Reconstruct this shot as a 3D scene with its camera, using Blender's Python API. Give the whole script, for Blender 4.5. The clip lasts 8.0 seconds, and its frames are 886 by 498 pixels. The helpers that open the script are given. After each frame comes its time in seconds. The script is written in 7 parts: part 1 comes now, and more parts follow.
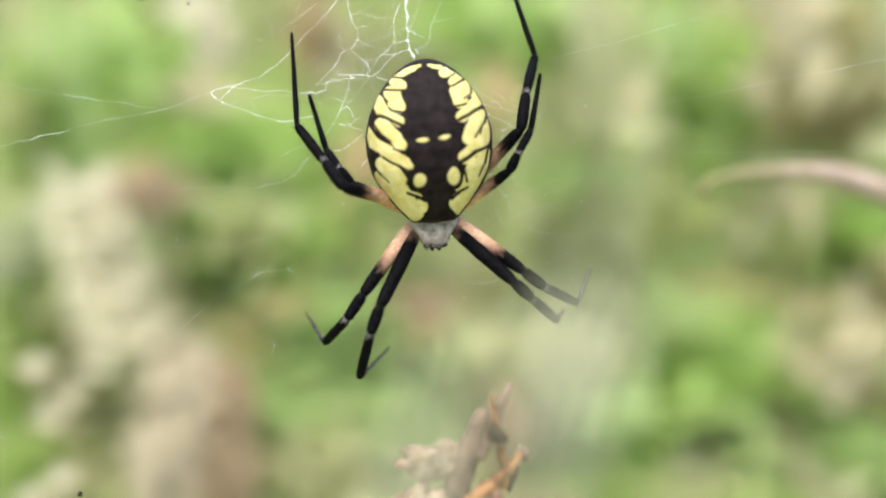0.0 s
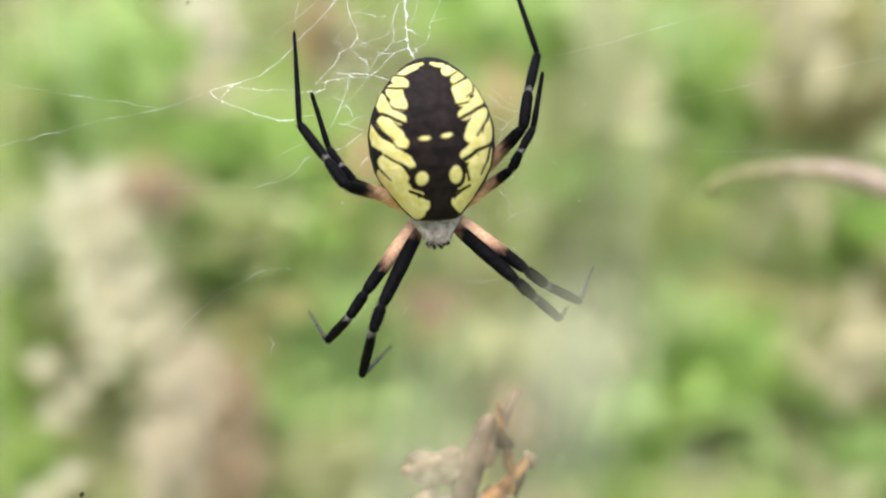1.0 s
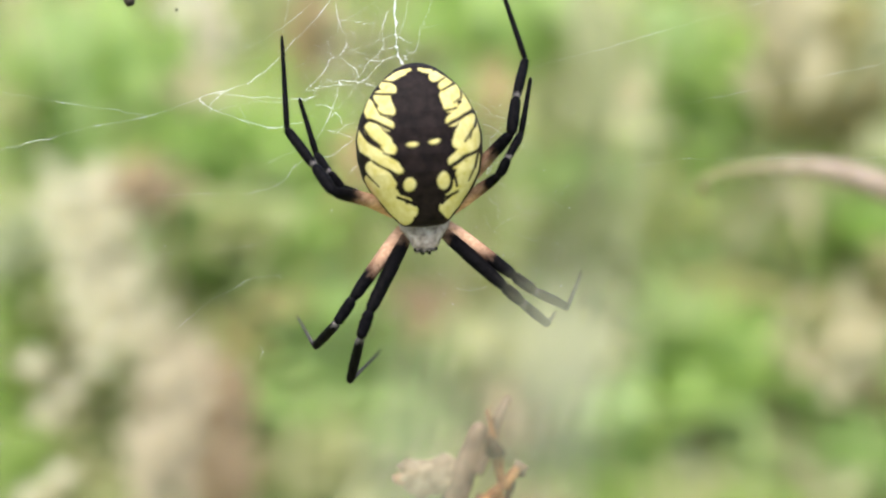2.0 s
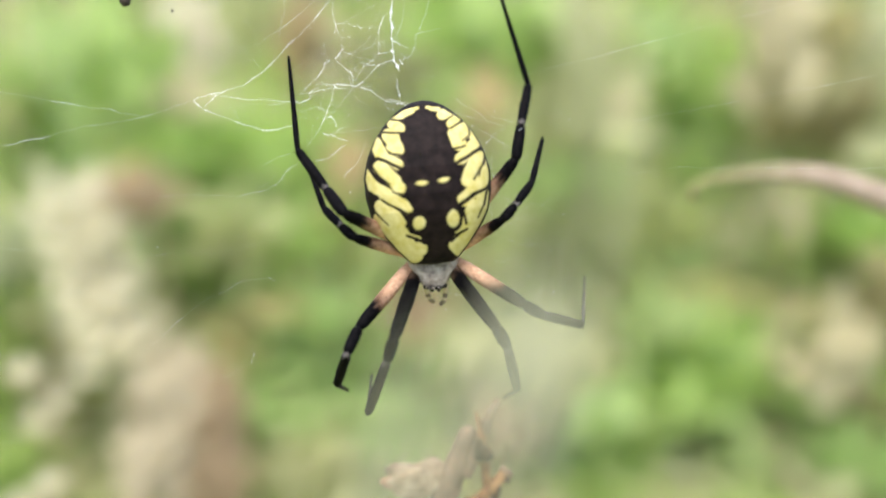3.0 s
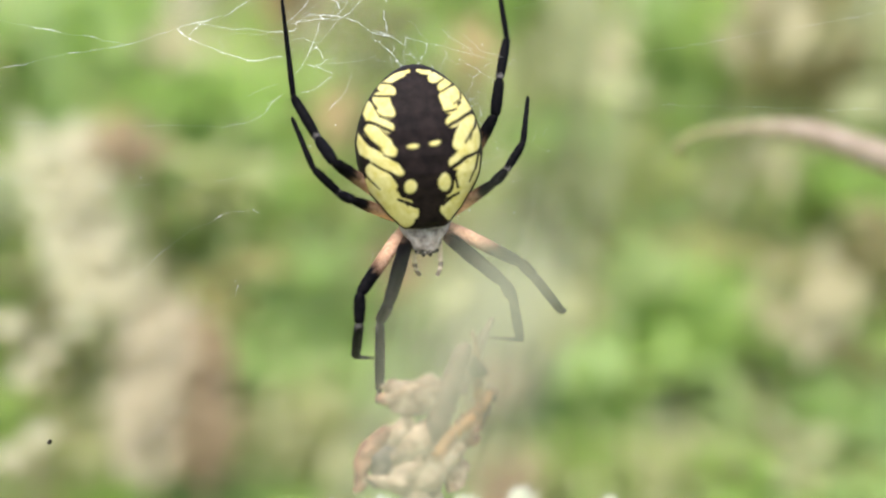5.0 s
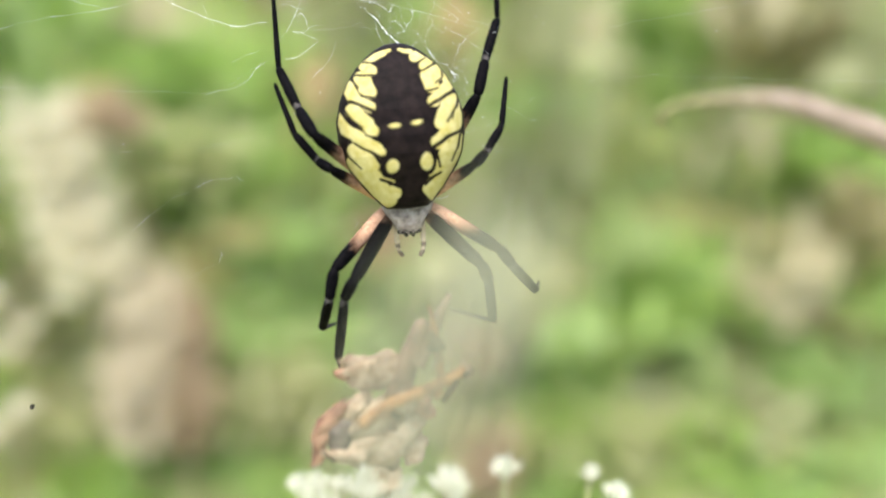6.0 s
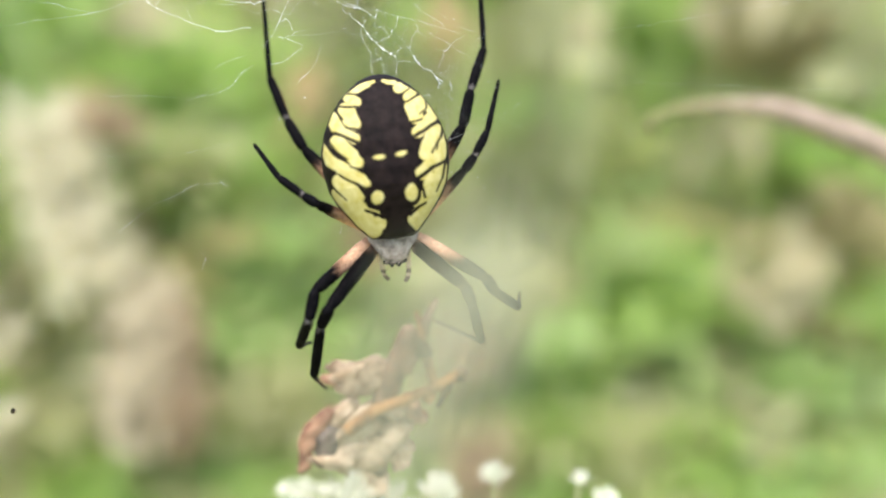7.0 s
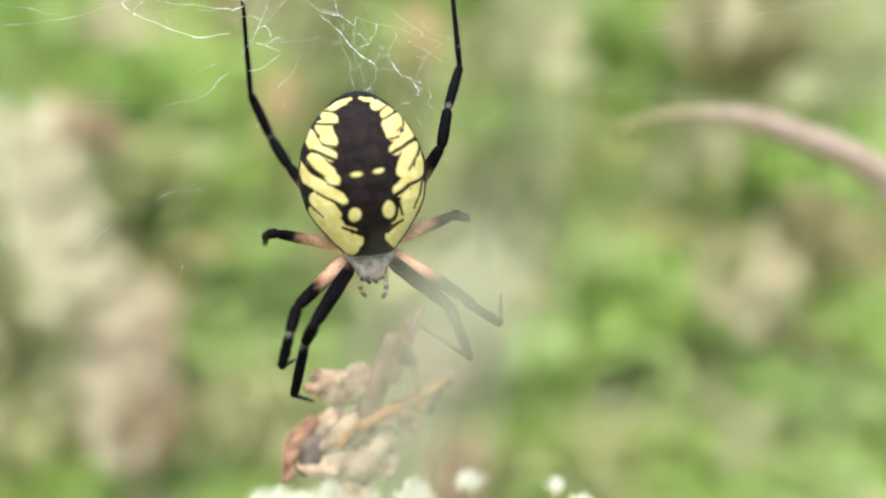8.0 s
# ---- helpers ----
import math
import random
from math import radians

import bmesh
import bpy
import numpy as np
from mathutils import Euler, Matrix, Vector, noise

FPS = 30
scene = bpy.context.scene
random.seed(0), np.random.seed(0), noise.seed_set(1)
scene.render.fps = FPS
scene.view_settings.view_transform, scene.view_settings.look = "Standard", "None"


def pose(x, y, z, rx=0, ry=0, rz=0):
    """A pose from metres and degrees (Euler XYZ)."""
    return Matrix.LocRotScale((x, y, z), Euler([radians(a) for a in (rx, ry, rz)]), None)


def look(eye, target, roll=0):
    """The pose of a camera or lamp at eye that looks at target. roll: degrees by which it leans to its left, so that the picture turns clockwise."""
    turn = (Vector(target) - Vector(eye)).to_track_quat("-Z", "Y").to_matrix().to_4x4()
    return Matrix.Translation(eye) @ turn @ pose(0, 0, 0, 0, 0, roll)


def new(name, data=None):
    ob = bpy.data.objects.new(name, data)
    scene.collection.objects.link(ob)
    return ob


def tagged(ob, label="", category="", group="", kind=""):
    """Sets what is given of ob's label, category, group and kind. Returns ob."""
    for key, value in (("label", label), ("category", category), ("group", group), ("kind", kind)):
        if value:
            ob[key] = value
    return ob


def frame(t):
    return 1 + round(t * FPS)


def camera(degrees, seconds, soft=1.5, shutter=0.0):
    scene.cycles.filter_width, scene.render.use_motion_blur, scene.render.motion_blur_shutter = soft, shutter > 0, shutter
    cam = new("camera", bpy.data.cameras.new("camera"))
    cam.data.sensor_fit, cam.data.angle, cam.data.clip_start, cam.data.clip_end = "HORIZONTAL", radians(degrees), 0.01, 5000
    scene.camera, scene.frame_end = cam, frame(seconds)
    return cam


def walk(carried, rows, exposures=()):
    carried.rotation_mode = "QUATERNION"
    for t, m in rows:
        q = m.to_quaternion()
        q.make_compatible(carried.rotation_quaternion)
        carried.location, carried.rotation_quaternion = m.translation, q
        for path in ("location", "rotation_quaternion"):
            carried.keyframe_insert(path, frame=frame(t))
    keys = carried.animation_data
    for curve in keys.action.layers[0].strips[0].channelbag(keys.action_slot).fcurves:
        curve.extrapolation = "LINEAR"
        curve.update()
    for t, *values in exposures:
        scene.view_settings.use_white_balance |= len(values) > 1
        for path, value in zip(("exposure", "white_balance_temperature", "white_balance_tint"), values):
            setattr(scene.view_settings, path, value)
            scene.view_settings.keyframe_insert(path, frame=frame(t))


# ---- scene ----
cam = camera(50.7, 8.0, soft=2.2)
cam.data.dof.use_dof = True
cam.data.dof.focus_distance = 0.1235
cam.data.dof.aperture_fstop = 6.0
cam.data.dof.aperture_blades = 0

# The web hangs 0.62 m over the ground; the camera looks down on it by 16 degrees.
# "stage" is the frame of that view: x right, y away, z up, in metres.
STAGE = pose(0, 0, 0.62, -16, 0, 0)
MM = 0.001


def eye(x, z, yaw, pitch):
    return STAGE @ pose(x * MM, 0, z * MM, 90 + pitch, 0, yaw)


walk(cam, [
    (0, eye(0.00, 0.00, 0.00, 0.00)),
    (0.5, eye(0.00, 0.00, -0.12, -0.15)),
    (1, eye(0.00, 0.00, 0.34, -0.09)),
    (1.5, eye(0.00, 0.00, 0.47, -0.14)),
    (2, eye(0.00, 0.00, -0.14, -0.22)),
    (2.2, eye(0.00, 0.00, -0.68, -0.07)),
    (3.3, eye(0.00, 0.00, -0.57, 0.21)),
    (3.5, eye(0.00, 0.00, -0.14, -0.24)),
    (4, eye(0.00, 0.00, 0.41, -0.62)),
    (4.5, eye(0.00, 0.00, -1.22, -2.43)),
    (5, eye(0.00, 0.00, -1.42, -2.64)),
    (5.2, eye(0.00, 0.00, -1.59, -3.05)),
    (6.3, eye(0.00, 0.00, -2.80, -4.59)),
    (6.5, eye(0.00, 0.00, -2.91, -4.42)),
    (7, eye(0.00, 0.00, -3.11, -4.18)),
    (7.5, eye(0.00, 0.00, -4.19, -3.70)),
    (8, eye(0.00, 0.00, -4.63, -3.70)),
])

# ---- light ----
world = bpy.data.worlds.new("sky")
scene.world = world
world.use_nodes = True
wn = world.node_tree.nodes
sky = wn.new("ShaderNodeTexSky")
sky.sky_type = "NISHITA"
sky.sun_disc = False
sky.sun_elevation = radians(72)
sky.sun_rotation = radians(195)
sky.air_density, sky.dust_density, sky.ozone_density = 1.0, 3.0, 1.0
wn["Background"].inputs["Strength"].default_value = 0.15
world.node_tree.links.new(sky.outputs[0], wn["Background"].inputs["Color"])
sun_data = bpy.data.lights.new("sun", "SUN")
sun_data.energy, sun_data.angle, sun_data.color = 1.4, radians(70), (1.0, 0.94, 0.84)
sun = new("sun", sun_data)
sun.matrix_basis = look((-0.5, -1.2, 4.4), (0, 0, 0))
scene.view_settings.exposure = 1.5


# ---- materials ----
def node_material(name, rough=0.6):
    m = bpy.data.materials.new(name)
    m.use_nodes = True
    bsdf = m.node_tree.nodes["Principled BSDF"]
    bsdf.inputs["Roughness"].default_value = rough
    return m, m.node_tree.nodes, m.node_tree.links, bsdf


def ramp(nodes, stops):
    r = nodes.new("ShaderNodeValToRGB")
    while len(r.color_ramp.elements) < len(stops):
        r.color_ramp.elements.new(0.5)
    for e, (p, c) in zip(r.color_ramp.elements, stops):
        e.position, e.color = p, (*c, 1)
    return r


def grain(nodes, links, scale, detail=4.0):
    co = nodes.new("ShaderNodeTexCoord")
    n = nodes.new("ShaderNodeTexNoise")
    n.inputs["Scale"].default_value, n.inputs["Detail"].default_value = scale, detail
    links.new(co.outputs["Object"], n.inputs["Vector"])
    return n


def relief(nodes, links, bsdf, height, strength, distance):
    b = nodes.new("ShaderNodeBump")
    b.inputs["Strength"].default_value, b.inputs["Distance"].default_value = strength, distance
    links.new(height, b.inputs["Height"])
    links.new(b.outputs[0], bsdf.inputs["Normal"])


def mottled(name, dark, light, scale, rough=0.7, bump=0.3, depth=0.0002, spec=0.3):
    """Two tones in patches of a real size, with fine relief."""
    m, n, l, b = node_material(name, rough)
    g = grain(n, l, scale)
    r = ramp(n, [(0.3, dark), (0.7, light)])
    l.new(g.outputs["Fac"], r.inputs["Fac"])
    l.new(r.outputs[0], b.inputs["Base Color"])
    fine = grain(n, l, scale * 6, 6.0)
    relief(n, l, b, fine.outputs["Fac"], bump, depth)
    b.inputs["Specular IOR Level"].default_value = spec
    return m


def leafy(name, dark, light, through_colour, share=0.45, rough=0.5, scale=60.0):
    """A thin leaf: coloured per leaf, letting light through."""
    m, n, l, b = node_material(name, rough)
    geo = n.new("ShaderNodeNewGeometry")
    g = grain(n, l, scale)
    add = n.new("ShaderNodeMath")
    add.operation = "MULTIPLY_ADD"
    add.inputs[1].default_value = 0.6
    l.new(geo.outputs["Random Per Island"], add.inputs[0])
    half = n.new("ShaderNodeMath")
    half.operation = "MULTIPLY"
    half.inputs[1].default_value = 0.4
    l.new(g.outputs["Fac"], half.inputs[0])
    l.new(half.outputs[0], add.inputs[2])
    r = ramp(n, [(0.1, dark), (0.9, light)])
    l.new(add.outputs[0], r.inputs["Fac"])
    l.new(r.outputs[0], b.inputs["Base Color"])
    t = n.new("ShaderNodeBsdfTranslucent")
    t.inputs["Color"].default_value = (*through_colour, 1)
    mix = n.new("ShaderNodeMixShader")
    mix.inputs[0].default_value = share
    l.new(b.outputs[0], mix.inputs[1])
    l.new(t.outputs[0], mix.inputs[2])
    l.new(mix.outputs[0], n["Material Output"].inputs["Surface"])
    return m


def masked(name, low, high, low_rough, high_rough, scale, attribute="mask", bump=0.35, depth=0.00012, spec=0.4):
    """Two surfaces told apart by a mesh attribute: 0 low, 1 high; each with its own mottling."""
    m, n, l, b = node_material(name)
    at = n.new("ShaderNodeAttribute")
    at.attribute_name = attribute
    g = grain(n, l, scale)
    lo = ramp(n, [(0.3, low[0]), (0.7, low[1])])
    hi = ramp(n, [(0.3, high[0]), (0.7, high[1])])
    l.new(g.outputs["Fac"], lo.inputs["Fac"])
    l.new(g.outputs["Fac"], hi.inputs["Fac"])
    mix = n.new("ShaderNodeMix")
    mix.data_type = "RGBA"
    l.new(at.outputs["Fac"], mix.inputs["Factor"])
    l.new(lo.outputs[0], mix.inputs["A"])
    l.new(hi.outputs[0], mix.inputs["B"])
    l.new(mix.outputs["Result"], b.inputs["Base Color"])
    mr = n.new("ShaderNodeMapRange")
    mr.inputs["To Min"].default_value, mr.inputs["To Max"].default_value = low_rough, high_rough
    l.new(at.outputs["Fac"], mr.inputs["Value"])
    l.new(mr.outputs[0], b.inputs["Roughness"])
    fine = grain(n, l, scale * 3, 5.0)
    relief(n, l, b, fine.outputs["Fac"], bump, depth)
    b.inputs["Specular IOR Level"].default_value = spec
    return m


SHELL = masked("abdomen_cuticle", ((0.004, 0.0028, 0.0026), (0.017, 0.0108, 0.0098)), ((0.5, 0.42, 0.12), (0.63, 0.56, 0.25)), 0.6, 0.5, 900, spec=0.08)
LEG = masked("leg_cuticle", ((0.0012, 0.0012, 0.0014), (0.006, 0.0055, 0.006)), ((0.46, 0.25, 0.145), (0.76, 0.48, 0.31)), 0.5, 0.65, 1300, spec=0.02)
SHIN = masked("shin_cuticle", ((0.0012, 0.0012, 0.0014), (0.007, 0.0065, 0.0075)), ((0.1, 0.09, 0.085), (0.3, 0.27, 0.25)), 0.5, 0.65, 1300, spec=0.02)
SILVER = mottled("silvery_hair", (0.16, 0.125, 0.1), (0.5, 0.43, 0.36), 1100, 0.75, 0.8, 0.0002, 0.15)
EYE = mottled("eye_black", (0.004, 0.004, 0.004), (0.012, 0.01, 0.01), 1500, 0.25, 0.1)
PALP = mottled("pale_palp", (0.42, 0.33, 0.2), (0.62, 0.52, 0.36), 1500, 0.5)
SILK = leafy("silk", (0.9, 0.91, 0.92), (0.97, 0.97, 0.98), (0.95, 0.96, 0.97), 0.3, 0.35)
BARK = mottled("dry_bark", (0.1, 0.065, 0.042), (0.29, 0.2, 0.135), 520, 0.9, 0.9, 0.0003, 0.1)
RUST = mottled("rust_bark", (0.13, 0.058, 0.026), (0.46, 0.255, 0.105), 420, 0.85, 0.9, 0.0003, 0.1)
CURL = mottled("dead_leaf", (0.14, 0.09, 0.052), (0.5, 0.385, 0.26), 620, 0.9, 0.9, 0.0004, 0.15)
REDLEAF = mottled("red_brown_leaf", (0.11, 0.045, 0.03), (0.46, 0.27, 0.165), 480, 0.85, 0.9, 0.0004, 0.15)
STUB = mottled("dark_knot", (0.03, 0.018, 0.011), (0.1, 0.06, 0.036), 520, 0.9, 0.9, 0.0003, 0.1)
LIGHTLEAF = mottled("bleached_leaf", (0.3, 0.2, 0.12), (0.66, 0.52, 0.36), 480, 0.9, 0.9, 0.0004, 0.15)
# Dark grey-brown for a leaf's hollow: its shade is put into the colour.
GREYLEAF = mottled("hollow_shade_leaf", (0.055, 0.042, 0.038), (0.24, 0.185, 0.155), 560, 0.9, 0.9, 0.0005, 0.15)
PETAL = leafy("white_petal", (0.66, 0.66, 0.52), (0.84, 0.84, 0.71), (0.8, 0.83, 0.68), 0.4, 0.6)
ROSY = leafy("rosy_chaff", (0.5, 0.44, 0.29), (0.64, 0.565, 0.4), (0.6, 0.53, 0.36), 0.4, 0.85)
CHAFF = leafy("oat_chaff", (0.564, 0.531, 0.357), (0.714, 0.672, 0.470), (0.686, 0.639, 0.432), 0.4, 0.85)
CREAM = leafy("cream_seed", (0.68, 0.64, 0.49), (0.86, 0.82, 0.66), (0.86, 0.8, 0.6), 0.5, 0.8)
TAN = leafy("dry_brown", (0.29, 0.21, 0.12), (0.47, 0.37, 0.23), (0.45, 0.34, 0.19), 0.35, 0.8)
BEIGE = leafy("dry_straw", (0.34, 0.32, 0.2), (0.55, 0.52, 0.36), (0.5, 0.48, 0.28), 0.4, 0.8)
GREEN = leafy("meadow_green", (0.230, 0.322, 0.075), (0.310, 0.400, 0.100), (0.367, 0.546, 0.095))
# Lighter copy of the meadow green: a sunlit look put into the colour.
BRIGHT = leafy("bright_green", (0.243, 0.373, 0.070), (0.344, 0.466, 0.126), (0.445, 0.660, 0.140))
# Pale green, lightened in colour as if lit, to fill dark gaps.
PALE = leafy("pale_green", (0.420, 0.441, 0.210), (0.547, 0.538, 0.307), (0.601, 0.630, 0.301))
FRESH = leafy("fresh_green", (0.300, 0.425, 0.140), (0.437, 0.546, 0.228), (0.524, 0.728, 0.242))
PINKISH = leafy("pinkish_straw", (0.42, 0.385, 0.22), (0.52, 0.465, 0.28), (0.5, 0.45, 0.27), 0.35, 0.8)
EARTHY = leafy("olive_brown", (0.248, 0.228, 0.084), (0.332, 0.300, 0.112), (0.339, 0.307, 0.112), 0.35, 0.7)
UMBER = leafy("dark_brown", (0.200, 0.183, 0.080), (0.276, 0.245, 0.108), (0.276, 0.240, 0.104), 0.3, 0.8)
RUSSET = leafy("red_brown_dry", (0.329, 0.253, 0.113), (0.401, 0.305, 0.140), (0.383, 0.294, 0.129), 0.3, 0.8)
GREYISH = leafy("grey_green", (0.265, 0.298, 0.147), (0.342, 0.368, 0.196), (0.342, 0.382, 0.196), 0.35, 0.7)
# Darker copy of the broad-leaf greens: shade put into the leaf colour.
SHADY = leafy("shade_dark_green", (0.243, 0.315, 0.102), (0.301, 0.384, 0.123), (0.328, 0.433, 0.127), 0.35)
YELLOWISH = leafy("yellow_olive", (0.276, 0.322, 0.092), (0.354, 0.394, 0.125), (0.372, 0.424, 0.122))
MINT = leafy("mint_green", (0.34, 0.46, 0.165), (0.43, 0.55, 0.21), (0.46, 0.6, 0.21))
LUSH = leafy("lush_green", (0.24, 0.355, 0.08), (0.33, 0.45, 0.115), (0.37, 0.53, 0.115))
OATEN = leafy("pale_oat", (0.354, 0.371, 0.180), (0.427, 0.436, 0.230), (0.416, 0.433, 0.214), 0.35, 0.8)
REED = mottled("pale_reed", (0.285, 0.29, 0.195), (0.36, 0.365, 0.25), 90, 0.8, 0.1, 0.0001, 0.1)
OLIVE = leafy("olive_green", (0.276, 0.310, 0.098), (0.350, 0.370, 0.135), (0.410, 0.462, 0.147))
# Darker copy of the weed greens, with shade put into the colour.
DEEP = leafy("shade_deep_green", (0.235, 0.293, 0.092), (0.328, 0.390, 0.131), (0.343, 0.460, 0.125), 0.4)
BLADE = masked("fawn_leaf", ((0.19, 0.18, 0.08), (0.28, 0.26, 0.12)), ((0.28, 0.215, 0.155), (0.4, 0.315, 0.25)), 0.7, 0.7, 300, spec=0.12)
SOIL = mottled("meadow_ground", (0.21, 0.235, 0.08), (0.31, 0.325, 0.135), 9, 0.95, 0.5, 0.01, 0.1)
DEBRIS = mottled("dark_debris", (0.01, 0.008, 0.006), (0.04, 0.03, 0.02), 900, 0.8)


# ---- mesh helpers ----
def as_mesh(name, verts, faces, material, smooth=True):
    me = bpy.data.meshes.new(name)
    me.from_pydata([tuple(v) for v in verts], [], [tuple(f) for f in faces])
    me.materials.append(material)
    if smooth:
        me.polygons.foreach_set("use_smooth", [True] * len(me.polygons))
    me.update()
    return me


def part(name, me, parent, label="", m=None):
    ob = new(name, me)
    ob.parent = parent
    if m is not None:
        ob.matrix_basis = m
    return tagged(ob, label)


def thing(name, m, label, category, group="", kind=""):
    ob = new(name)
    ob.empty_display_size = 0.01
    ob.matrix_basis = m
    return tagged(ob, label, category, group, kind)


def tube(points, radii, sides=8, cap=True):
    """A tapering tube along points; returns verts and faces."""
    pts = [Vector(p) for p in points]
    verts, faces = [], []
    ref = Vector((0.31, 0.87, 0.38))
    for i, p in enumerate(pts):
        d = (pts[min(i + 1, len(pts) - 1)] - pts[max(i - 1, 0)]).normalized()
        a = d.cross(ref).normalized()
        b = d.cross(a)
        for k in range(sides):
            w = 2 * math.pi * k / sides
            verts.append(p + (a * math.cos(w) + b * math.sin(w)) * radii[i])
    for i in range(len(pts) - 1):
        for k in range(sides):
            k2 = (k + 1) % sides
            faces.append((i * sides + k, i * sides + k2, (i + 1) * sides + k2, (i + 1) * sides + k))
    if cap:
        faces.append(tuple(range(sides - 1, -1, -1)))
        faces.append(tuple(range((len(pts) - 1) * sides, len(pts) * sides)))
    return verts, faces


def join(pieces):
    verts, faces = [], []
    for v, f in pieces:
        o = len(verts)
        verts += list(v)
        faces += [tuple(i + o for i in q) for q in f]
    return verts, faces


def smooth_path(points, steps=6):
    """Catmull-Rom through the points."""
    p = [Vector(q) for q in points]
    p = [2 * p[0] - p[1]] + p + [2 * p[-1] - p[-2]]
    out = []
    for i in range(1, len(p) - 2):
        for k in range(steps):
            t = k / steps
            a, b, c, d = p[i - 1], p[i], p[i + 1], p[i + 2]
            out.append(0.5 * (2 * b + (c - a) * t + (2 * a - 5 * b + 4 * c - d) * t * t + (3 * b - a - 3 * c + d) * t ** 3))
    out.append(p[-2])
    return out


def even(points, most=0.03):
    """The points with more set between those far apart."""
    out = []
    for a, b in zip(points, points[1:]):
        a, b = Vector(a), Vector(b)
        n = max(1, int((b - a).length / most))
        out += [a.lerp(b, i / n) for i in range(n)]
    return out + [Vector(points[-1])]


def taper(n, a, b, bulge=0.0):
    return [a + (b - a) * i / (n - 1) + bulge * math.sin(math.pi * i / (n - 1)) for i in range(n)]


def leaf_blade(root, way, up, length, width, droop=0.3, cells=4):
    """One leaf: a pointed, folded, drooping blade."""
    way, up = Vector(way).normalized(), Vector(up)
    side = way.cross(up).normalized()
    up = side.cross(way)
    verts, faces = [], []
    for i in range(cells + 1):
        t = i / cells
        c = Vector(root) + way * length * t - up * droop * length * t * t
        w = width * math.sin(math.pi * min(0.96, 0.1 + 0.88 * t)) * 0.5
        fold = up * w * 0.35
        verts += [c - side * w + fold, c, c + side * w + fold]
    for i in range(cells):
        a = 3 * i
        faces += [(a, a + 1, a + 4, a + 3), (a + 1, a + 2, a + 5, a + 4)]
    return verts, faces


def ball(centre, rx, ry, rz, rings=6, sides=8, rough=0.0, rng=random):
    verts, faces = [], []
    c = Vector(centre)
    for i in range(rings + 1):
        a = math.pi * i / rings
        for k in range(sides):
            b = 2 * math.pi * k / sides
            s = 1 + rough * (rng.random() - 0.5)
            verts.append(c + Vector((rx * math.sin(a) * math.cos(b), ry * math.sin(a) * math.sin(b), rz * math.cos(a))) * s)
    for i in range(rings):
        for k in range(sides):
            k2 = (k + 1) % sides
            faces.append((i * sides + k, (i + 1) * sides + k, (i + 1) * sides + k2, i * sides + k2))
    return verts, faces


def set_mask(me, values, name="mask"):
    at = me.attributes.new(name, "FLOAT", "POINT")
    at.data.foreach_set("value", np.asarray(values, dtype=np.float32))


# ---- ground ----
def build_ground():
    n, half = 120, 1.0
    axis = np.sign(np.linspace(-1, 1, n)) * np.abs(np.linspace(-1, 1, n)) ** 3 * 150
    verts = []
    for y in axis:
        for x in axis:
            z = 0.03 * noise.noise(Vector((x * 1.3, y * 1.3, 0))) + 0.4 * noise.noise(Vector((x * 0.03, y * 0.03, 3))) * min(1, math.hypot(x, y) / 20)
            verts.append((x, y + 1, z))
    faces = [(j * n + i, j * n + i + 1, (j + 1) * n + i + 1, (j + 1) * n + i) for j in range(n - 1) for i in range(n - 1)]
    tagged(new("ground", as_mesh("ground", verts, faces, SOIL)), "green and brown weedy meadow ground", "ground", kind="structure")


build_ground()


def build_grass(name, count, near, far, spread, material, seed, tall, label):
    rng = random.Random(seed)
    pieces = []
    for i in range(count):
        y = near + (far - near) * rng.random() ** 1.6
        x = (rng.random() - 0.5) * spread * (0.5 + y)
        a = rng.random() * 2 * math.pi
        lean = 0.15 + 0.5 * rng.random()
        way = Vector((math.cos(a) * lean, math.sin(a) * lean, 1))
        up = Vector((-math.cos(a), -math.sin(a), lean))
        h = tall * (0.5 + rng.random())
        pieces.append(leaf_blade((x, y, -0.01), way, up * -1, h, 0.006 + 0.006 * rng.random(), 0.5 * rng.random(), 3))
    v, f = join(pieces)
    tagged(new(name, as_mesh(name, v, f, material)), label, "grass", kind="stuff")


build_grass("grass", 3000, 0.75, 7.0, 1.6, BRIGHT, 1, 0.2, "fresh green meadow grass standing thick over the ground")
build_grass("grass", 5200, 0.75, 9.0, 1.6, PALE, 2, 0.22, "pale meadow grass among the weeds, sunlight put into its colour")
build_grass("grass", 900, 0.8, 6.0, 1.5, BEIGE, 3, 0.3, "dry straw-coloured grass blades in the meadow")


def build_side_grass(name, count, material, seed, tall, label):
    """The same tall grass on either hand and behind, leaving a clearing where one stands."""
    rng = random.Random(seed)
    pieces = []
    while len(pieces) < count:
        b, d = rng.random() * 2 * math.pi, 0.7 + 6.3 * rng.random() ** 0.7
        x, y = math.sin(b) * d, math.cos(b) * d
        if y > 0.6 and abs(x) < 0.72 * (0.5 + y):
            continue
        a = rng.random() * 2 * math.pi
        lean = 0.15 + 0.5 * rng.random()
        way = Vector((math.cos(a) * lean, math.sin(a) * lean, 1))
        pieces.append(leaf_blade((x, y, -0.01), way, (math.cos(a), math.sin(a), -lean), tall * rng.uniform(0.5, 1.5), rng.uniform(0.006, 0.012), 0.5 * rng.random(), 3))
    v, f = join(pieces)
    tagged(new(name, as_mesh(name, v, f, material)), label, "grass", kind="stuff")


build_side_grass("grass", 6000, BRIGHT, 4, 0.2, "fresh green meadow grass round the clearing")
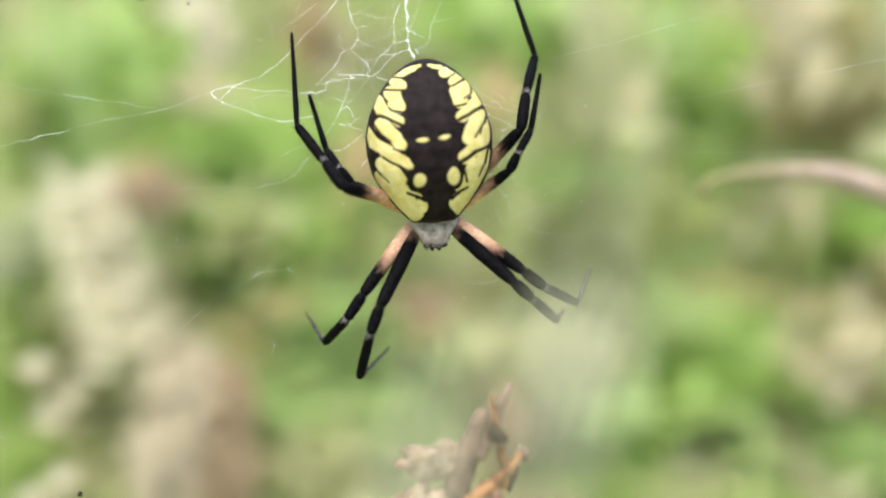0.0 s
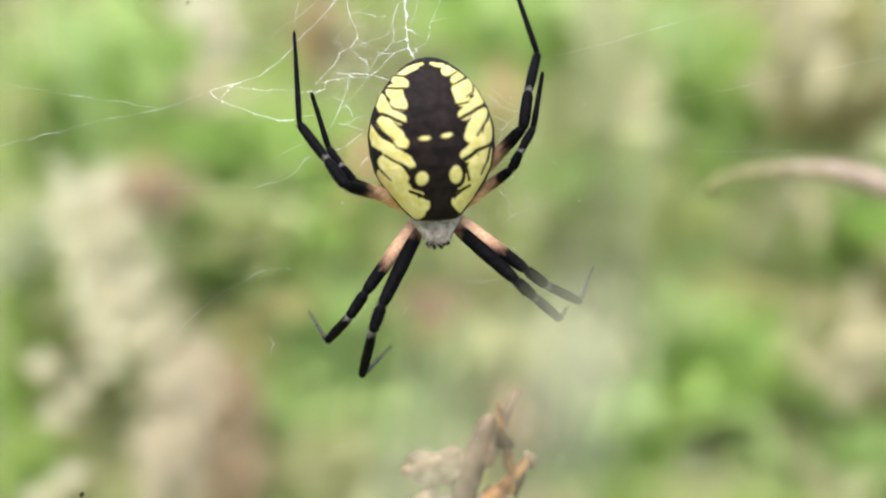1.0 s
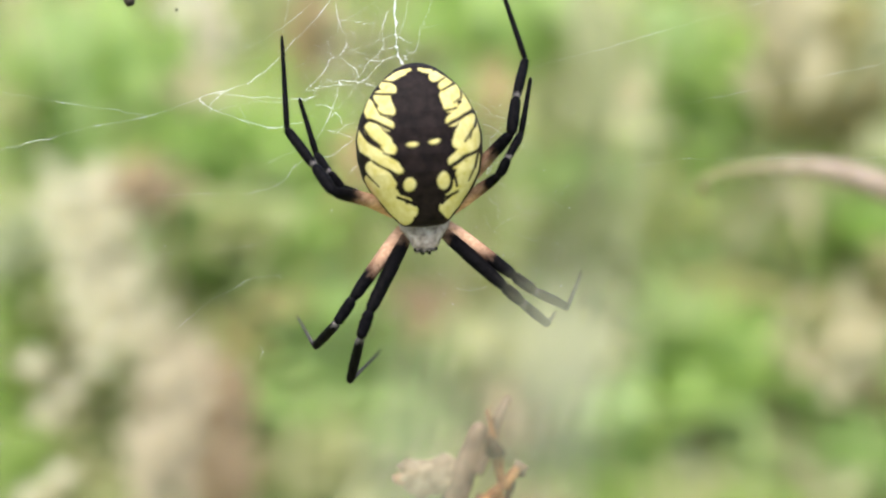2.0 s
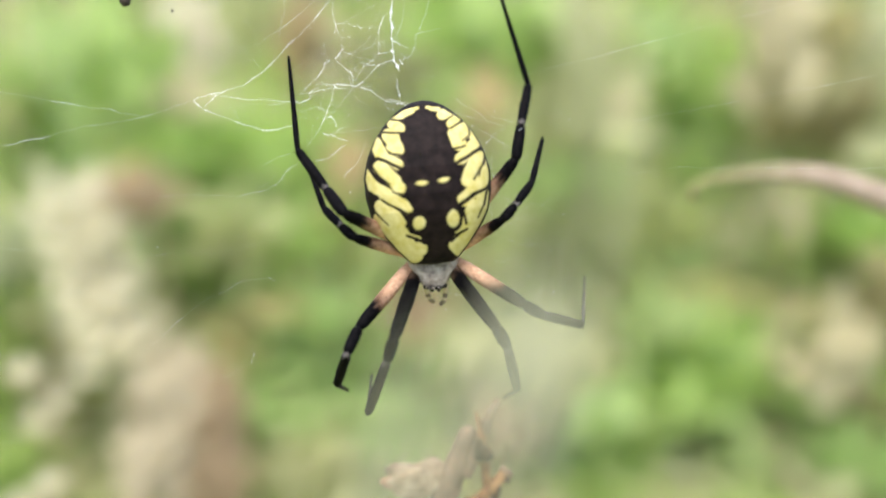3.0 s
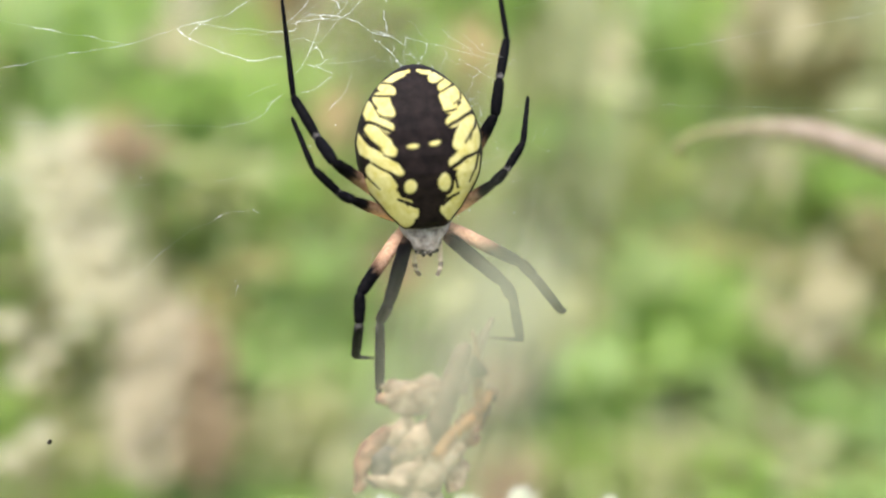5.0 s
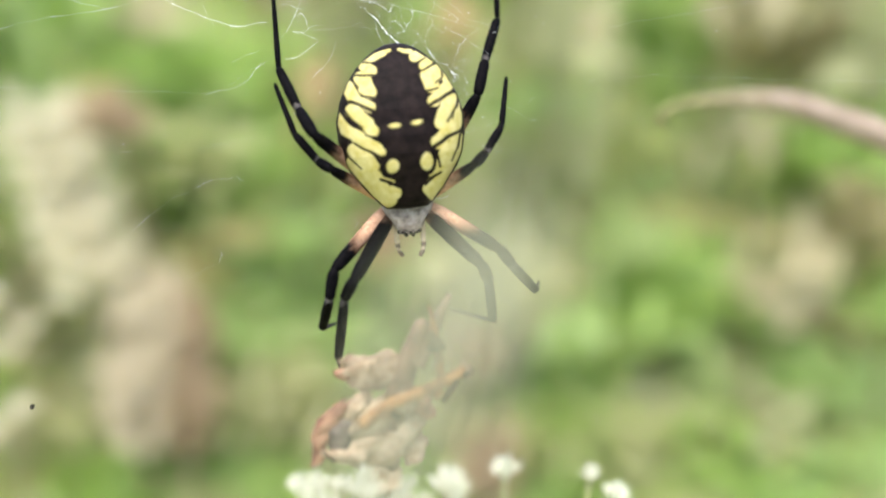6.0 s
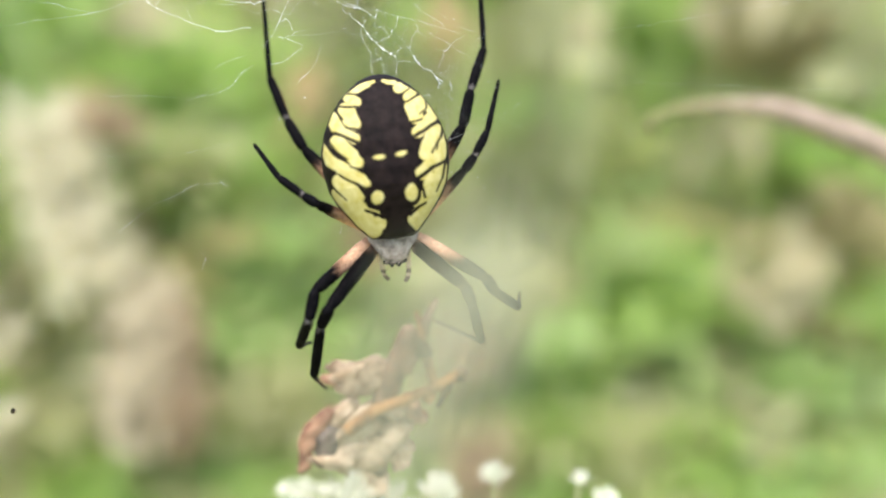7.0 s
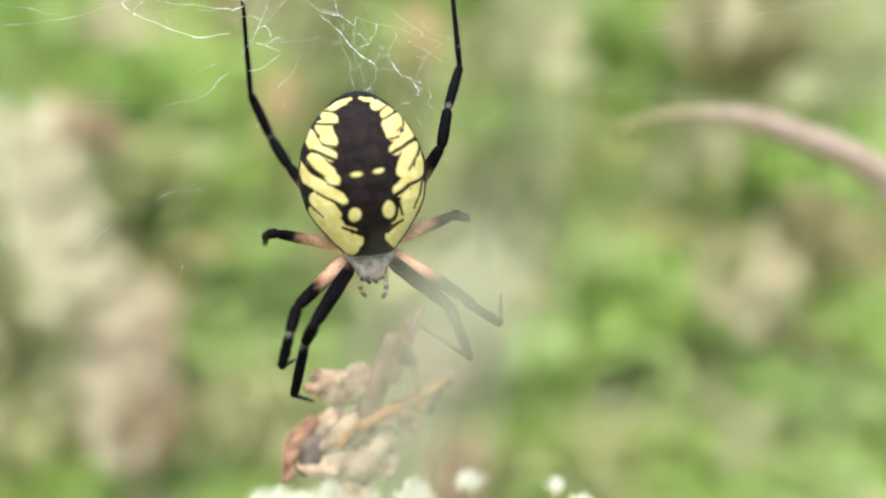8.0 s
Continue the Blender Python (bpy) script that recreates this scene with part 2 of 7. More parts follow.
build_side_grass("grass", 9000, PALE, 5, 0.22, "pale meadow grass round the clearing, sunlight put into its colour")


def build_turf():
    """Shorter grass all round, also behind and beside the view."""
    rng = random.Random(12)
    pieces = []
    for i in range(11000):
        a, d = rng.random() * 2 * math.pi, 0.35 + 4.5 * rng.random() ** 0.8
        w = rng.random() * 2 * math.pi
        lean = 0.2 + 0.6 * rng.random()
        way = Vector((math.cos(w) * lean, math.sin(w) * lean, 1))
        pieces.append(leaf_blade((math.cos(a) * d, math.sin(a) * d, -0.01), way, (math.cos(w), math.sin(w), -lean), rng.uniform(0.08, 0.2), rng.uniform(0.005, 0.012), 0.4 * rng.random(), 2))
    v, f = join(pieces)
    tagged(new("turf", as_mesh("turf", v, f, OLIVE)), "short green turf covering the meadow ground", "grass", kind="stuff")


build_turf()


# ---- leaf backdrop added to close the meadow ----
def build_leaf_backdrop():
    rng = random.Random(8)
    pieces = []
    # Made-up ring of leaves that hides the bright sky strip and darkens the top.
    for i in range(13000):
        a = rng.uniform(-math.pi, math.pi)
        d = rng.uniform(6.5, 8.5)
        tall = 1.9 + 0.7 * noise.noise(Vector((a * 6, 1, 0)))
        z = tall * rng.random() ** 0.7
        w = rng.random() * 2 * math.pi
        way = Vector((math.cos(w), math.sin(w), rng.uniform(-0.6, 0.6)))
        pieces.append(leaf_blade((math.sin(a) * d, math.cos(a) * d, z), way, (0, 0, 1), rng.uniform(0.15, 0.34), rng.uniform(0.08, 0.16), 0.4, 2))
    v, f = join(pieces)
    tagged(new("hedge", as_mesh("hedge", v, f, OLIVE)), "green leaf backdrop added far off to hide the horizon", "hedge", kind="stuff")


build_leaf_backdrop()


# ---- meadow plants behind the web ----
def crown(rng, radii, count, length, width, flat=0.0):
    """Leaves scattered through an uneven lump round the origin."""
    pieces = []
    for i in range(count):
        d = Vector((rng.gauss(0, 0.5), rng.gauss(0, 0.5), rng.gauss(0, 0.5)))
        c = Vector((d.x * radii[0], d.y * radii[1], d.z * radii[2]))
        a = rng.random() * 2 * math.pi
        way = Vector((math.cos(a), math.sin(a), rng.uniform(-0.5, 0.7) * (1 - flat)))
        pieces.append(leaf_blade(c, way, (0, 0, 1), length * rng.uniform(0.6, 1.3), width * rng.uniform(0.6, 1.3), rng.uniform(0, 0.6)))
    return join(pieces)


def stem_to_ground(base, rng, r=0.0025):
    """A bent stem from the ground up to the origin, which is base in the world."""
    h = base.z
    foot = Vector((rng.uniform(-0.06, 0.06), rng.uniform(0.0, 0.1), -h - 0.01))
    mid = foot * 0.5 + Vector((rng.uniform(-0.02, 0.02), rng.uniform(-0.02, 0.02), 0))
    path = smooth_path([foot, mid, (0, 0, 0)], 5)
    return tube(path, taper(len(path), r * 1.4, r * 0.6), 6)


def weed(x, y, z, radii, material, seed, count=46, length=0.05, width=0.02, label="", group="meadow weeds"):
    rng = random.Random(seed)
    base = STAGE @ Vector((x, y, z))
    if base.z < 0.03:
        base.z = 0.03
    root = thing("meadow_weed", Matrix.Translation(base), label, "weed", group)
    v, f = crown(rng, radii, count, length, width)
    tagged(part("foliage", as_mesh("foliage", v, f, material), root), kind="stuff")
    v, f = stem_to_ground(base, rng)
    part("stem", as_mesh("stem", v, f, TAN if material in (TAN, CREAM, BEIGE) else GREEN), root)
    return root


def plume(x0, z0, x1, z1, y, r, material, seed, label, count=240, seed_size=0.007):
    """A dry seed head: a stem thick with small chaffy seeds from its top (0) to its lower end (1)."""
    rng = random.Random(seed)
    top, low = STAGE @ Vector((x0, y, z0)), STAGE @ Vector((x1, y, z1))
    root = thing("seed_head", Matrix.Translation(low), label, "seed head", "dry seed heads")
    rise = top - low
    pieces = []
    for i in range(count):
        t = rng.random()
        c = rise * t + Vector((rng.gauss(0, 0.45), rng.gauss(0, 0.45), rng.gauss(0, 0.2))) * r
        pieces.append(leaf_blade(c, (rng.gauss(0, 1), rng.gauss(0, 0.6), 0.4 + rng.random() * 1.5), (rng.gauss(0, 0.4), -0.8 + rng.gauss(0, 0.3), 0.6), seed_size * rng.uniform(1, 2.2), seed_size * rng.uniform(0.7, 1.3), 0.3, 2))
    v, f = join(pieces)
    tagged(part("chaff", as_mesh("chaff", v, f, material), root), kind="stuff")
    path = smooth_path([(rng.uniform(-0.03, 0.03), 0.03, -max(low.z, 0.02) - 0.01), (0, 0, 0), rise], 6)
    v, f = tube(path, taper(len(path), 0.0035, 0.0012), 6)
    part("stem", as_mesh("stem", v, f, TAN), root)
    return root


PLUMES = []
PLUMES.append(plume(-0.258, 0.042, -0.224, -0.082, 0.68, 0.0271, CHAFF, 101, "pale cream dry seed head on a tall stem", 257, 0.0127))
PLUMES.append(plume(-0.191, -0.082, -0.201, -0.189, 0.68, 0.0230, ROSY, 102, "pale cream fluffy seed head low in the meadow", 280, 0.0127))
plume(-0.157, -0.102, -0.159, -0.201, 0.68, 0.0148, TAN, 103, "withered reddish-brown stalk in the meadow", 300, 0.011)
plume(-0.236, 0.229, -0.225, 0.180, 0.9, 0.0228, CREAM, 104, "small pale seed head far behind the web", 160, 0.01)
plume(-0.122, 0.234, -0.127, 0.180, 0.9, 0.0141, TAN, 105, "thin brown dry stalk behind the web", 90, 0.01)
plume(0.460, 0.242, 0.463, 0.176, 1.0, 0.0242, CREAM, 106, "pale seed head far at the edge of the meadow", 130, 0.012)
PLUMES.append(plume(-0.228, 0.042, -0.199, 0.029, 0.68, 0.0107, TAN, 107, "tuft of brown withered seeds", 91, 0.0076))
plume(-0.157, -0.029, -0.128, -0.038, 0.8, 0.0155, TAN, 108, "red-brown withered tuft among green leaves", 60, 0.008)
plume(-0.025, -0.051, -0.012, -0.077, 0.85, 0.0134, TAN, 109, "red-brown withered tuft behind the web", 50, 0.008)
weed(-0.176, 0.800, 0.102, (0.082, 0.022, 0.022), BRIGHT, 110, 132, 0.018, 0.009, "bright yellow-green weed with broad leaves, sunlight put into its colour")
weed(-0.220, 0.800, 0.005, (0.048, 0.044, 0.044), FRESH, 111, 176, 0.022, 0.011, "light fresh green weed with soft leaves")
weed(-0.176, 0.800, -0.067, (0.053, 0.029, 0.029), FRESH, 112, 154, 0.018, 0.009, "light fresh green weed with soft leaves")
weed(-0.296, 0.900, 0.175, (0.054, 0.044, 0.044), GREEN, 113, 176, 0.022, 0.011, "leafy green meadow weed on a slender stem")
weed(-0.122, 0.900, 0.202, (0.027, 0.027, 0.033), TAN, 114, 110, 0.018, 0.009, "withered brown weed with dead leaves")
weed(-0.014, 0.950, 0.219, (0.063, 0.034, 0.034), OLIVE, 115, 132, 0.018, 0.009, "olive green meadow weed with small leaves")
weed(-0.381, 0.950, 0.219, (0.034, 0.034, 0.046), GREEN, 116, 101, 0.018, 0.009, "leafy green meadow weed on a slender stem")
weed(-0.416, 0.900, 0.131, (0.038, 0.038, 0.049), PALE, 117, 101, 0.019, 0.010, "pale green weed with soft light leaves")
weed(-0.369, 0.800, 0.010, (0.029, 0.029, 0.039), PALE, 118, 101, 0.018, 0.009, "pale green weed with soft light leaves")
weed(-0.337, 0.750, -0.045, (0.027, 0.027, 0.027), GREEN, 119, 101, 0.018, 0.009, "leafy green meadow weed on a slender stem")
weed(-0.306, 0.700, -0.160, (0.034, 0.025, 0.025), GREEN, 120, 101, 0.018, 0.009, "leafy green meadow weed on a slender stem")
weed(-0.351, 0.750, -0.185, (0.027, 0.023, 0.023), DEEP, 121, 35, 0.018, 0.009, "deep green weed low in the meadow, shade put into its colour")
weed(-0.129, 0.950, -0.114, (0.034, 0.034, 0.034), OLIVE, 122, 52, 0.018, 0.009, "olive green meadow weed with small leaves")
weed(-0.077, 0.780, -0.141, (0.057, 0.042, 0.042), FRESH, 123, 242, 0.021, 0.011, "light fresh green weed with soft leaves")
weed(-0.147, 0.800, -0.169, (0.039, 0.039, 0.039), BRIGHT, 124, 101, 0.019, 0.010, "bright yellow-green weed with broad leaves, sunlight put into its colour")
weed(-0.115, 0.850, -0.210, (0.041, 0.031, 0.031), BRIGHT, 125, 101, 0.018, 0.009, "bright yellow-green weed with broad leaves, sunlight put into its colour")
weed(-0.171, 0.900, 0.033, (0.049, 0.033, 0.033), GREEN, 126, 101, 0.018, 0.009, "leafy green meadow weed on a slender stem")
weed(-0.111, 1.000, -0.018, (0.048, 0.036, 0.036), GREEN, 127, 101, 0.018, 0.009, "leafy green meadow weed on a slender stem")
weed(0.055, 0.950, 0.219, (0.034, 0.034, 0.034), BRIGHT, 128, 101, 0.018, 0.009, "bright yellow-green weed with broad leaves, sunlight put into its colour")
weed(0.134, 0.900, 0.196, (0.044, 0.044, 0.054), BEIGE, 129, 132, 0.022, 0.011, "dry straw-coloured weed among the green")
weed(0.111, 0.850, 0.072, (0.041, 0.041, 0.067), PALE, 130, 154, 0.021, 0.010, "pale green weed with soft light leaves")
weed(0.123, 0.900, -0.005, (0.060, 0.044, 0.044), PALE, 131, 132, 0.022, 0.011, "pale green weed with soft light leaves")
weed(0.264, 0.900, 0.147, (0.060, 0.060, 0.060), BRIGHT, 132, 198, 0.030, 0.015, "bright yellow-green weed with broad leaves, sunlight put into its colour")
weed(0.366, 1.000, 0.224, (0.066, 0.060, 0.060), TAN, 133, 242, 0.030, 0.015, "withered brown weed with dead leaves")
weed(0.415, 1.000, 0.146, (0.054, 0.036, 0.036), TAN, 134, 198, 0.018, 0.009, "withered brown weed with dead leaves")
weed(0.262, 0.950, 0.219, (0.040, 0.029, 0.029), OLIVE, 135, 132, 0.018, 0.009, "olive green meadow weed with small leaves")
weed(0.264, 1.000, 0.242, (0.036, 0.030, 0.030), PALE, 136, 101, 0.018, 0.009, "pale green weed with soft light leaves")
weed(0.182, 0.800, -0.053, (0.024, 0.022, 0.022), OLIVE, 137, 66, 0.018, 0.009, "olive green meadow weed with small leaves")
weed(0.234, 0.780, -0.094, (0.066, 0.042, 0.042), BRIGHT, 138, 242, 0.021, 0.011, "bright yellow-green weed with broad leaves, sunlight put into its colour")
weed(0.221, 0.880, -0.021, (0.064, 0.043, 0.043), FRESH, 139, 132, 0.021, 0.011, "light fresh green weed with soft leaves")
weed(0.368, 0.800, -0.053, (0.029, 0.022, 0.022), OLIVE, 140, 110, 0.018, 0.009, "olive green meadow weed with small leaves")
weed(0.380, 0.820, -0.049, (0.020, 0.012, 0.012), TAN, 141, 30, 0.018, 0.009, "withered brown weed with dead leaves")
weed(0.358, 0.850, -0.102, (0.036, 0.031, 0.031), BEIGE, 142, 79, 0.018, 0.009, "dry straw-coloured weed among the green")
weed(0.329, 0.750, -0.163, (0.045, 0.032, 0.032), FRESH, 143, 176, 0.018, 0.009, "light fresh green weed with soft leaves")
weed(0.239, 0.850, -0.169, (0.041, 0.021, 0.021), TAN, 144, 57, 0.018, 0.009, "withered brown weed with dead leaves")
weed(0.193, 0.850, -0.164, (0.046, 0.031, 0.031), PALE, 145, 101, 0.018, 0.009, "pale green weed with soft light leaves")
weed(0.085, 0.900, -0.190, (0.038, 0.033, 0.033), TAN, 146, 66, 0.018, 0.009, "withered brown weed with dead leaves")
weed(0.114, 0.740, -0.161, (0.049, 0.031, 0.031), FRESH, 147, 198, 0.018, 0.009, "light fresh green weed with soft leaves")
weed(0.278, 0.800, -0.183, (0.044, 0.029, 0.029), PALE, 148, 101, 0.018, 0.009, "pale green weed with soft light leaves")
weed(0.350, 0.820, 0.010, (0.050, 0.040, 0.040), GREEN, 149, 198, 0.020, 0.010, "leafy green meadow weed on a slender stem")
weed(0.319, 0.950, 0.012, (0.052, 0.040, 0.040), PALE, 150, 101, 0.020, 0.010, "pale green weed with soft light leaves")
weed(0.079, 0.740, -0.093, (0.067, 0.036, 0.036), PALE, 151, 220, 0.018, 0.009, "pale green weed with soft light leaves")
weed(-0.002, 0.900, -0.141, (0.049, 0.038, 0.038), GREEN, 152, 101, 0.019, 0.010, "leafy green meadow weed on a slender stem")
weed(-0.051, 1.000, 0.188, (0.079, 0.060, 0.060), BEIGE, 153, 110, 0.030, 0.015, "dry straw-coloured weed among the green")
weed(-0.015, 1.050, 0.089, (0.095, 0.076, 0.076), PALE, 154, 154, 0.038, 0.019, "pale green weed with soft light leaves")
weed(0.466, 0.900, 0.077, (0.044, 0.044, 0.054), GREEN, 155, 101, 0.022, 0.011, "leafy green meadow weed on a slender stem")
weed(0.445, 0.850, -0.107, (0.041, 0.041, 0.051), BRIGHT, 156, 101, 0.021, 0.010, "bright yellow-green weed with broad leaves, sunlight put into its colour")
weed(-0.219, 0.750, -0.235, (0.068, 0.027, 0.027), GREEN, 157, 101, 0.018, 0.009, "leafy green meadow weed on a slender stem")
weed(-0.038, 0.750, -0.235, (0.068, 0.027, 0.027), BRIGHT, 158, 132, 0.018, 0.009, "bright yellow-green weed with broad leaves, sunlight put into its colour")
weed(0.143, 0.750, -0.240, (0.068, 0.027, 0.027), GREEN, 159, 132, 0.018, 0.009, "leafy green meadow weed on a slender stem")
weed(0.302, 0.750, -0.240, (0.068, 0.027, 0.027), PALE, 160, 132, 0.018, 0.009, "pale green weed with soft light leaves")
weed(0.071, 0.800, -0.222, (0.034, 0.019, 0.019), TAN, 161, 66, 0.018, 0.009, "withered brown weed with dead leaves")
weed(-0.080, 0.720, -0.182, (0.057, 0.030, 0.030), PALE, 162, 198, 0.018, 0.009, "pale green weed with soft light leaves")
weed(0.029, 0.720, -0.178, (0.052, 0.030, 0.030), PALE, 163, 198, 0.018, 0.009, "pale green weed with soft light leaves")
weed(-0.263, 0.720, -0.191, (0.035, 0.022, 0.022), PALE, 164, 101, 0.018, 0.009, "pale green weed with soft light leaves")
weed(0.234, 0.750, -0.199, (0.054, 0.023, 0.023), PALE, 165, 132, 0.018, 0.009, "pale green weed with soft light leaves")
weed(0.127, 0.760, -0.147, (0.073, 0.037, 0.037), BRIGHT, 166, 198, 0.018, 0.009, "bright yellow-green weed with broad leaves, sunlight put into its colour")
weed(-0.341, 0.950, -0.149, (0.063, 0.052, 0.052), PALE, 167, 242, 0.026, 0.013, "pale green weed with soft light leaves")
weed(-0.414, 0.920, -0.144, (0.050, 0.044, 0.044), BRIGHT, 168, 176, 0.022, 0.011, "bright yellow-green weed with broad leaves, sunlight put into its colour")
weed(-0.326, 0.850, -0.210, (0.062, 0.031, 0.031), PALE, 169, 176, 0.018, 0.009, "pale green weed with soft light leaves")
weed(-0.157, 0.780, -0.004, (0.057, 0.028, 0.028), BRIGHT, 170, 198, 0.018, 0.009, "bright yellow-green weed with broad leaves, sunlight put into its colour")
weed(-0.129, 0.950, 0.064, (0.069, 0.034, 0.034), BRIGHT, 171, 132, 0.018, 0.009, "bright yellow-green weed with broad leaves, sunlight put into its colour")
weed(-0.153, 0.760, -0.197, (0.046, 0.023, 0.023), BRIGHT, 172, 132, 0.018, 0.009, "bright yellow-green weed with broad leaves, sunlight put into its colour")
weed(0.308, 0.800, -0.164, (0.053, 0.039, 0.039), PALE, 173, 198, 0.019, 0.010, "pale green weed with soft light leaves")
weed(-0.195, 0.800, -0.096, (0.053, 0.029, 0.029), BRIGHT, 174, 176, 0.018, 0.009, "bright yellow-green weed with broad leaves, sunlight put into its colour")
weed(-0.146, 0.850, -0.133, (0.062, 0.031, 0.031), PALE, 175, 198, 0.018, 0.009, "pale green weed with soft light leaves")
weed(-0.032, 0.820, -0.099, (0.064, 0.040, 0.040), FRESH, 176, 198, 0.020, 0.010, "light fresh green weed with soft leaves")
weed(0.052, 0.900, -0.021, (0.065, 0.038, 0.038), PALE, 177, 176, 0.019, 0.010, "pale green weed with soft light leaves")
weed(-0.040, 0.780, -0.179, (0.057, 0.028, 0.028), BRIGHT, 178, 198, 0.018, 0.009, "bright yellow-green weed with broad leaves, sunlight put into its colour")
weed(-0.494, 1.000, -0.159, (0.054, 0.036, 0.036), GREEN, 179, 132, 0.018, 0.009, "leafy green meadow weed on a slender stem")
weed(-0.415, 0.920, -0.237, (0.050, 0.033, 0.033), PALE, 180, 132, 0.018, 0.009, "pale green weed with soft light leaves")
weed(-0.414, 1.000, -0.166, (0.054, 0.036, 0.036), PALE, 181, 132, 0.018, 0.009, "pale green weed with soft light leaves")
weed(-0.371, 0.920, -0.221, (0.050, 0.033, 0.033), OLIVE, 182, 132, 0.018, 0.009, "olive green meadow weed with small leaves")
weed(-0.331, 1.000, -0.156, (0.054, 0.036, 0.036), BRIGHT, 183, 132, 0.018, 0.009, "bright yellow-green weed with broad leaves, sunlight put into its colour")
weed(-0.272, 0.920, -0.209, (0.050, 0.033, 0.033), BRIGHT, 184, 132, 0.018, 0.009, "bright yellow-green weed with broad leaves, sunlight put into its colour")
weed(-0.272, 1.000, -0.141, (0.054, 0.036, 0.036), GREEN, 185, 132, 0.018, 0.009, "leafy green meadow weed on a slender stem")
weed(-0.215, 0.920, -0.224, (0.050, 0.033, 0.033), PALE, 186, 132, 0.018, 0.009, "pale green weed with soft light leaves")
weed(-0.213, 1.000, -0.140, (0.054, 0.036, 0.036), PALE, 187, 132, 0.018, 0.009, "pale green weed with soft light leaves")
weed(-0.154, 0.920, -0.236, (0.050, 0.033, 0.033), OLIVE, 188, 132, 0.018, 0.009, "olive green meadow weed with small leaves")
weed(-0.111, 1.000, -0.138, (0.054, 0.036, 0.036), BRIGHT, 189, 132, 0.018, 0.009, "bright yellow-green weed with broad leaves, sunlight put into its colour")
weed(-0.067, 0.920, -0.210, (0.050, 0.033, 0.033), BRIGHT, 190, 132, 0.018, 0.009, "bright yellow-green weed with broad leaves, sunlight put into its colour")
weed(-0.040, 1.000, -0.137, (0.054, 0.036, 0.036), GREEN, 191, 132, 0.018, 0.009, "leafy green meadow weed on a slender stem")
weed(-0.024, 0.920, -0.234, (0.050, 0.033, 0.033), PALE, 192, 132, 0.018, 0.009, "pale green weed with soft light leaves")
weed(0.020, 1.000, -0.140, (0.054, 0.036, 0.036), PALE, 193, 132, 0.018, 0.009, "pale green weed with soft light leaves")
weed(0.078, 0.920, -0.234, (0.050, 0.033, 0.033), OLIVE, 194, 132, 0.018, 0.009, "olive green meadow weed with small leaves")
weed(0.099, 1.000, -0.167, (0.054, 0.036, 0.036), BRIGHT, 195, 132, 0.018, 0.009, "bright yellow-green weed with broad leaves, sunlight put into its colour")
weed(0.133, 0.920, -0.228, (0.050, 0.033, 0.033), BRIGHT, 196, 132, 0.018, 0.009, "bright yellow-green weed with broad leaves, sunlight put into its colour")
weed(0.171, 1.000, -0.166, (0.054, 0.036, 0.036), GREEN, 197, 132, 0.018, 0.009, "leafy green meadow weed on a slender stem")
weed(0.207, 0.920, -0.237, (0.050, 0.033, 0.033), PALE, 198, 132, 0.018, 0.009, "pale green weed with soft light leaves")
weed(0.272, 1.000, -0.143, (0.054, 0.036, 0.036), PALE, 199, 132, 0.018, 0.009, "pale green weed with soft light leaves")
weed(0.266, 0.920, -0.211, (0.050, 0.033, 0.033), OLIVE, 200, 132, 0.018, 0.009, "olive green meadow weed with small leaves")
weed(0.320, 1.000, -0.135, (0.054, 0.036, 0.036), BRIGHT, 201, 132, 0.018, 0.009, "bright yellow-green weed with broad leaves, sunlight put into its colour")
weed(0.333, 0.920, -0.225, (0.050, 0.033, 0.033), BRIGHT, 202, 132, 0.018, 0.009, "bright yellow-green weed with broad leaves, sunlight put into its colour")
weed(0.391, 1.000, -0.157, (0.054, 0.036, 0.036), GREEN, 203, 132, 0.018, 0.009, "leafy green meadow weed on a slender stem")
weed(0.404, 0.920, -0.216, (0.050, 0.033, 0.033), PALE, 204, 132, 0.018, 0.009, "pale green weed with soft light leaves")
weed(0.496, 1.000, -0.150, (0.054, 0.036, 0.036), PALE, 205, 132, 0.018, 0.009, "pale green weed with soft light leaves")
weed(0.473, 0.920, -0.221, (0.050, 0.033, 0.033), OLIVE, 206, 132, 0.018, 0.009, "olive green meadow weed with small leaves")
weed(-0.189, 0.860, 0.052, (0.088, 0.047, 0.047), BRIGHT, 207, 242, 0.023, 0.012, "bright yellow-green weed with broad leaves, sunlight put into its colour")
weed(-0.144, 0.840, -0.040, (0.071, 0.036, 0.036), BRIGHT, 208, 198, 0.018, 0.009, "bright yellow-green weed with broad leaves, sunlight put into its colour")
weed(-0.079, 0.800, -0.178, (0.058, 0.034, 0.034), FRESH, 209, 220, 0.018, 0.009, "light fresh green weed with soft leaves")
weed(-0.398, 0.950, 0.138, (0.063, 0.063, 0.069), BRIGHT, 210, 176, 0.032, 0.016, "bright yellow-green weed with broad leaves, sunlight put into its colour")
weed(0.245, 0.800, -0.087, (0.073, 0.039, 0.039), FRESH, 211, 220, 0.019, 0.010, "light fresh green weed with soft leaves")
weed(0.185, 0.860, -0.145, (0.068, 0.042, 0.042), BRIGHT, 212, 176, 0.021, 0.010, "bright yellow-green weed with broad leaves, sunlight put into its colour")
weed(0.072, 0.720, -0.087, (0.061, 0.026, 0.026), PALE, 213, 264, 0.018, 0.009, "pale green weed with soft light leaves")
weed(0.115, 0.880, 0.139, (0.037, 0.037, 0.090), PALE, 214, 242, 0.019, 0.009, "pale green weed with soft light leaves")
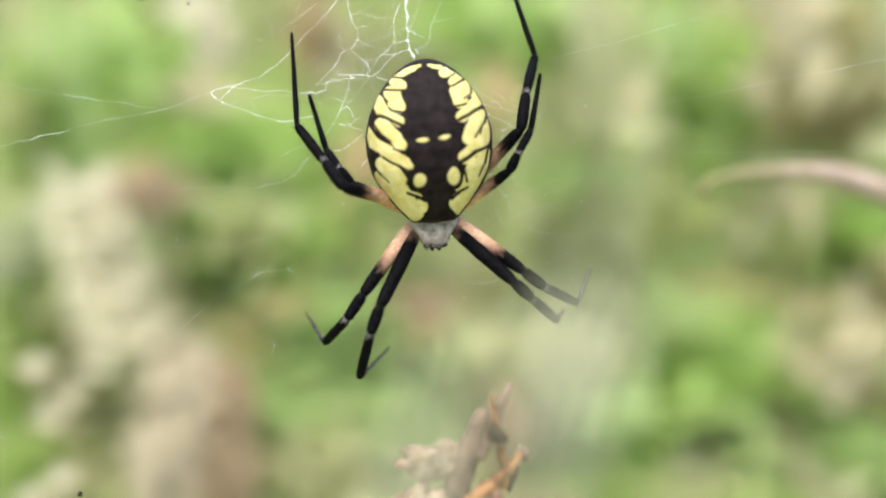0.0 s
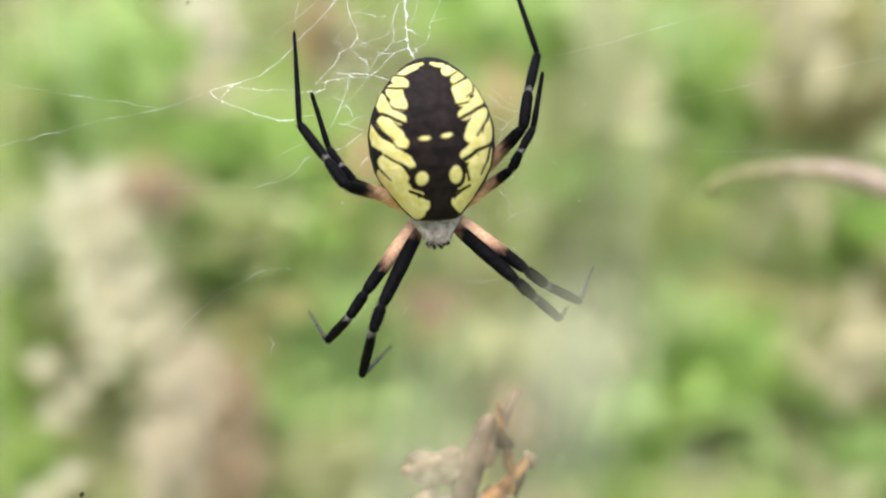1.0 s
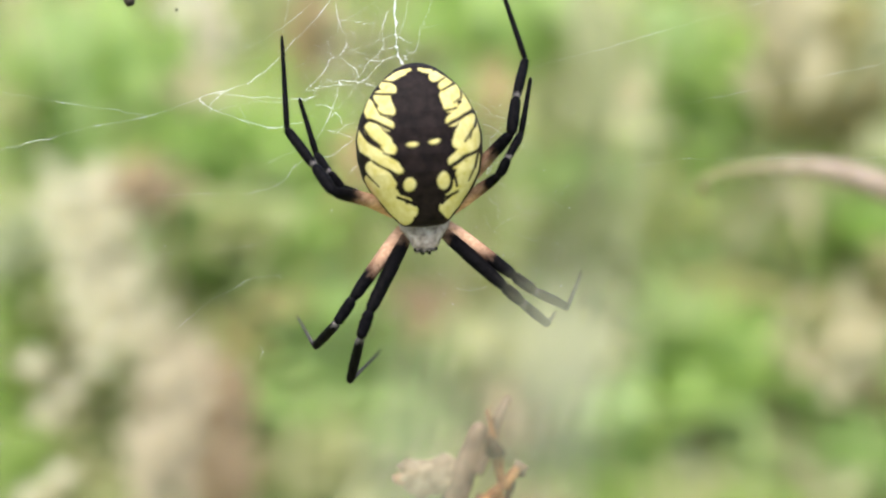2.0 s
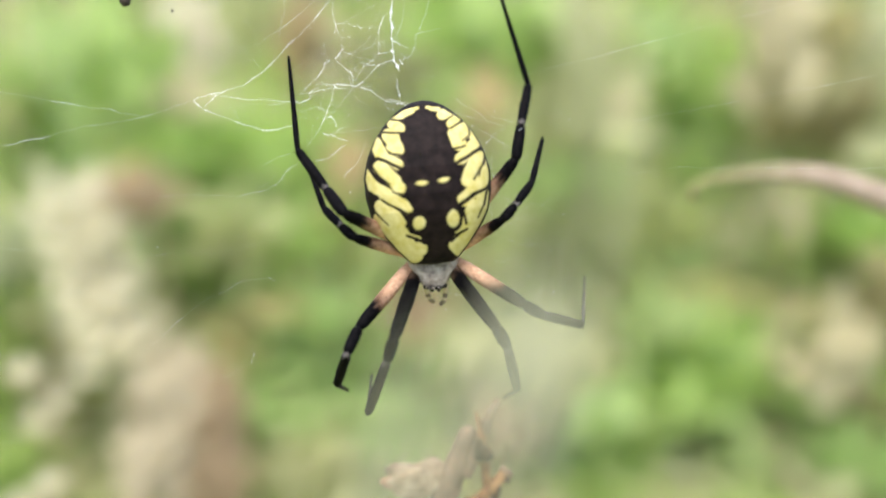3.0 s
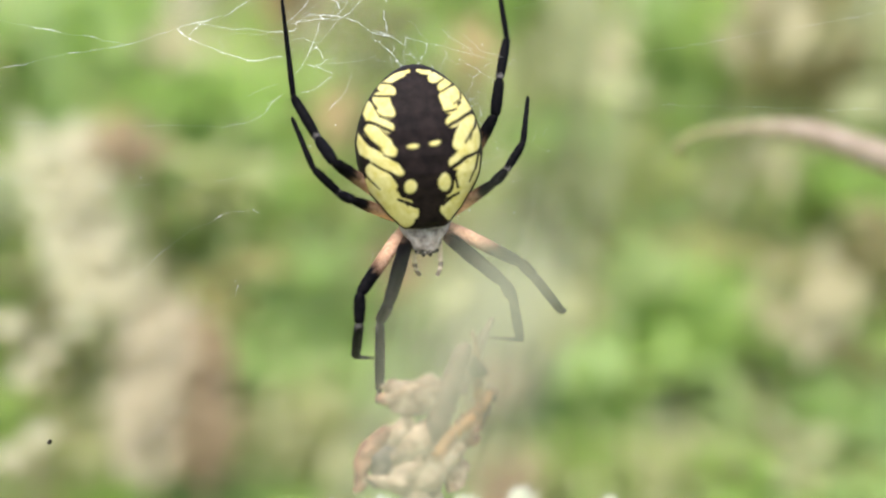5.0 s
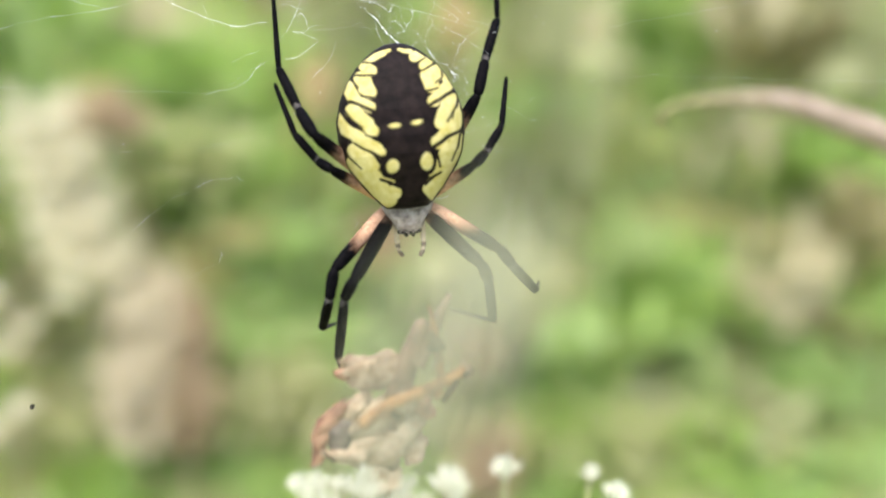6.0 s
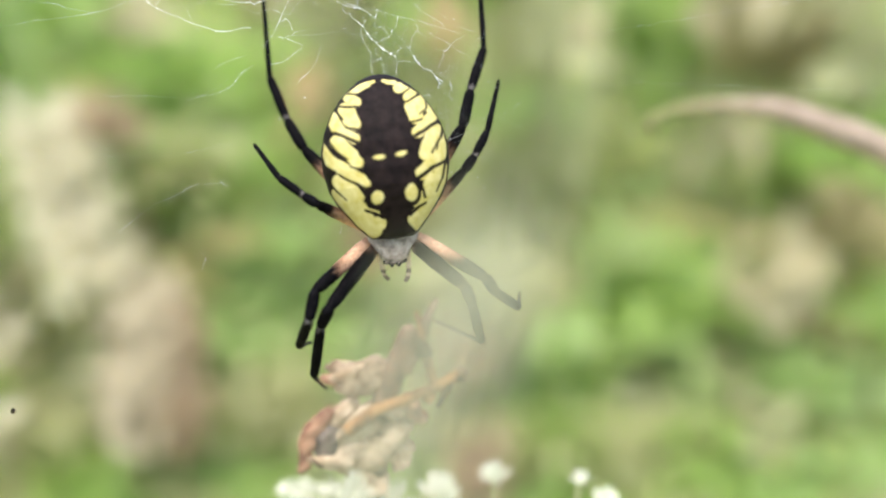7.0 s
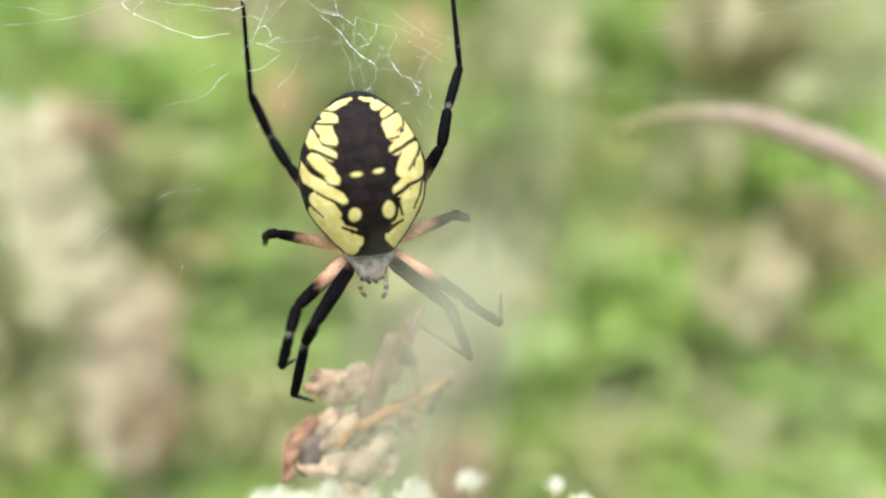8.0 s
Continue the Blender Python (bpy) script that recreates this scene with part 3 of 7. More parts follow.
weed(0.116, 0.720, -0.195, (0.052, 0.026, 0.026), BRIGHT, 215, 242, 0.018, 0.009, "bright yellow-green weed with broad leaves, sunlight put into its colour")
weed(0.074, 0.700, -0.207, (0.051, 0.025, 0.025), PALE, 216, 220, 0.018, 0.009, "pale green weed with soft light leaves")
weed(0.168, 0.720, -0.200, (0.052, 0.026, 0.026), PALE, 217, 198, 0.018, 0.009, "pale green weed with soft light leaves")
weed(0.167, 0.800, -0.193, (0.048, 0.024, 0.024), BRIGHT, 218, 154, 0.018, 0.009, "bright yellow-green weed with broad leaves, sunlight put into its colour")
weed(-0.167, 0.760, 0.010, (0.051, 0.037, 0.037), PALE, 219, 154, 0.018, 0.009, "pale green weed with soft light leaves")
weed(-0.214, 0.780, -0.056, (0.047, 0.028, 0.028), PALE, 220, 154, 0.018, 0.009, "pale green weed with soft light leaves")
weed(-0.107, 0.760, -0.055, (0.051, 0.032, 0.032), FRESH, 221, 198, 0.018, 0.009, "light fresh green weed with soft leaves")
weed(-0.144, 0.760, -0.096, (0.055, 0.028, 0.028), FRESH, 222, 198, 0.018, 0.009, "light fresh green weed with soft leaves")
weed(-0.365, 0.720, -0.239, (0.048, 0.024, 0.024), FRESH, 223, 198, 0.018, 0.009, "light fresh green weed with soft leaves")
weed(-0.324, 0.700, -0.262, (0.051, 0.023, 0.023), PALE, 224, 176, 0.018, 0.009, "pale green weed with soft light leaves")
weed(-0.312, 0.720, -0.239, (0.048, 0.024, 0.024), PALE, 225, 198, 0.018, 0.009, "pale green weed with soft light leaves")
weed(-0.263, 0.700, -0.262, (0.051, 0.023, 0.023), FRESH, 226, 176, 0.018, 0.009, "light fresh green weed with soft leaves")
weed(-0.235, 0.720, -0.231, (0.048, 0.024, 0.024), BRIGHT, 227, 198, 0.018, 0.009, "bright yellow-green weed with broad leaves, sunlight put into its colour")
weed(-0.209, 0.700, -0.262, (0.051, 0.023, 0.023), BRIGHT, 228, 176, 0.018, 0.009, "bright yellow-green weed with broad leaves, sunlight put into its colour")
weed(-0.181, 0.720, -0.237, (0.048, 0.024, 0.024), FRESH, 229, 198, 0.018, 0.009, "light fresh green weed with soft leaves")
weed(-0.142, 0.700, -0.262, (0.051, 0.023, 0.023), PALE, 230, 176, 0.018, 0.009, "pale green weed with soft light leaves")
weed(-0.123, 0.720, -0.236, (0.048, 0.024, 0.024), FRESH, 231, 198, 0.018, 0.009, "light fresh green weed with soft leaves")
weed(-0.084, 0.700, -0.262, (0.051, 0.023, 0.023), FRESH, 232, 176, 0.018, 0.009, "light fresh green weed with soft leaves")
weed(-0.059, 0.720, -0.233, (0.048, 0.024, 0.024), PALE, 233, 198, 0.018, 0.009, "pale green weed with soft light leaves")
weed(-0.040, 0.700, -0.262, (0.051, 0.023, 0.023), BRIGHT, 234, 176, 0.018, 0.009, "bright yellow-green weed with broad leaves, sunlight put into its colour")
weed(-0.002, 0.720, -0.229, (0.048, 0.024, 0.024), BRIGHT, 235, 198, 0.018, 0.009, "bright yellow-green weed with broad leaves, sunlight put into its colour")
weed(0.026, 0.700, -0.262, (0.051, 0.023, 0.023), PALE, 236, 176, 0.018, 0.009, "pale green weed with soft light leaves")
weed(0.065, 0.720, -0.235, (0.048, 0.024, 0.024), FRESH, 237, 198, 0.018, 0.009, "light fresh green weed with soft leaves")
weed(0.092, 0.700, -0.262, (0.051, 0.023, 0.023), FRESH, 238, 176, 0.018, 0.009, "light fresh green weed with soft leaves")
weed(0.131, 0.720, -0.238, (0.048, 0.024, 0.024), FRESH, 239, 198, 0.018, 0.009, "light fresh green weed with soft leaves")
weed(0.147, 0.700, -0.262, (0.051, 0.023, 0.023), BRIGHT, 240, 176, 0.018, 0.009, "bright yellow-green weed with broad leaves, sunlight put into its colour")
weed(0.171, 0.720, -0.229, (0.048, 0.024, 0.024), PALE, 241, 198, 0.018, 0.009, "pale green weed with soft light leaves")
weed(0.214, 0.700, -0.262, (0.051, 0.023, 0.023), PALE, 242, 176, 0.018, 0.009, "pale green weed with soft light leaves")
weed(0.236, 0.720, -0.232, (0.048, 0.024, 0.024), BRIGHT, 243, 198, 0.018, 0.009, "bright yellow-green weed with broad leaves, sunlight put into its colour")
weed(0.271, 0.700, -0.262, (0.051, 0.023, 0.023), FRESH, 244, 176, 0.018, 0.009, "light fresh green weed with soft leaves")
weed(0.309, 0.720, -0.230, (0.048, 0.024, 0.024), FRESH, 245, 198, 0.018, 0.009, "light fresh green weed with soft leaves")
weed(0.315, 0.700, -0.262, (0.051, 0.023, 0.023), BRIGHT, 246, 176, 0.018, 0.009, "bright yellow-green weed with broad leaves, sunlight put into its colour")
weed(0.357, 0.720, -0.233, (0.048, 0.024, 0.024), FRESH, 247, 198, 0.018, 0.009, "light fresh green weed with soft leaves")
weed(0.367, 0.700, -0.262, (0.051, 0.023, 0.023), PALE, 248, 176, 0.018, 0.009, "pale green weed with soft light leaves")
weed(-0.249, 0.800, 0.051, (0.024, 0.010, 0.010), TAN, 249, 44, 0.018, 0.009, "withered brown weed with dead leaves")
weed(-0.022, 0.820, -0.054, (0.020, 0.015, 0.015), TAN, 250, 44, 0.018, 0.009, "withered brown weed with dead leaves")
weed(-0.147, 0.800, -0.036, (0.024, 0.012, 0.012), TAN, 251, 44, 0.018, 0.009, "withered brown weed with dead leaves")
weed(0.390, 0.800, -0.033, (0.034, 0.029, 0.029), DEEP, 252, 88, 0.018, 0.009, "deep green weed low in the meadow, shade put into its colour")
weed(0.370, 0.820, -0.131, (0.030, 0.015, 0.015), DEEP, 253, 44, 0.018, 0.009, "deep green weed low in the meadow, shade put into its colour")
weed(0.048, 0.680, -0.125, (0.014, 0.014, 0.025), TAN, 254, 88, 0.018, 0.009, "withered brown weed with dead leaves")
weed(0.060, 0.660, -0.207, (0.014, 0.014, 0.024), TAN, 255, 110, 0.018, 0.009, "withered brown weed with dead leaves")
weed(-0.097, 0.720, -0.156, (0.057, 0.030, 0.030), PALE, 256, 198, 0.018, 0.009, "pale green weed with soft light leaves")
weed(-0.137, 0.720, -0.121, (0.048, 0.026, 0.026), FRESH, 257, 198, 0.018, 0.009, "light fresh green weed with soft leaves")
weed(-0.038, 0.740, -0.143, (0.040, 0.027, 0.027), FRESH, 258, 154, 0.018, 0.009, "light fresh green weed with soft leaves")
weed(0.220, 0.780, -0.155, (0.033, 0.019, 0.019), TAN, 259, 30, 0.018, 0.009, "withered brown weed with dead leaves")
weed(-0.228, 0.740, 0.047, (0.027, 0.011, 0.011), TAN, 260, 52, 0.018, 0.009, "withered brown weed with dead leaves")
weed(-0.017, 0.740, -0.049, (0.020, 0.015, 0.015), TAN, 261, 57, 0.018, 0.009, "withered brown weed with dead leaves")
weed(0.333, 0.780, -0.056, (0.028, 0.014, 0.014), TAN, 262, 30, 0.018, 0.009, "withered brown weed with dead leaves")
weed(0.346, 0.900, 0.180, (0.049, 0.038, 0.038), TAN, 263, 110, 0.019, 0.010, "withered brown weed with dead leaves")
weed(-0.037, 1.130, 0.087, (0.083, 0.041, 0.041), BEIGE, 264, 74, 0.021, 0.010, "dry straw-coloured weed among the green")
weed(-0.039, 1.230, -0.077, (0.094, 0.071, 0.071), BEIGE, 265, 74, 0.035, 0.018, "dry straw-coloured weed among the green")
weed(-0.168, 1.300, -0.159, (0.089, 0.053, 0.053), BRIGHT, 266, 74, 0.027, 0.013, "bright yellow-green weed with broad leaves, sunlight put into its colour")
weed(-0.773, 1.530, 0.341, (0.120, 0.058, 0.058), BRIGHT, 267, 74, 0.029, 0.015, "bright yellow-green weed with broad leaves, sunlight put into its colour")
weed(-0.138, 1.110, -0.164, (0.059, 0.059, 0.063), BEIGE, 268, 74, 0.029, 0.015, "dry straw-coloured weed among the green")
weed(0.509, 1.470, -0.345, (0.111, 0.071, 0.071), BRIGHT, 269, 74, 0.035, 0.018, "bright yellow-green weed with broad leaves, sunlight put into its colour")
weed(0.562, 1.540, 0.281, (0.114, 0.058, 0.058), GREEN, 270, 74, 0.029, 0.015, "leafy green meadow weed on a slender stem")
weed(0.480, 1.180, 0.258, (0.081, 0.073, 0.073), BEIGE, 271, 74, 0.037, 0.018, "dry straw-coloured weed among the green")
weed(-0.650, 1.160, -0.185, (0.085, 0.054, 0.054), GREEN, 272, 74, 0.027, 0.013, "leafy green meadow weed on a slender stem")
weed(-0.547, 1.330, -0.335, (0.084, 0.070, 0.070), BRIGHT, 273, 74, 0.035, 0.017, "bright yellow-green weed with broad leaves, sunlight put into its colour")
weed(-0.115, 1.400, 0.087, (0.064, 0.064, 0.075), BRIGHT, 274, 74, 0.032, 0.016, "bright yellow-green weed with broad leaves, sunlight put into its colour")
weed(0.551, 1.070, -0.141, (0.056, 0.056, 0.061), BRIGHT, 275, 74, 0.028, 0.014, "bright yellow-green weed with broad leaves, sunlight put into its colour")
weed(0.399, 1.370, -0.195, (0.060, 0.060, 0.086), PALE, 276, 74, 0.030, 0.015, "pale green weed with soft light leaves")
weed(0.733, 1.390, 0.222, (0.061, 0.061, 0.066), BRIGHT, 277, 74, 0.030, 0.015, "bright yellow-green weed with broad leaves, sunlight put into its colour")
weed(0.050, 1.430, -0.056, (0.105, 0.057, 0.057), PALE, 278, 74, 0.028, 0.014, "pale green weed with soft light leaves")
weed(-0.168, 1.160, 0.204, (0.089, 0.068, 0.068), GREEN, 279, 74, 0.034, 0.017, "leafy green meadow weed on a slender stem")
weed(0.456, 1.290, 0.134, (0.065, 0.064, 0.064), BEIGE, 280, 74, 0.032, 0.016, "dry straw-coloured weed among the green")
weed(0.449, 1.210, 0.142, (0.074, 0.046, 0.046), GREEN, 281, 74, 0.023, 0.011, "leafy green meadow weed on a slender stem")
weed(0.438, 1.320, -0.245, (0.090, 0.058, 0.058), BEIGE, 282, 74, 0.029, 0.014, "dry straw-coloured weed among the green")
weed(-0.537, 1.100, -0.098, (0.077, 0.057, 0.057), PALE, 283, 74, 0.028, 0.014, "pale green weed with soft light leaves")
weed(-0.160, 1.140, -0.115, (0.083, 0.050, 0.050), GREEN, 284, 74, 0.025, 0.013, "leafy green meadow weed on a slender stem")
weed(0.612, 1.190, -0.222, (0.057, 0.047, 0.047), BRIGHT, 285, 74, 0.024, 0.012, "bright yellow-green weed with broad leaves, sunlight put into its colour")
weed(-0.639, 1.160, 0.309, (0.065, 0.064, 0.064), BEIGE, 286, 74, 0.032, 0.016, "dry straw-coloured weed among the green")
weed(-0.285, 1.200, 0.015, (0.093, 0.071, 0.071), BRIGHT, 287, 74, 0.035, 0.018, "bright yellow-green weed with broad leaves, sunlight put into its colour")
weed(0.305, 1.300, 0.342, (0.088, 0.077, 0.077), GREEN, 288, 74, 0.039, 0.019, "leafy green meadow weed on a slender stem")
weed(0.156, 1.410, -0.257, (0.074, 0.074, 0.077), PALE, 289, 74, 0.037, 0.018, "pale green weed with soft light leaves")
weed(0.004, 1.080, 0.262, (0.066, 0.045, 0.045), BRIGHT, 290, 74, 0.022, 0.011, "bright yellow-green weed with broad leaves, sunlight put into its colour")
weed(0.559, 1.480, 0.303, (0.109, 0.063, 0.063), GREEN, 291, 74, 0.031, 0.016, "leafy green meadow weed on a slender stem")
weed(-0.050, 1.260, -0.044, (0.061, 0.061, 0.064), BRIGHT, 292, 74, 0.031, 0.015, "bright yellow-green weed with broad leaves, sunlight put into its colour")
weed(0.054, 1.070, -0.285, (0.084, 0.068, 0.068), PALE, 293, 74, 0.034, 0.017, "pale green weed with soft light leaves")
weed(-0.294, 1.400, -0.022, (0.100, 0.088, 0.088), PALE, 294, 74, 0.044, 0.022, "pale green weed with soft light leaves")
weed(0.084, 1.450, 0.176, (0.099, 0.057, 0.057), BRIGHT, 295, 74, 0.029, 0.014, "bright yellow-green weed with broad leaves, sunlight put into its colour")
weed(0.000, 1.540, 0.410, (0.106, 0.087, 0.087), GREEN, 296, 74, 0.044, 0.022, "leafy green meadow weed on a slender stem")
weed(-0.160, 1.180, -0.269, (0.085, 0.069, 0.069), PALE, 297, 74, 0.034, 0.017, "pale green weed with soft light leaves")
weed(0.007, 1.390, 0.217, (0.063, 0.052, 0.052), GREEN, 298, 74, 0.026, 0.013, "leafy green meadow weed on a slender stem")
weed(-0.112, 1.150, 0.300, (0.074, 0.048, 0.048), GREEN, 299, 74, 0.024, 0.012, "leafy green meadow weed on a slender stem")
weed(-0.716, 1.350, -0.101, (0.080, 0.078, 0.078), GREEN, 300, 74, 0.039, 0.019, "leafy green meadow weed on a slender stem")
weed(-0.190, 1.050, -0.179, (0.081, 0.057, 0.057), PALE, 301, 74, 0.028, 0.014, "pale green weed with soft light leaves")
weed(0.631, 1.110, -0.223, (0.061, 0.048, 0.048), BRIGHT, 302, 74, 0.024, 0.012, "bright yellow-green weed with broad leaves, sunlight put into its colour")
weed(-0.382, 1.110, 0.188, (0.052, 0.052, 0.072), GREEN, 303, 74, 0.026, 0.013, "leafy green meadow weed on a slender stem")
weed(-0.179, 1.310, -0.190, (0.080, 0.062, 0.062), BEIGE, 304, 74, 0.031, 0.016, "dry straw-coloured weed among the green")
weed(-0.693, 1.470, 0.440, (0.099, 0.054, 0.054), BEIGE, 305, 74, 0.027, 0.013, "dry straw-coloured weed among the green")
weed(0.577, 1.110, 0.321, (0.079, 0.042, 0.042), BEIGE, 306, 74, 0.021, 0.011, "dry straw-coloured weed among the green")
weed(-0.028, 1.530, 0.172, (0.100, 0.087, 0.087), PALE, 307, 74, 0.043, 0.022, "pale green weed with soft light leaves")
weed(-0.350, 1.590, -0.288, (0.113, 0.101, 0.101), GREEN, 308, 74, 0.050, 0.025, "leafy green meadow weed on a slender stem")
weed(0.699, 1.580, -0.400, (0.072, 0.072, 0.072), BRIGHT, 309, 74, 0.036, 0.018, "bright yellow-green weed with broad leaves, sunlight put into its colour")
weed(-0.117, 1.360, 0.147, (0.101, 0.086, 0.086), GREEN, 310, 74, 0.043, 0.021, "leafy green meadow weed on a slender stem")
weed(-0.422, 1.300, 0.176, (0.084, 0.069, 0.069), GREEN, 311, 74, 0.035, 0.017, "leafy green meadow weed on a slender stem")
weed(-0.132, 1.080, 0.112, (0.049, 0.049, 0.050), GREEN, 312, 74, 0.025, 0.012, "leafy green meadow weed on a slender stem")
weed(-0.491, 1.410, -0.179, (0.067, 0.067, 0.078), BRIGHT, 313, 74, 0.033, 0.017, "bright yellow-green weed with broad leaves, sunlight put into its colour")
weed(0.766, 1.380, -0.385, (0.105, 0.078, 0.078), PALE, 314, 74, 0.039, 0.019, "pale green weed with soft light leaves")
weed(-0.396, 1.230, -0.030, (0.053, 0.053, 0.065), PALE, 315, 74, 0.026, 0.013, "pale green weed with soft light leaves")
weed(-0.446, 1.470, -0.201, (0.105, 0.076, 0.076), PALE, 316, 74, 0.038, 0.019, "pale green weed with soft light leaves")
weed(0.347, 1.340, 0.175, (0.060, 0.049, 0.049), BEIGE, 317, 74, 0.025, 0.012, "dry straw-coloured weed among the green")
weed(-0.589, 1.140, 0.242, (0.052, 0.052, 0.070), GREEN, 318, 74, 0.026, 0.013, "leafy green meadow weed on a slender stem")
weed(0.279, 1.540, 0.098, (0.093, 0.062, 0.062), BEIGE, 319, 74, 0.031, 0.016, "dry straw-coloured weed among the green")
weed(-0.179, 1.160, -0.313, (0.088, 0.062, 0.062), PALE, 320, 74, 0.031, 0.015, "pale green weed with soft light leaves")
weed(0.374, 1.140, 0.222, (0.061, 0.061, 0.072), BEIGE, 321, 74, 0.030, 0.015, "dry straw-coloured weed among the green")
weed(-0.021, 1.420, -0.313, (0.107, 0.084, 0.084), BRIGHT, 322, 74, 0.042, 0.021, "bright yellow-green weed with broad leaves, sunlight put into its colour")
weed(-0.311, 1.310, -0.013, (0.103, 0.055, 0.055), BRIGHT, 323, 74, 0.027, 0.014, "bright yellow-green weed with broad leaves, sunlight put into its colour")
weed(0.407, 1.380, 0.128, (0.086, 0.086, 0.089), GREEN, 324, 74, 0.043, 0.021, "leafy green meadow weed on a slender stem")
weed(0.157, 1.570, -0.035, (0.110, 0.078, 0.078), BRIGHT, 325, 74, 0.039, 0.020, "bright yellow-green weed with broad leaves, sunlight put into its colour")
weed(-0.500, 1.550, -0.039, (0.078, 0.066, 0.066), BEIGE, 326, 74, 0.033, 0.016, "dry straw-coloured weed among the green")
weed(0.120, 1.360, 0.404, (0.060, 0.060, 0.081), BEIGE, 327, 74, 0.030, 0.015, "dry straw-coloured weed among the green")
weed(0.008, 1.490, 0.396, (0.085, 0.075, 0.075), BRIGHT, 328, 74, 0.037, 0.019, "bright yellow-green weed with broad leaves, sunlight put into its colour")
weed(0.297, 1.100, 0.206, (0.053, 0.053, 0.059), BEIGE, 329, 74, 0.027, 0.013, "dry straw-coloured weed among the green")
weed(-0.348, 1.310, 0.201, (0.080, 0.078, 0.078), GREEN, 330, 74, 0.039, 0.019, "leafy green meadow weed on a slender stem")
weed(0.720, 1.420, -0.033, (0.110, 0.059, 0.059), GREEN, 331, 74, 0.029, 0.015, "leafy green meadow weed on a slender stem")
weed(0.408, 1.580, -0.082, (0.104, 0.073, 0.073), BEIGE, 332, 74, 0.037, 0.018, "dry straw-coloured weed among the green")
weed(-0.445, 1.070, 0.132, (0.061, 0.061, 0.064), GREEN, 333, 74, 0.031, 0.015, "leafy green meadow weed on a slender stem")
weed(-0.038, 1.220, -0.143, (0.089, 0.077, 0.077), BEIGE, 334, 74, 0.038, 0.019, "dry straw-coloured weed among the green")
weed(-0.449, 1.340, -0.135, (0.085, 0.083, 0.083), PALE, 335, 74, 0.041, 0.021, "pale green weed with soft light leaves")
weed(-0.616, 1.580, 0.116, (0.090, 0.071, 0.071), GREEN, 336, 74, 0.035, 0.018, "leafy green meadow weed on a slender stem")
weed(0.419, 1.420, -0.288, (0.092, 0.073, 0.073), PALE, 337, 74, 0.037, 0.018, "pale green weed with soft light leaves")
weed(0.046, 1.390, 0.208, (0.107, 0.065, 0.065), GREEN, 338, 74, 0.032, 0.016, "leafy green meadow weed on a slender stem")
weed(0.820, 1.410, -0.202, (0.083, 0.083, 0.091), GREEN, 339, 74, 0.042, 0.021, "leafy green meadow weed on a slender stem")
weed(-0.429, 1.310, 0.385, (0.061, 0.060, 0.060), PALE, 340, 74, 0.030, 0.015, "pale green weed with soft light leaves")
weed(-0.706, 1.280, -0.130, (0.067, 0.067, 0.083), BRIGHT, 341, 74, 0.033, 0.017, "bright yellow-green weed with broad leaves, sunlight put into its colour")
weed(-0.261, 1.350, -0.338, (0.059, 0.059, 0.079), BRIGHT, 342, 74, 0.029, 0.015, "bright yellow-green weed with broad leaves, sunlight put into its colour")
weed(-0.550, 1.190, 0.209, (0.088, 0.059, 0.059), BEIGE, 343, 74, 0.029, 0.015, "dry straw-coloured weed among the green")
weed(0.083, 1.090, -0.135, (0.074, 0.063, 0.063), BRIGHT, 344, 74, 0.031, 0.016, "bright yellow-green weed with broad leaves, sunlight put into its colour")
weed(-0.660, 1.330, -0.057, (0.097, 0.063, 0.063), BEIGE, 345, 74, 0.031, 0.016, "dry straw-coloured weed among the green")
weed(-0.498, 1.450, -0.122, (0.088, 0.070, 0.070), BRIGHT, 346, 74, 0.035, 0.018, "bright yellow-green weed with broad leaves, sunlight put into its colour")
weed(0.720, 1.300, 0.148, (0.069, 0.069, 0.078), BEIGE, 347, 74, 0.034, 0.017, "dry straw-coloured weed among the green")
weed(-0.084, 1.080, -0.169, (0.060, 0.060, 0.063), BEIGE, 348, 74, 0.030, 0.015, "dry straw-coloured weed among the green")
weed(-0.401, 1.300, 0.190, (0.058, 0.058, 0.085), GREEN, 349, 74, 0.029, 0.015, "leafy green meadow weed on a slender stem")
weed(0.021, 1.090, -0.151, (0.051, 0.051, 0.063), BRIGHT, 350, 74, 0.025, 0.013, "bright yellow-green weed with broad leaves, sunlight put into its colour")
weed(-0.101, 1.290, 0.376, (0.073, 0.073, 0.084), BEIGE, 351, 74, 0.036, 0.018, "dry straw-coloured weed among the green")
weed(0.609, 1.140, -0.330, (0.049, 0.049, 0.051), GREEN, 352, 74, 0.025, 0.012, "leafy green meadow weed on a slender stem")
weed(0.033, 1.050, -0.058, (0.061, 0.041, 0.041), PALE, 353, 74, 0.021, 0.010, "pale green weed with soft light leaves")


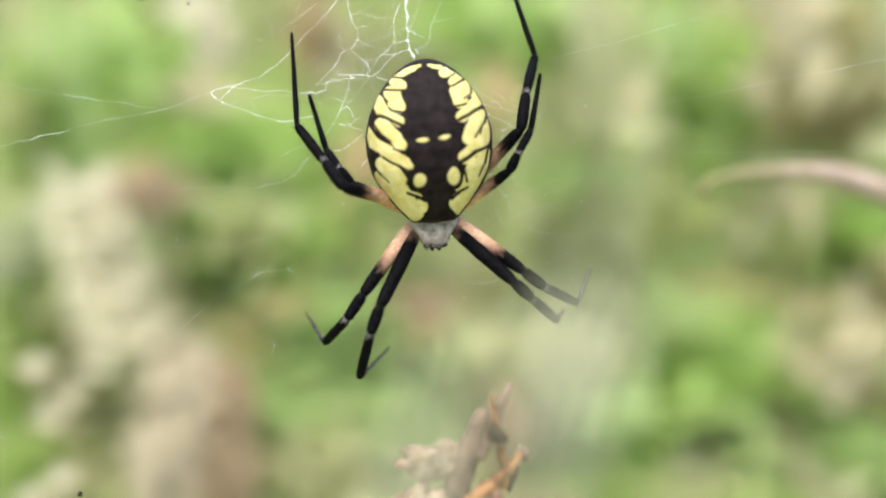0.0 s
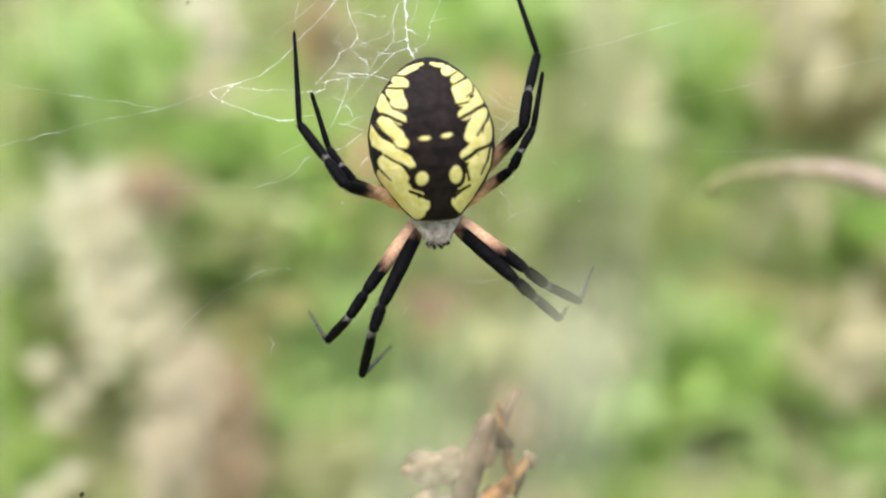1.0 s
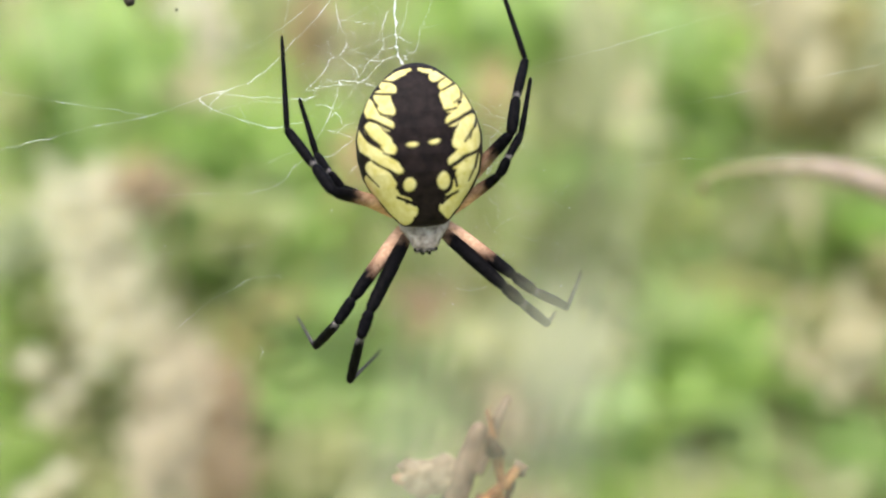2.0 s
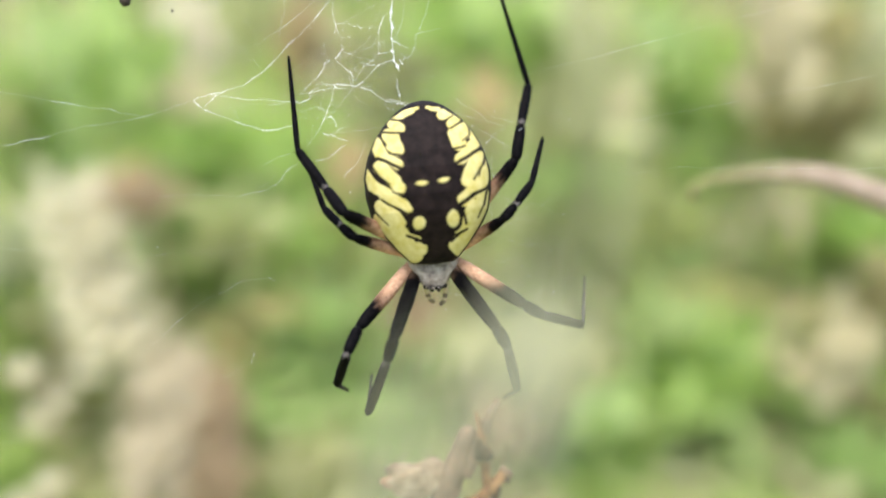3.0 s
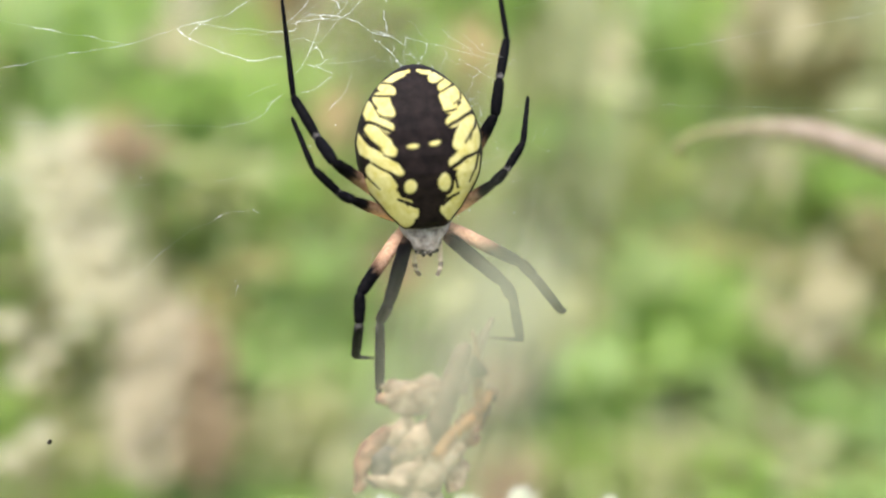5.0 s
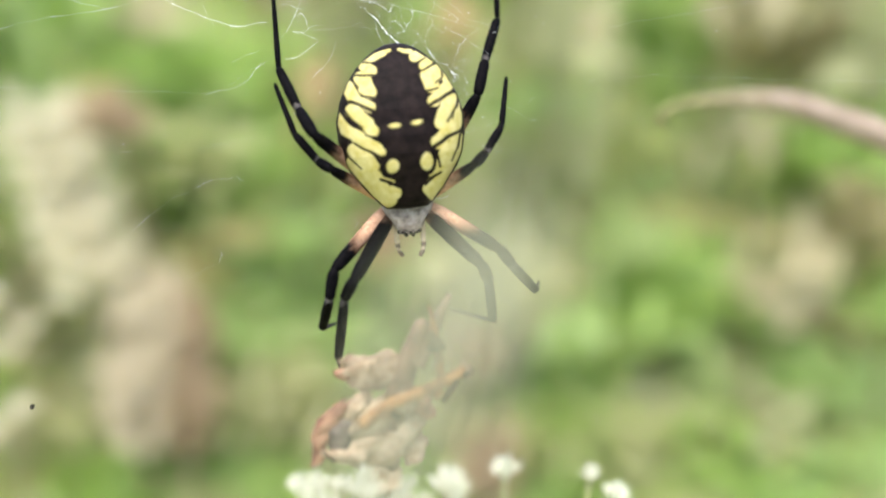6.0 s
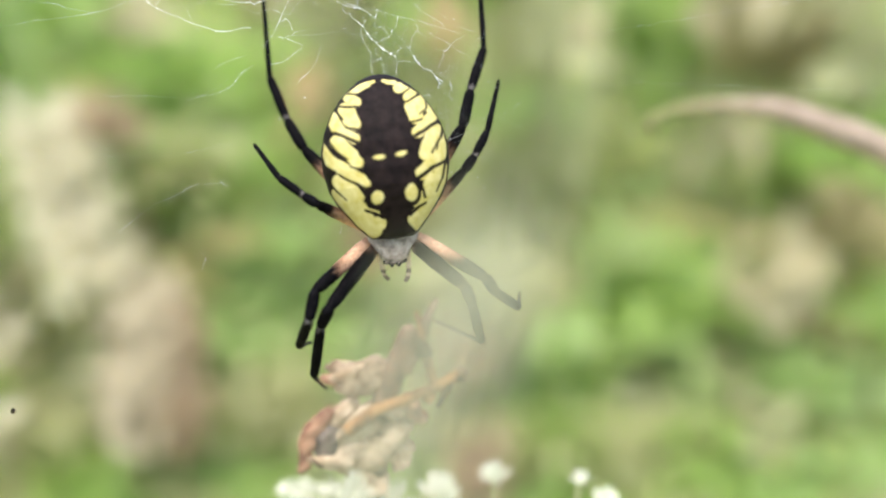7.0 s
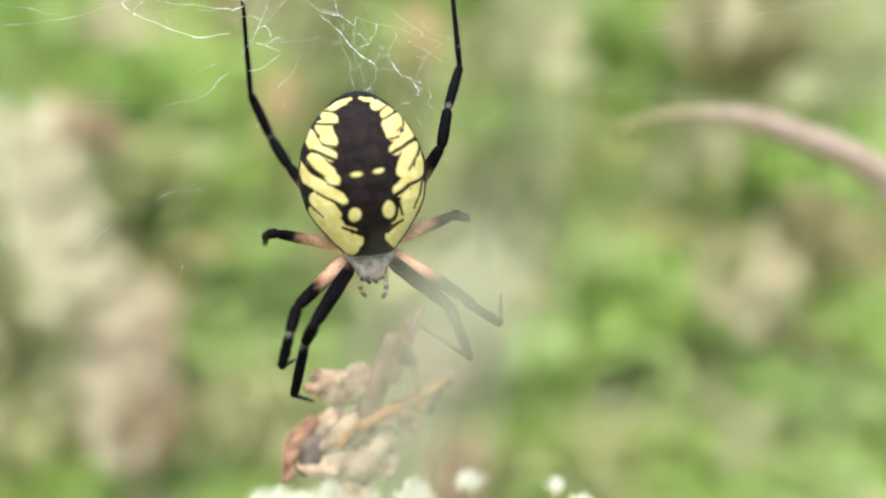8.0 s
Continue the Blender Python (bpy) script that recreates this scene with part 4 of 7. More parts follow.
def broad_weed(x, y, z, w, h, material, seed, label, count=9):
    """A weed of a few broad leaves that spread w wide and h high round its top."""
    rng = random.Random(seed)
    base = STAGE @ Vector((x, y, z))
    base.z = max(base.z, 0.03)
    root = thing("broad_leaved_weed", Matrix.Translation(base), label, "weed", "broad-leaved weeds")
    for i in range(count):
        c = Vector((rng.gauss(0, 0.27) * w, rng.uniform(-0.05, 0.05), rng.gauss(0, 0.27) * h))
        a = rng.gauss(math.pi / 2, 0.8)
        way = Vector((math.cos(a) * w, rng.gauss(0, 0.35) * min(w, h), math.sin(a) * h))
        long = way.length * rng.uniform(0.5, 0.9)
        v, f = leaf_blade(c - way * 0.35, way, (rng.gauss(0, 0.35), -0.8, 0.7 + rng.gauss(0, 0.35)), long, min(w, h) * rng.uniform(0.25, 0.5), rng.uniform(0, 0.3), 5)
        part("leaf", as_mesh("leaf", v, f, material), root)
    v, f = stem_to_ground(base, rng)
    part("stem", as_mesh("stem", v, f, EARTHY), root)
    return root


broad_weed(-0.322, 0.809, 0.172, 0.031, 0.113, MINT, 500, "pale mint-green weed with broad soft leaves", 16)
broad_weed(-0.270, 0.824, 0.170, 0.068, 0.099, LUSH, 501, "lush green broad-leaved meadow weed", 16)
broad_weed(-0.213, 0.832, 0.146, 0.042, 0.031, PINKISH, 502, "withered pinkish straw-coloured leaves on a stalk", 16)
broad_weed(-0.121, 0.850, 0.196, 0.025, 0.060, RUSSET, 503, "red-brown dead leaf on a stalk", 16)
broad_weed(-0.177, 0.824, 0.103, 0.142, 0.031, BRIGHT, 504, "yellow-green broad-leaved weed, sunlight put into its colour", 16)
broad_weed(-0.248, 0.848, 0.130, 0.096, 0.016, SHADY, 505, "dark green broad-leaved weed, shade put into its colour", 16)
broad_weed(-0.237, 0.732, 0.051, 0.027, 0.033, RUSSET, 506, "red-brown dead leaf on a stalk", 16)
broad_weed(-0.230, 0.789, 0.057, 0.022, 0.022, OATEN, 507, "pale oat-coloured dry weed", 9)
broad_weed(-0.161, 0.850, 0.029, 0.140, 0.065, LUSH, 508, "lush green broad-leaved meadow weed", 16)
broad_weed(-0.196, 0.812, -0.042, 0.077, 0.031, LUSH, 509, "lush green broad-leaved meadow weed", 16)
broad_weed(-0.176, 0.845, -0.069, 0.113, 0.027, MINT, 510, "pale mint-green weed with broad soft leaves", 16)
broad_weed(-0.131, 0.742, -0.034, 0.052, 0.026, EARTHY, 511, "olive-brown fading weed with broad leaves", 16)
broad_weed(-0.098, 0.789, -0.047, 0.055, 0.035, GREYISH, 512, "grey-green weed with dull leaves", 16)
broad_weed(-0.018, 0.760, -0.052, 0.026, 0.029, RUSSET, 513, "red-brown dead leaf on a stalk", 9)
broad_weed(-0.221, 0.798, -0.116, 0.046, 0.086, PINKISH, 514, "withered pinkish straw-coloured leaves on a stalk", 16)
broad_weed(-0.252, 0.802, -0.163, 0.072, 0.096, OATEN, 515, "pale oat-coloured dry weed", 16)
broad_weed(-0.183, 0.729, -0.165, 0.021, 0.092, RUSSET, 516, "red-brown dead leaf on a stalk", 16)
broad_weed(-0.155, 0.757, -0.124, 0.053, 0.100, EARTHY, 517, "olive-brown fading weed with broad leaves", 16)
broad_weed(-0.111, 0.764, -0.179, 0.087, 0.068, LUSH, 518, "lush green broad-leaved meadow weed", 16)
broad_weed(-0.074, 0.848, -0.164, 0.081, 0.081, MINT, 519, "pale mint-green weed with broad soft leaves", 16)
broad_weed(-0.380, 0.828, -0.060, 0.047, 0.079, YELLOWISH, 520, "yellow-olive weed with broad leaves", 16)
broad_weed(-0.337, 0.749, -0.009, 0.043, 0.048, GREYISH, 521, "grey-green weed with dull leaves", 16)
broad_weed(-0.374, 0.832, -0.205, 0.058, 0.048, SHADY, 522, "dark green broad-leaved weed, shade put into its colour", 16)
broad_weed(-0.315, 0.746, -0.044, 0.019, 0.021, PINKISH, 523, "withered pinkish straw-coloured leaves on a stalk", 9)
broad_weed(-0.329, 0.809, -0.098, 0.029, 0.047, PINKISH, 524, "withered pinkish straw-coloured leaves on a stalk", 16)
broad_weed(-0.303, 0.745, -0.151, 0.023, 0.031, PINKISH, 525, "withered pinkish straw-coloured leaves on a stalk", 9)
broad_weed(-0.290, 0.728, -0.179, 0.027, 0.027, PINKISH, 526, "withered pinkish straw-coloured leaves on a stalk", 9)
broad_weed(0.049, 0.841, 0.194, 0.107, 0.081, LUSH, 527, "lush green broad-leaved meadow weed", 16)
broad_weed(0.126, 0.755, 0.114, 0.062, 0.163, OATEN, 528, "pale oat-coloured dry weed", 16)
broad_weed(0.138, 0.757, 0.133, 0.029, 0.034, PINKISH, 529, "withered pinkish straw-coloured leaves on a stalk", 16)
broad_weed(0.230, 0.855, 0.130, 0.060, 0.125, LUSH, 530, "lush green broad-leaved meadow weed", 16)
broad_weed(0.207, 0.841, 0.189, 0.038, 0.058, MINT, 531, "pale mint-green weed with broad soft leaves", 16)
broad_weed(0.278, 0.766, 0.163, 0.048, 0.098, PINKISH, 532, "withered pinkish straw-coloured leaves on a stalk", 16)
broad_weed(0.354, 0.853, 0.125, 0.098, 0.081, EARTHY, 533, "olive-brown fading weed with broad leaves", 16)
broad_weed(0.346, 0.798, 0.131, 0.035, 0.046, UMBER, 534, "dark brown dead leaves on a stalk", 16)
broad_weed(0.377, 0.816, 0.189, 0.031, 0.078, GREYISH, 535, "grey-green weed with dull leaves", 16)
broad_weed(0.317, 0.754, 0.181, 0.034, 0.043, EARTHY, 536, "olive-brown fading weed with broad leaves", 16)
broad_weed(0.316, 0.850, 0.087, 0.178, 0.016, SHADY, 537, "dark green broad-leaved weed, shade put into its colour", 16)
broad_weed(0.112, 0.818, 0.055, 0.062, 0.062, MINT, 538, "pale mint-green weed with broad soft leaves", 16)
broad_weed(0.173, 0.854, 0.016, 0.108, 0.065, YELLOWISH, 539, "yellow-olive weed with broad leaves", 16)
broad_weed(0.278, 0.844, 0.029, 0.058, 0.033, OATEN, 540, "pale oat-coloured dry weed", 16)
broad_weed(0.287, 0.767, 0.031, 0.025, 0.039, PINKISH, 541, "withered pinkish straw-coloured leaves on a stalk", 9)
broad_weed(0.348, 0.775, 0.022, 0.055, 0.039, BRIGHT, 542, "yellow-green broad-leaved weed, sunlight put into its colour", 16)
broad_weed(0.173, 0.750, -0.052, 0.052, 0.052, SHADY, 543, "dark green broad-leaved weed, shade put into its colour", 16)
broad_weed(0.244, 0.747, -0.087, 0.075, 0.047, LUSH, 544, "lush green broad-leaved meadow weed", 16)
broad_weed(0.181, 0.737, -0.111, 0.098, 0.030, BRIGHT, 545, "yellow-green broad-leaved weed, sunlight put into its colour", 16)
broad_weed(0.230, 0.767, -0.034, 0.137, 0.027, EARTHY, 546, "olive-brown fading weed with broad leaves", 16)
broad_weed(0.372, 0.806, -0.039, 0.036, 0.066, UMBER, 547, "dark brown dead leaves on a stalk", 16)
broad_weed(0.307, 0.728, -0.083, 0.056, 0.056, PINKISH, 548, "withered pinkish straw-coloured leaves on a stalk", 16)
broad_weed(0.099, 0.816, -0.103, 0.125, 0.094, OATEN, 549, "pale oat-coloured dry weed", 16)
broad_weed(0.202, 0.772, -0.156, 0.058, 0.044, GREYISH, 550, "grey-green weed with dull leaves", 16)
broad_weed(0.239, 0.768, -0.148, 0.044, 0.053, SHADY, 551, "dark green broad-leaved weed, shade put into its colour", 16)
broad_weed(0.230, 0.835, -0.199, 0.058, 0.048, OATEN, 552, "pale oat-coloured dry weed", 16)
broad_weed(0.370, 0.790, -0.172, 0.065, 0.055, MINT, 553, "pale mint-green weed with broad soft leaves", 16)
broad_weed(0.365, 0.770, -0.118, 0.039, 0.030, UMBER, 554, "dark brown dead leaves on a stalk", 16)
broad_weed(0.085, 0.790, -0.177, 0.051, 0.086, EARTHY, 555, "olive-brown fading weed with broad leaves", 16)
broad_weed(0.156, 0.819, -0.192, 0.078, 0.057, YELLOWISH, 556, "yellow-olive weed with broad leaves", 16)
broad_weed(0.126, 0.690, -0.112, 0.058, 0.046, MINT, 573, "mint green broad-leaved weed", 16)
broad_weed(0.364, 0.700, -0.030, 0.060, 0.046, UMBER, 574, "dark brown withered broad-leaved weed", 16)
broad_weed(0.043, 0.720, 0.113, 0.032, 0.036, RUSSET, 575, "red-brown withered broad-leaved weed", 16)
broad_weed(-0.067, 0.720, 0.064, 0.028, 0.040, RUSSET, 576, "red-brown withered broad-leaved weed", 16)
broad_weed(0.278, 0.736, -0.186, 0.051, 0.042, OATEN, 557, "pale oat-coloured dry weed", 16)
broad_weed(0.112, 0.855, -0.281, 0.060, 0.075, EARTHY, 558, "olive-brown fading weed with broad leaves", 16)
broad_weed(0.312, 0.731, -0.227, 0.092, 0.051, EARTHY, 559, "olive-brown fading weed with broad leaves", 16)
broad_weed(0.426, 0.826, -0.186, 0.095, 0.047, MINT, 560, "pale mint-green weed with broad soft leaves", 16)
broad_weed(0.181, 0.837, -0.257, 0.107, 0.074, YELLOWISH, 561, "yellow-olive weed with broad leaves", 16)
broad_weed(-0.099, 0.731, -0.229, 0.121, 0.079, LUSH, 562, "lush green broad-leaved meadow weed", 16)
broad_weed(-0.213, 0.831, -0.254, 0.085, 0.074, PINKISH, 563, "withered pinkish straw-coloured leaves on a stalk", 16)
broad_weed(0.406, 0.776, 0.019, 0.079, 0.079, LUSH, 564, "lush green broad-leaved meadow weed", 16)
broad_weed(0.416, 0.803, -0.057, 0.082, 0.046, EARTHY, 565, "olive-brown fading weed with broad leaves", 16)
broad_weed(0.399, 0.729, -0.109, 0.065, 0.051, LUSH, 566, "lush green broad-leaved meadow weed", 16)
broad_weed(0.229, 0.734, -0.221, 0.074, 0.056, LUSH, 567, "lush green broad-leaved meadow weed", 16)
broad_weed(-0.283, 0.751, -0.235, 0.077, 0.062, YELLOWISH, 568, "yellow-olive weed with broad leaves", 16)
broad_weed(0.441, 0.853, -0.263, 0.098, 0.070, LUSH, 569, "lush green broad-leaved meadow weed", 16)
broad_weed(0.390, 0.754, 0.146, 0.072, 0.105, OATEN, 570, "pale oat-coloured dry weed", 16)
broad_weed(-0.003, 0.827, -0.259, 0.095, 0.078, MINT, 571, "pale mint-green weed with broad soft leaves", 16)

# ---- orb web ----
def silk_strand(points, r, rng, fuzz=0.25, sides=4):
    """A thread through points given in mm on the web plane (right, up), slightly crooked."""
    path = []
    for (ax, az), (bx, bz) in zip(points, points[1:]):
        n = max(2, int(math.hypot(bx - ax, bz - az) / 1.3))
        for i in range(n):
            t = i / n
            k = fuzz if i else fuzz * 0.3
            path.append((ax + (bx - ax) * t + rng.gauss(0, k), rng.gauss(0, 0.15), az + (bz - az) * t + rng.gauss(0, k)))
    path.append((points[-1][0], 0, points[-1][1]))
    path = [Vector(p) * MM for p in path]
    return tube(path, [r * MM * rng.choice((0.2, 0.22, 0.25, 0.28, 0.32, 0.38, 0.5, 0.95)) for p in path], sides)


WEB = thing("orb_web", STAGE @ pose(0, 0.127, 0), "torn white orb web with tangled silk threads above the spider", "spider web")


def thread(r, *points, fuzz=0.09, name="thread"):
    rng = random.Random(len(WEB.children) + 11)
    v, f = silk_strand(points, 1.22 * max(r, 0.6 * r + 0.007), rng, fuzz)
    if r > 0.03:
        knots = [ball((x * MM, 0, z * MM), *(r * rng.uniform(0.9, 2.1) * MM for k in range(3)), 5, 6, 0.6, rng) for x, z in points[1:-1]]
        v, f = join([(v, f)] + knots)
    part(name, as_mesh(name, v, f, SILK), WEB)


thread(0.024, (-100.1, 3.9), (-75.5, 10.4), (-60.2, 13.9), (-47.9, 17.0), (-37.9, 19.0), (-31.6, 21.3))
thread(0.024, (-100.1, 29.2), (-60.2, 22.3), (-52.9, 21.2), (-38.7, 19.0))
thread(0.066, (-31.6, 21.3), (-31.0, 20.6), (-29.9, 19.9), (-25.6, 18.3), (-22.2, 17.3), (-20.3, 17.4), (-17.6, 18.0))
thread(0.044, (-31.6, 21.3), (-30.1, 21.8), (-27.9, 22.3), (-24.9, 23.3), (-22.6, 25.0), (-20.3, 27.3), (-14.9, 33.1), (-11.1, 38.5))
thread(0.06, (-29.5, 22.0), (-28.6, 21.9), (-25.6, 21.6), (-18.3, 21.2), (-17.2, 21.0), (-16.0, 21.6), (-15.7, 22.7), (-14.1, 22.9))
thread(0.065, (-30.1, 20.4), (-29.1, 21.4), (-28.4, 22.0))
thread(0.012, (-30.2, 19.6), (-24.9, 20.6), (-19.5, 21.0))
thread(0.012, (-19.5, 43.1), (-19.5, 33.8), (-20.4, 29.2))
thread(0.135, (-3.8, 25.6), (-4.1, 26.2), (-4.6, 27.1), (-4.8, 28.3), (-4.9, 30.0), (-4.8, 31.5), (-5.0, 33.6), (-4.8, 38.5))
thread(0.0588, (-4.1, 26.2), (-3.4, 26.6), (-3.8, 27.1))
thread(0.0504, (-5.1, 33.6), (-6.1, 32.9), (-6.4, 31.9), (-6.7, 30.8), (-6.6, 29.2), (-6.7, 28.1), (-7.4, 27.1), (-8.6, 26.2), (-9.1, 25.4), (-9.9, 24.3), (-10.3, 23.7))
thread(0.063, (-4.6, 27.1), (-5.7, 26.8), (-6.6, 26.4), (-8.0, 26.4), (-9.1, 26.8))
thread(0.0504, (-6.6, 26.4), (-7.6, 25.4), (-8.8, 24.0), (-9.5, 23.5), (-10.3, 23.6))
thread(0.0504, (-4.9, 29.6), (-3.8, 29.2), (-2.6, 28.8))
thread(0.042, (-6.7, 28.1), (-5.7, 28.1), (-4.8, 28.3))
thread(0.0378, (0.1, 36.9), (-0.3, 33.5), (-1.1, 31.5), (-1.7, 30.0), (-1.8, 28.9), (-2.2, 27.7), (-3.2, 27.3), (-3.8, 26.6))
thread(0.02, (-1.8, 28.9), (-1.4, 28.3))
thread(0.022, (-1.8, 30.6), (0.1, 31.2), (1.8, 31.5))
thread(0.02, (-3.0, 36.2), (-3.4, 32.7), (-4.1, 30.8), (-4.8, 29.2))
thread(0.0378, (-12.7, 38.5), (-13.0, 33.8), (-12.8, 32.3), (-12.4, 31.2), (-11.7, 30.0), (-11.6, 28.9), (-11.6, 28.3))
thread(0.032, (-12.6, 32.2), (-12.7, 30.8), (-12.8, 30.2))
thread(0.028, (-12.3, 31.9), (-10.7, 31.9), (-9.4, 31.7), (-9.1, 31.4), (-7.2, 31.5), (-6.7, 31.1))
thread(0.0504, (-9.4, 31.8), (-9.0, 31.3))
thread(0.016, (-12.3, 31.9), (-11.1, 32.3), (-9.1, 33.5), (-7.2, 34.6))
thread(0.03, (-14.0, 29.2), (-13.7, 27.7), (-13.4, 26.8))
thread(0.0462, (-11.6, 28.5), (-12.4, 27.3), (-13.4, 26.8), (-14.1, 25.8), (-15.3, 24.3), (-16.4, 23.1), (-17.3, 22.3))
thread(0.016, (-13.4, 26.8), (-11.1, 27.7), (-8.0, 28.9), (-5.3, 30.0))
thread(0.014, (-11.1, 28.1), (-9.1, 27.3), (-7.2, 26.8))
thread(0.0462, (-12.4, 26.9), (-11.1, 25.8), (-10.1, 24.8), (-10.3, 23.7))
thread(0.035, (-10.3, 25.8), (-10.2, 24.6))
thread(0.0588, (-10.1, 23.6), (-12.2, 23.7), (-14.3, 23.9))
thread(0.0504, (-9.9, 23.3), (-12.2, 23.2), (-14.1, 22.9), (-15.0, 22.9))
thread(0.0756, (-12.7, 23.6), (-12.1, 23.1))
thread(0.025, (-16.8, 19.9), (-16.0, 20.3), (-14.9, 20.6), (-13.7, 20.0), (-12.4, 20.0))
thread(0.026, (-9.9, 23.5), (-11.1, 22.0), (-12.4, 20.4), (-13.7, 18.9))
thread(0.042, (-12.6, 23.1), (-12.8, 21.6), (-13.9, 18.9), (-14.9, 17.0), (-16.0, 15.4))
thread(0.0504, (-14.1, 17.0), (-13.4, 16.8), (-12.7, 16.7), (-10.7, 16.0))
thread(0.03, (-12.7, 16.7), (-11.8, 17.6), (-10.3, 18.0))
thread(0.0462, (-15.0, 13.3), (-14.1, 13.4), (-12.7, 14.1), (-10.7, 15.7))
thread(0.034, (-17.6, 12.7), (-18.7, 12.0), (-19.5, 10.8), (-20.3, 9.9), (-22.6, 8.9), (-25.6, 8.1))
thread(0.02, (-22.2, 12.5), (-20.3, 13.5), (-18.3, 14.3))
thread(0.01, (13.5, 25.4), (26.6, 29.1), (41.9, 33.5), (85.7, 45.4))
thread(0.01, (28.1, 19.3), (42.7, 22.3), (60.2, 25.8), (93.3, 32.3))
thread(0.006, (25.8, 12.0), (33.5, 13.0), (60.2, 13.3), (93.3, 13.9))
thread(0.022, (-37.1, -12.2), (-33.3, -8.8), (-29.5, -5.7), (-24.1, -3.0), (-20.6, -2.7))
thread(0.05, (-21.2, -2.5), (-20.1, -3.0))
thread(0.007, (-83.2, 2.4), (-60.2, 1.0), (-41.0, -0.2), (-27.9, 0.7), (-18.7, 2.8))
thread(0.006, (-83.2, 7.9), (-60.2, 8.3), (-44.8, 8.1), (-24.1, 8.5), (-17.2, 13.1))
thread(0.012, (-83.2, -26.8), (-60.2, -25.6), (-51.0, -24.9))
thread(0.055, (-23.5, -12.2), (-22.9, -13.1), (-23.3, -14.4))
thread(0.012, (-23.5, -14.4), (-26.4, -16.0), (-29.5, -17.1))
thread(0.012, (-27.2, 26.9), (-20.3, 30.8), (-14.1, 36.2))
thread(0.03, (-5.3, -7.6), (-4.8, -8.2), (-5.2, -9.0))
thread(0.02, (7.4, 8.5), (8.9, 6.6), (9.3, 4.3), (8.4, 3.0))
thread(0.016, (9.3, 4.3), (12.0, 5.4), (14.1, 6.4))
thread(0.012, (6.6, 21.6), (8.9, 19.6), (12.0, 18.9))
thread(0.04, (13.2, 18.6), (13.8, 18.6))
thread(0.0504, (-9.0, 23.3), (-7.5, 22.9), (-6.2, 21.9), (-5.3, 21.5), (-3.8, 21.3))
thread(0.084, (-4.2, 24.6), (-4.1, 23.5), (-3.7, 22.4), (-3.6, 21.5))
thread(0.0672, (-5.7, 21.5), (-4.0, 21.2), (-3.4, 21.2), (-2.9, 21.0), (-1.9, 20.4), (-1.3, 20.0))
thread(0.0378, (-1.3, 20.0), (-1.1, 21.0), (-0.7, 21.1))
thread(0.028, (-5.7, 21.9), (-2.9, 21.3), (-0.2, 20.9), (2.9, 20.2), (7.1, 19.2), (10.5, 18.4))
thread(0.0546, (-5.7, 21.2), (-5.2, 20.5), (-4.6, 20.4), (-3.7, 19.5), (-3.1, 19.1))
thread(0.0504, (-3.0, 20.0), (-2.6, 19.5), (-3.0, 19.0))
thread(0.0924, (-3.5, 19.4), (-2.9, 18.9), (-2.2, 17.9), (-1.6, 17.2), (-1.0, 16.8), (-0.1, 16.0), (1.0, 15.4), (1.7, 15.0))
thread(0.0504, (1.7, 15.0), (1.9, 14.1), (1.8, 12.8), (0.9, 11.7), (0.6, 10.9))
thread(0.0462, (-0.8, 16.8), (-0.1, 17.3), (0.7, 17.6), (1.0, 18.4), (1.6, 19.1), (1.7, 20.3))
thread(0.0504, (-1.0, 18.7), (-0.5, 18.9), (0.1, 18.4), (0.7, 17.6))
thread(0.028, (-1.0, 21.0), (-1.3, 19.1), (-1.1, 17.0))
thread(0.0378, (-1.0, 16.7), (-1.0, 16.0), (-0.3, 14.8), (0.3, 12.8), (0.5, 11.0))
thread(0.04, (-3.1, 18.7), (-2.9, 17.6), (-2.2, 16.1), (-1.6, 15.0), (-1.5, 13.1), (-0.9, 11.5))
thread(0.03, (-1.5, 14.3), (-0.5, 14.6), (-0.1, 14.8), (-0.1, 15.8))
thread(0.035, (0.4, 11.0), (1.2, 12.1), (1.5, 11.3))
thread(0.03, (2.3, 17.7), (2.9, 16.9), (3.5, 16.2), (3.8, 15.4))
thread(0.0756, (3.8, 15.4), (4.2, 15.0), (4.8, 14.3), (5.3, 13.7))
thread(0.0504, (5.3, 13.7), (6.6, 13.4), (7.0, 12.8))
thread(0.1008, (6.9, 13.0), (7.3, 12.4), (7.7, 11.8), (7.5, 11.1))
thread(0.042, (7.3, 12.4), (8.0, 12.1), (7.7, 11.1))
thread(0.03, (7.6, 12.8), (8.6, 13.4), (8.9, 14.2))
thread(0.035, (7.3, 13.2), (8.0, 15.1), (8.2, 16.2), (7.1, 16.4))
thread(0.03, (3.5, 16.2), (3.8, 17.7), (4.5, 18.7), (4.1, 19.6))
thread(0.03, (4.5, 18.7), (5.4, 18.0), (6.2, 17.8))
thread(0.035, (1.6, 15.3), (2.3, 16.2), (3.7, 16.3))
thread(0.026, (1.8, 14.4), (2.9, 14.5), (4.6, 14.4))
thread(0.026, (3.9, 22.1), (5.2, 21.0), (6.7, 20.3), (8.0, 19.2))
thread(0.026, (3.7, 9.6), (5.2, 9.9), (6.6, 10.1))
thread(0.022, (8.0, 16.0), (9.1, 17.1), (10.7, 18.2))
thread(0.026, (-13.4, 16.6), (-12.5, 17.2), (-9.1, 17.4), (-6.1, 18.0), (-5.0, 18.5))
thread(0.016, (-5.3, 18.0), (-3.8, 17.8), (-2.0, 17.6))
thread(0.0504, (7.8, 7.9), (8.6, 7.0))
thread(0.042, (16.9, 1.7), (17.3, 1.5))
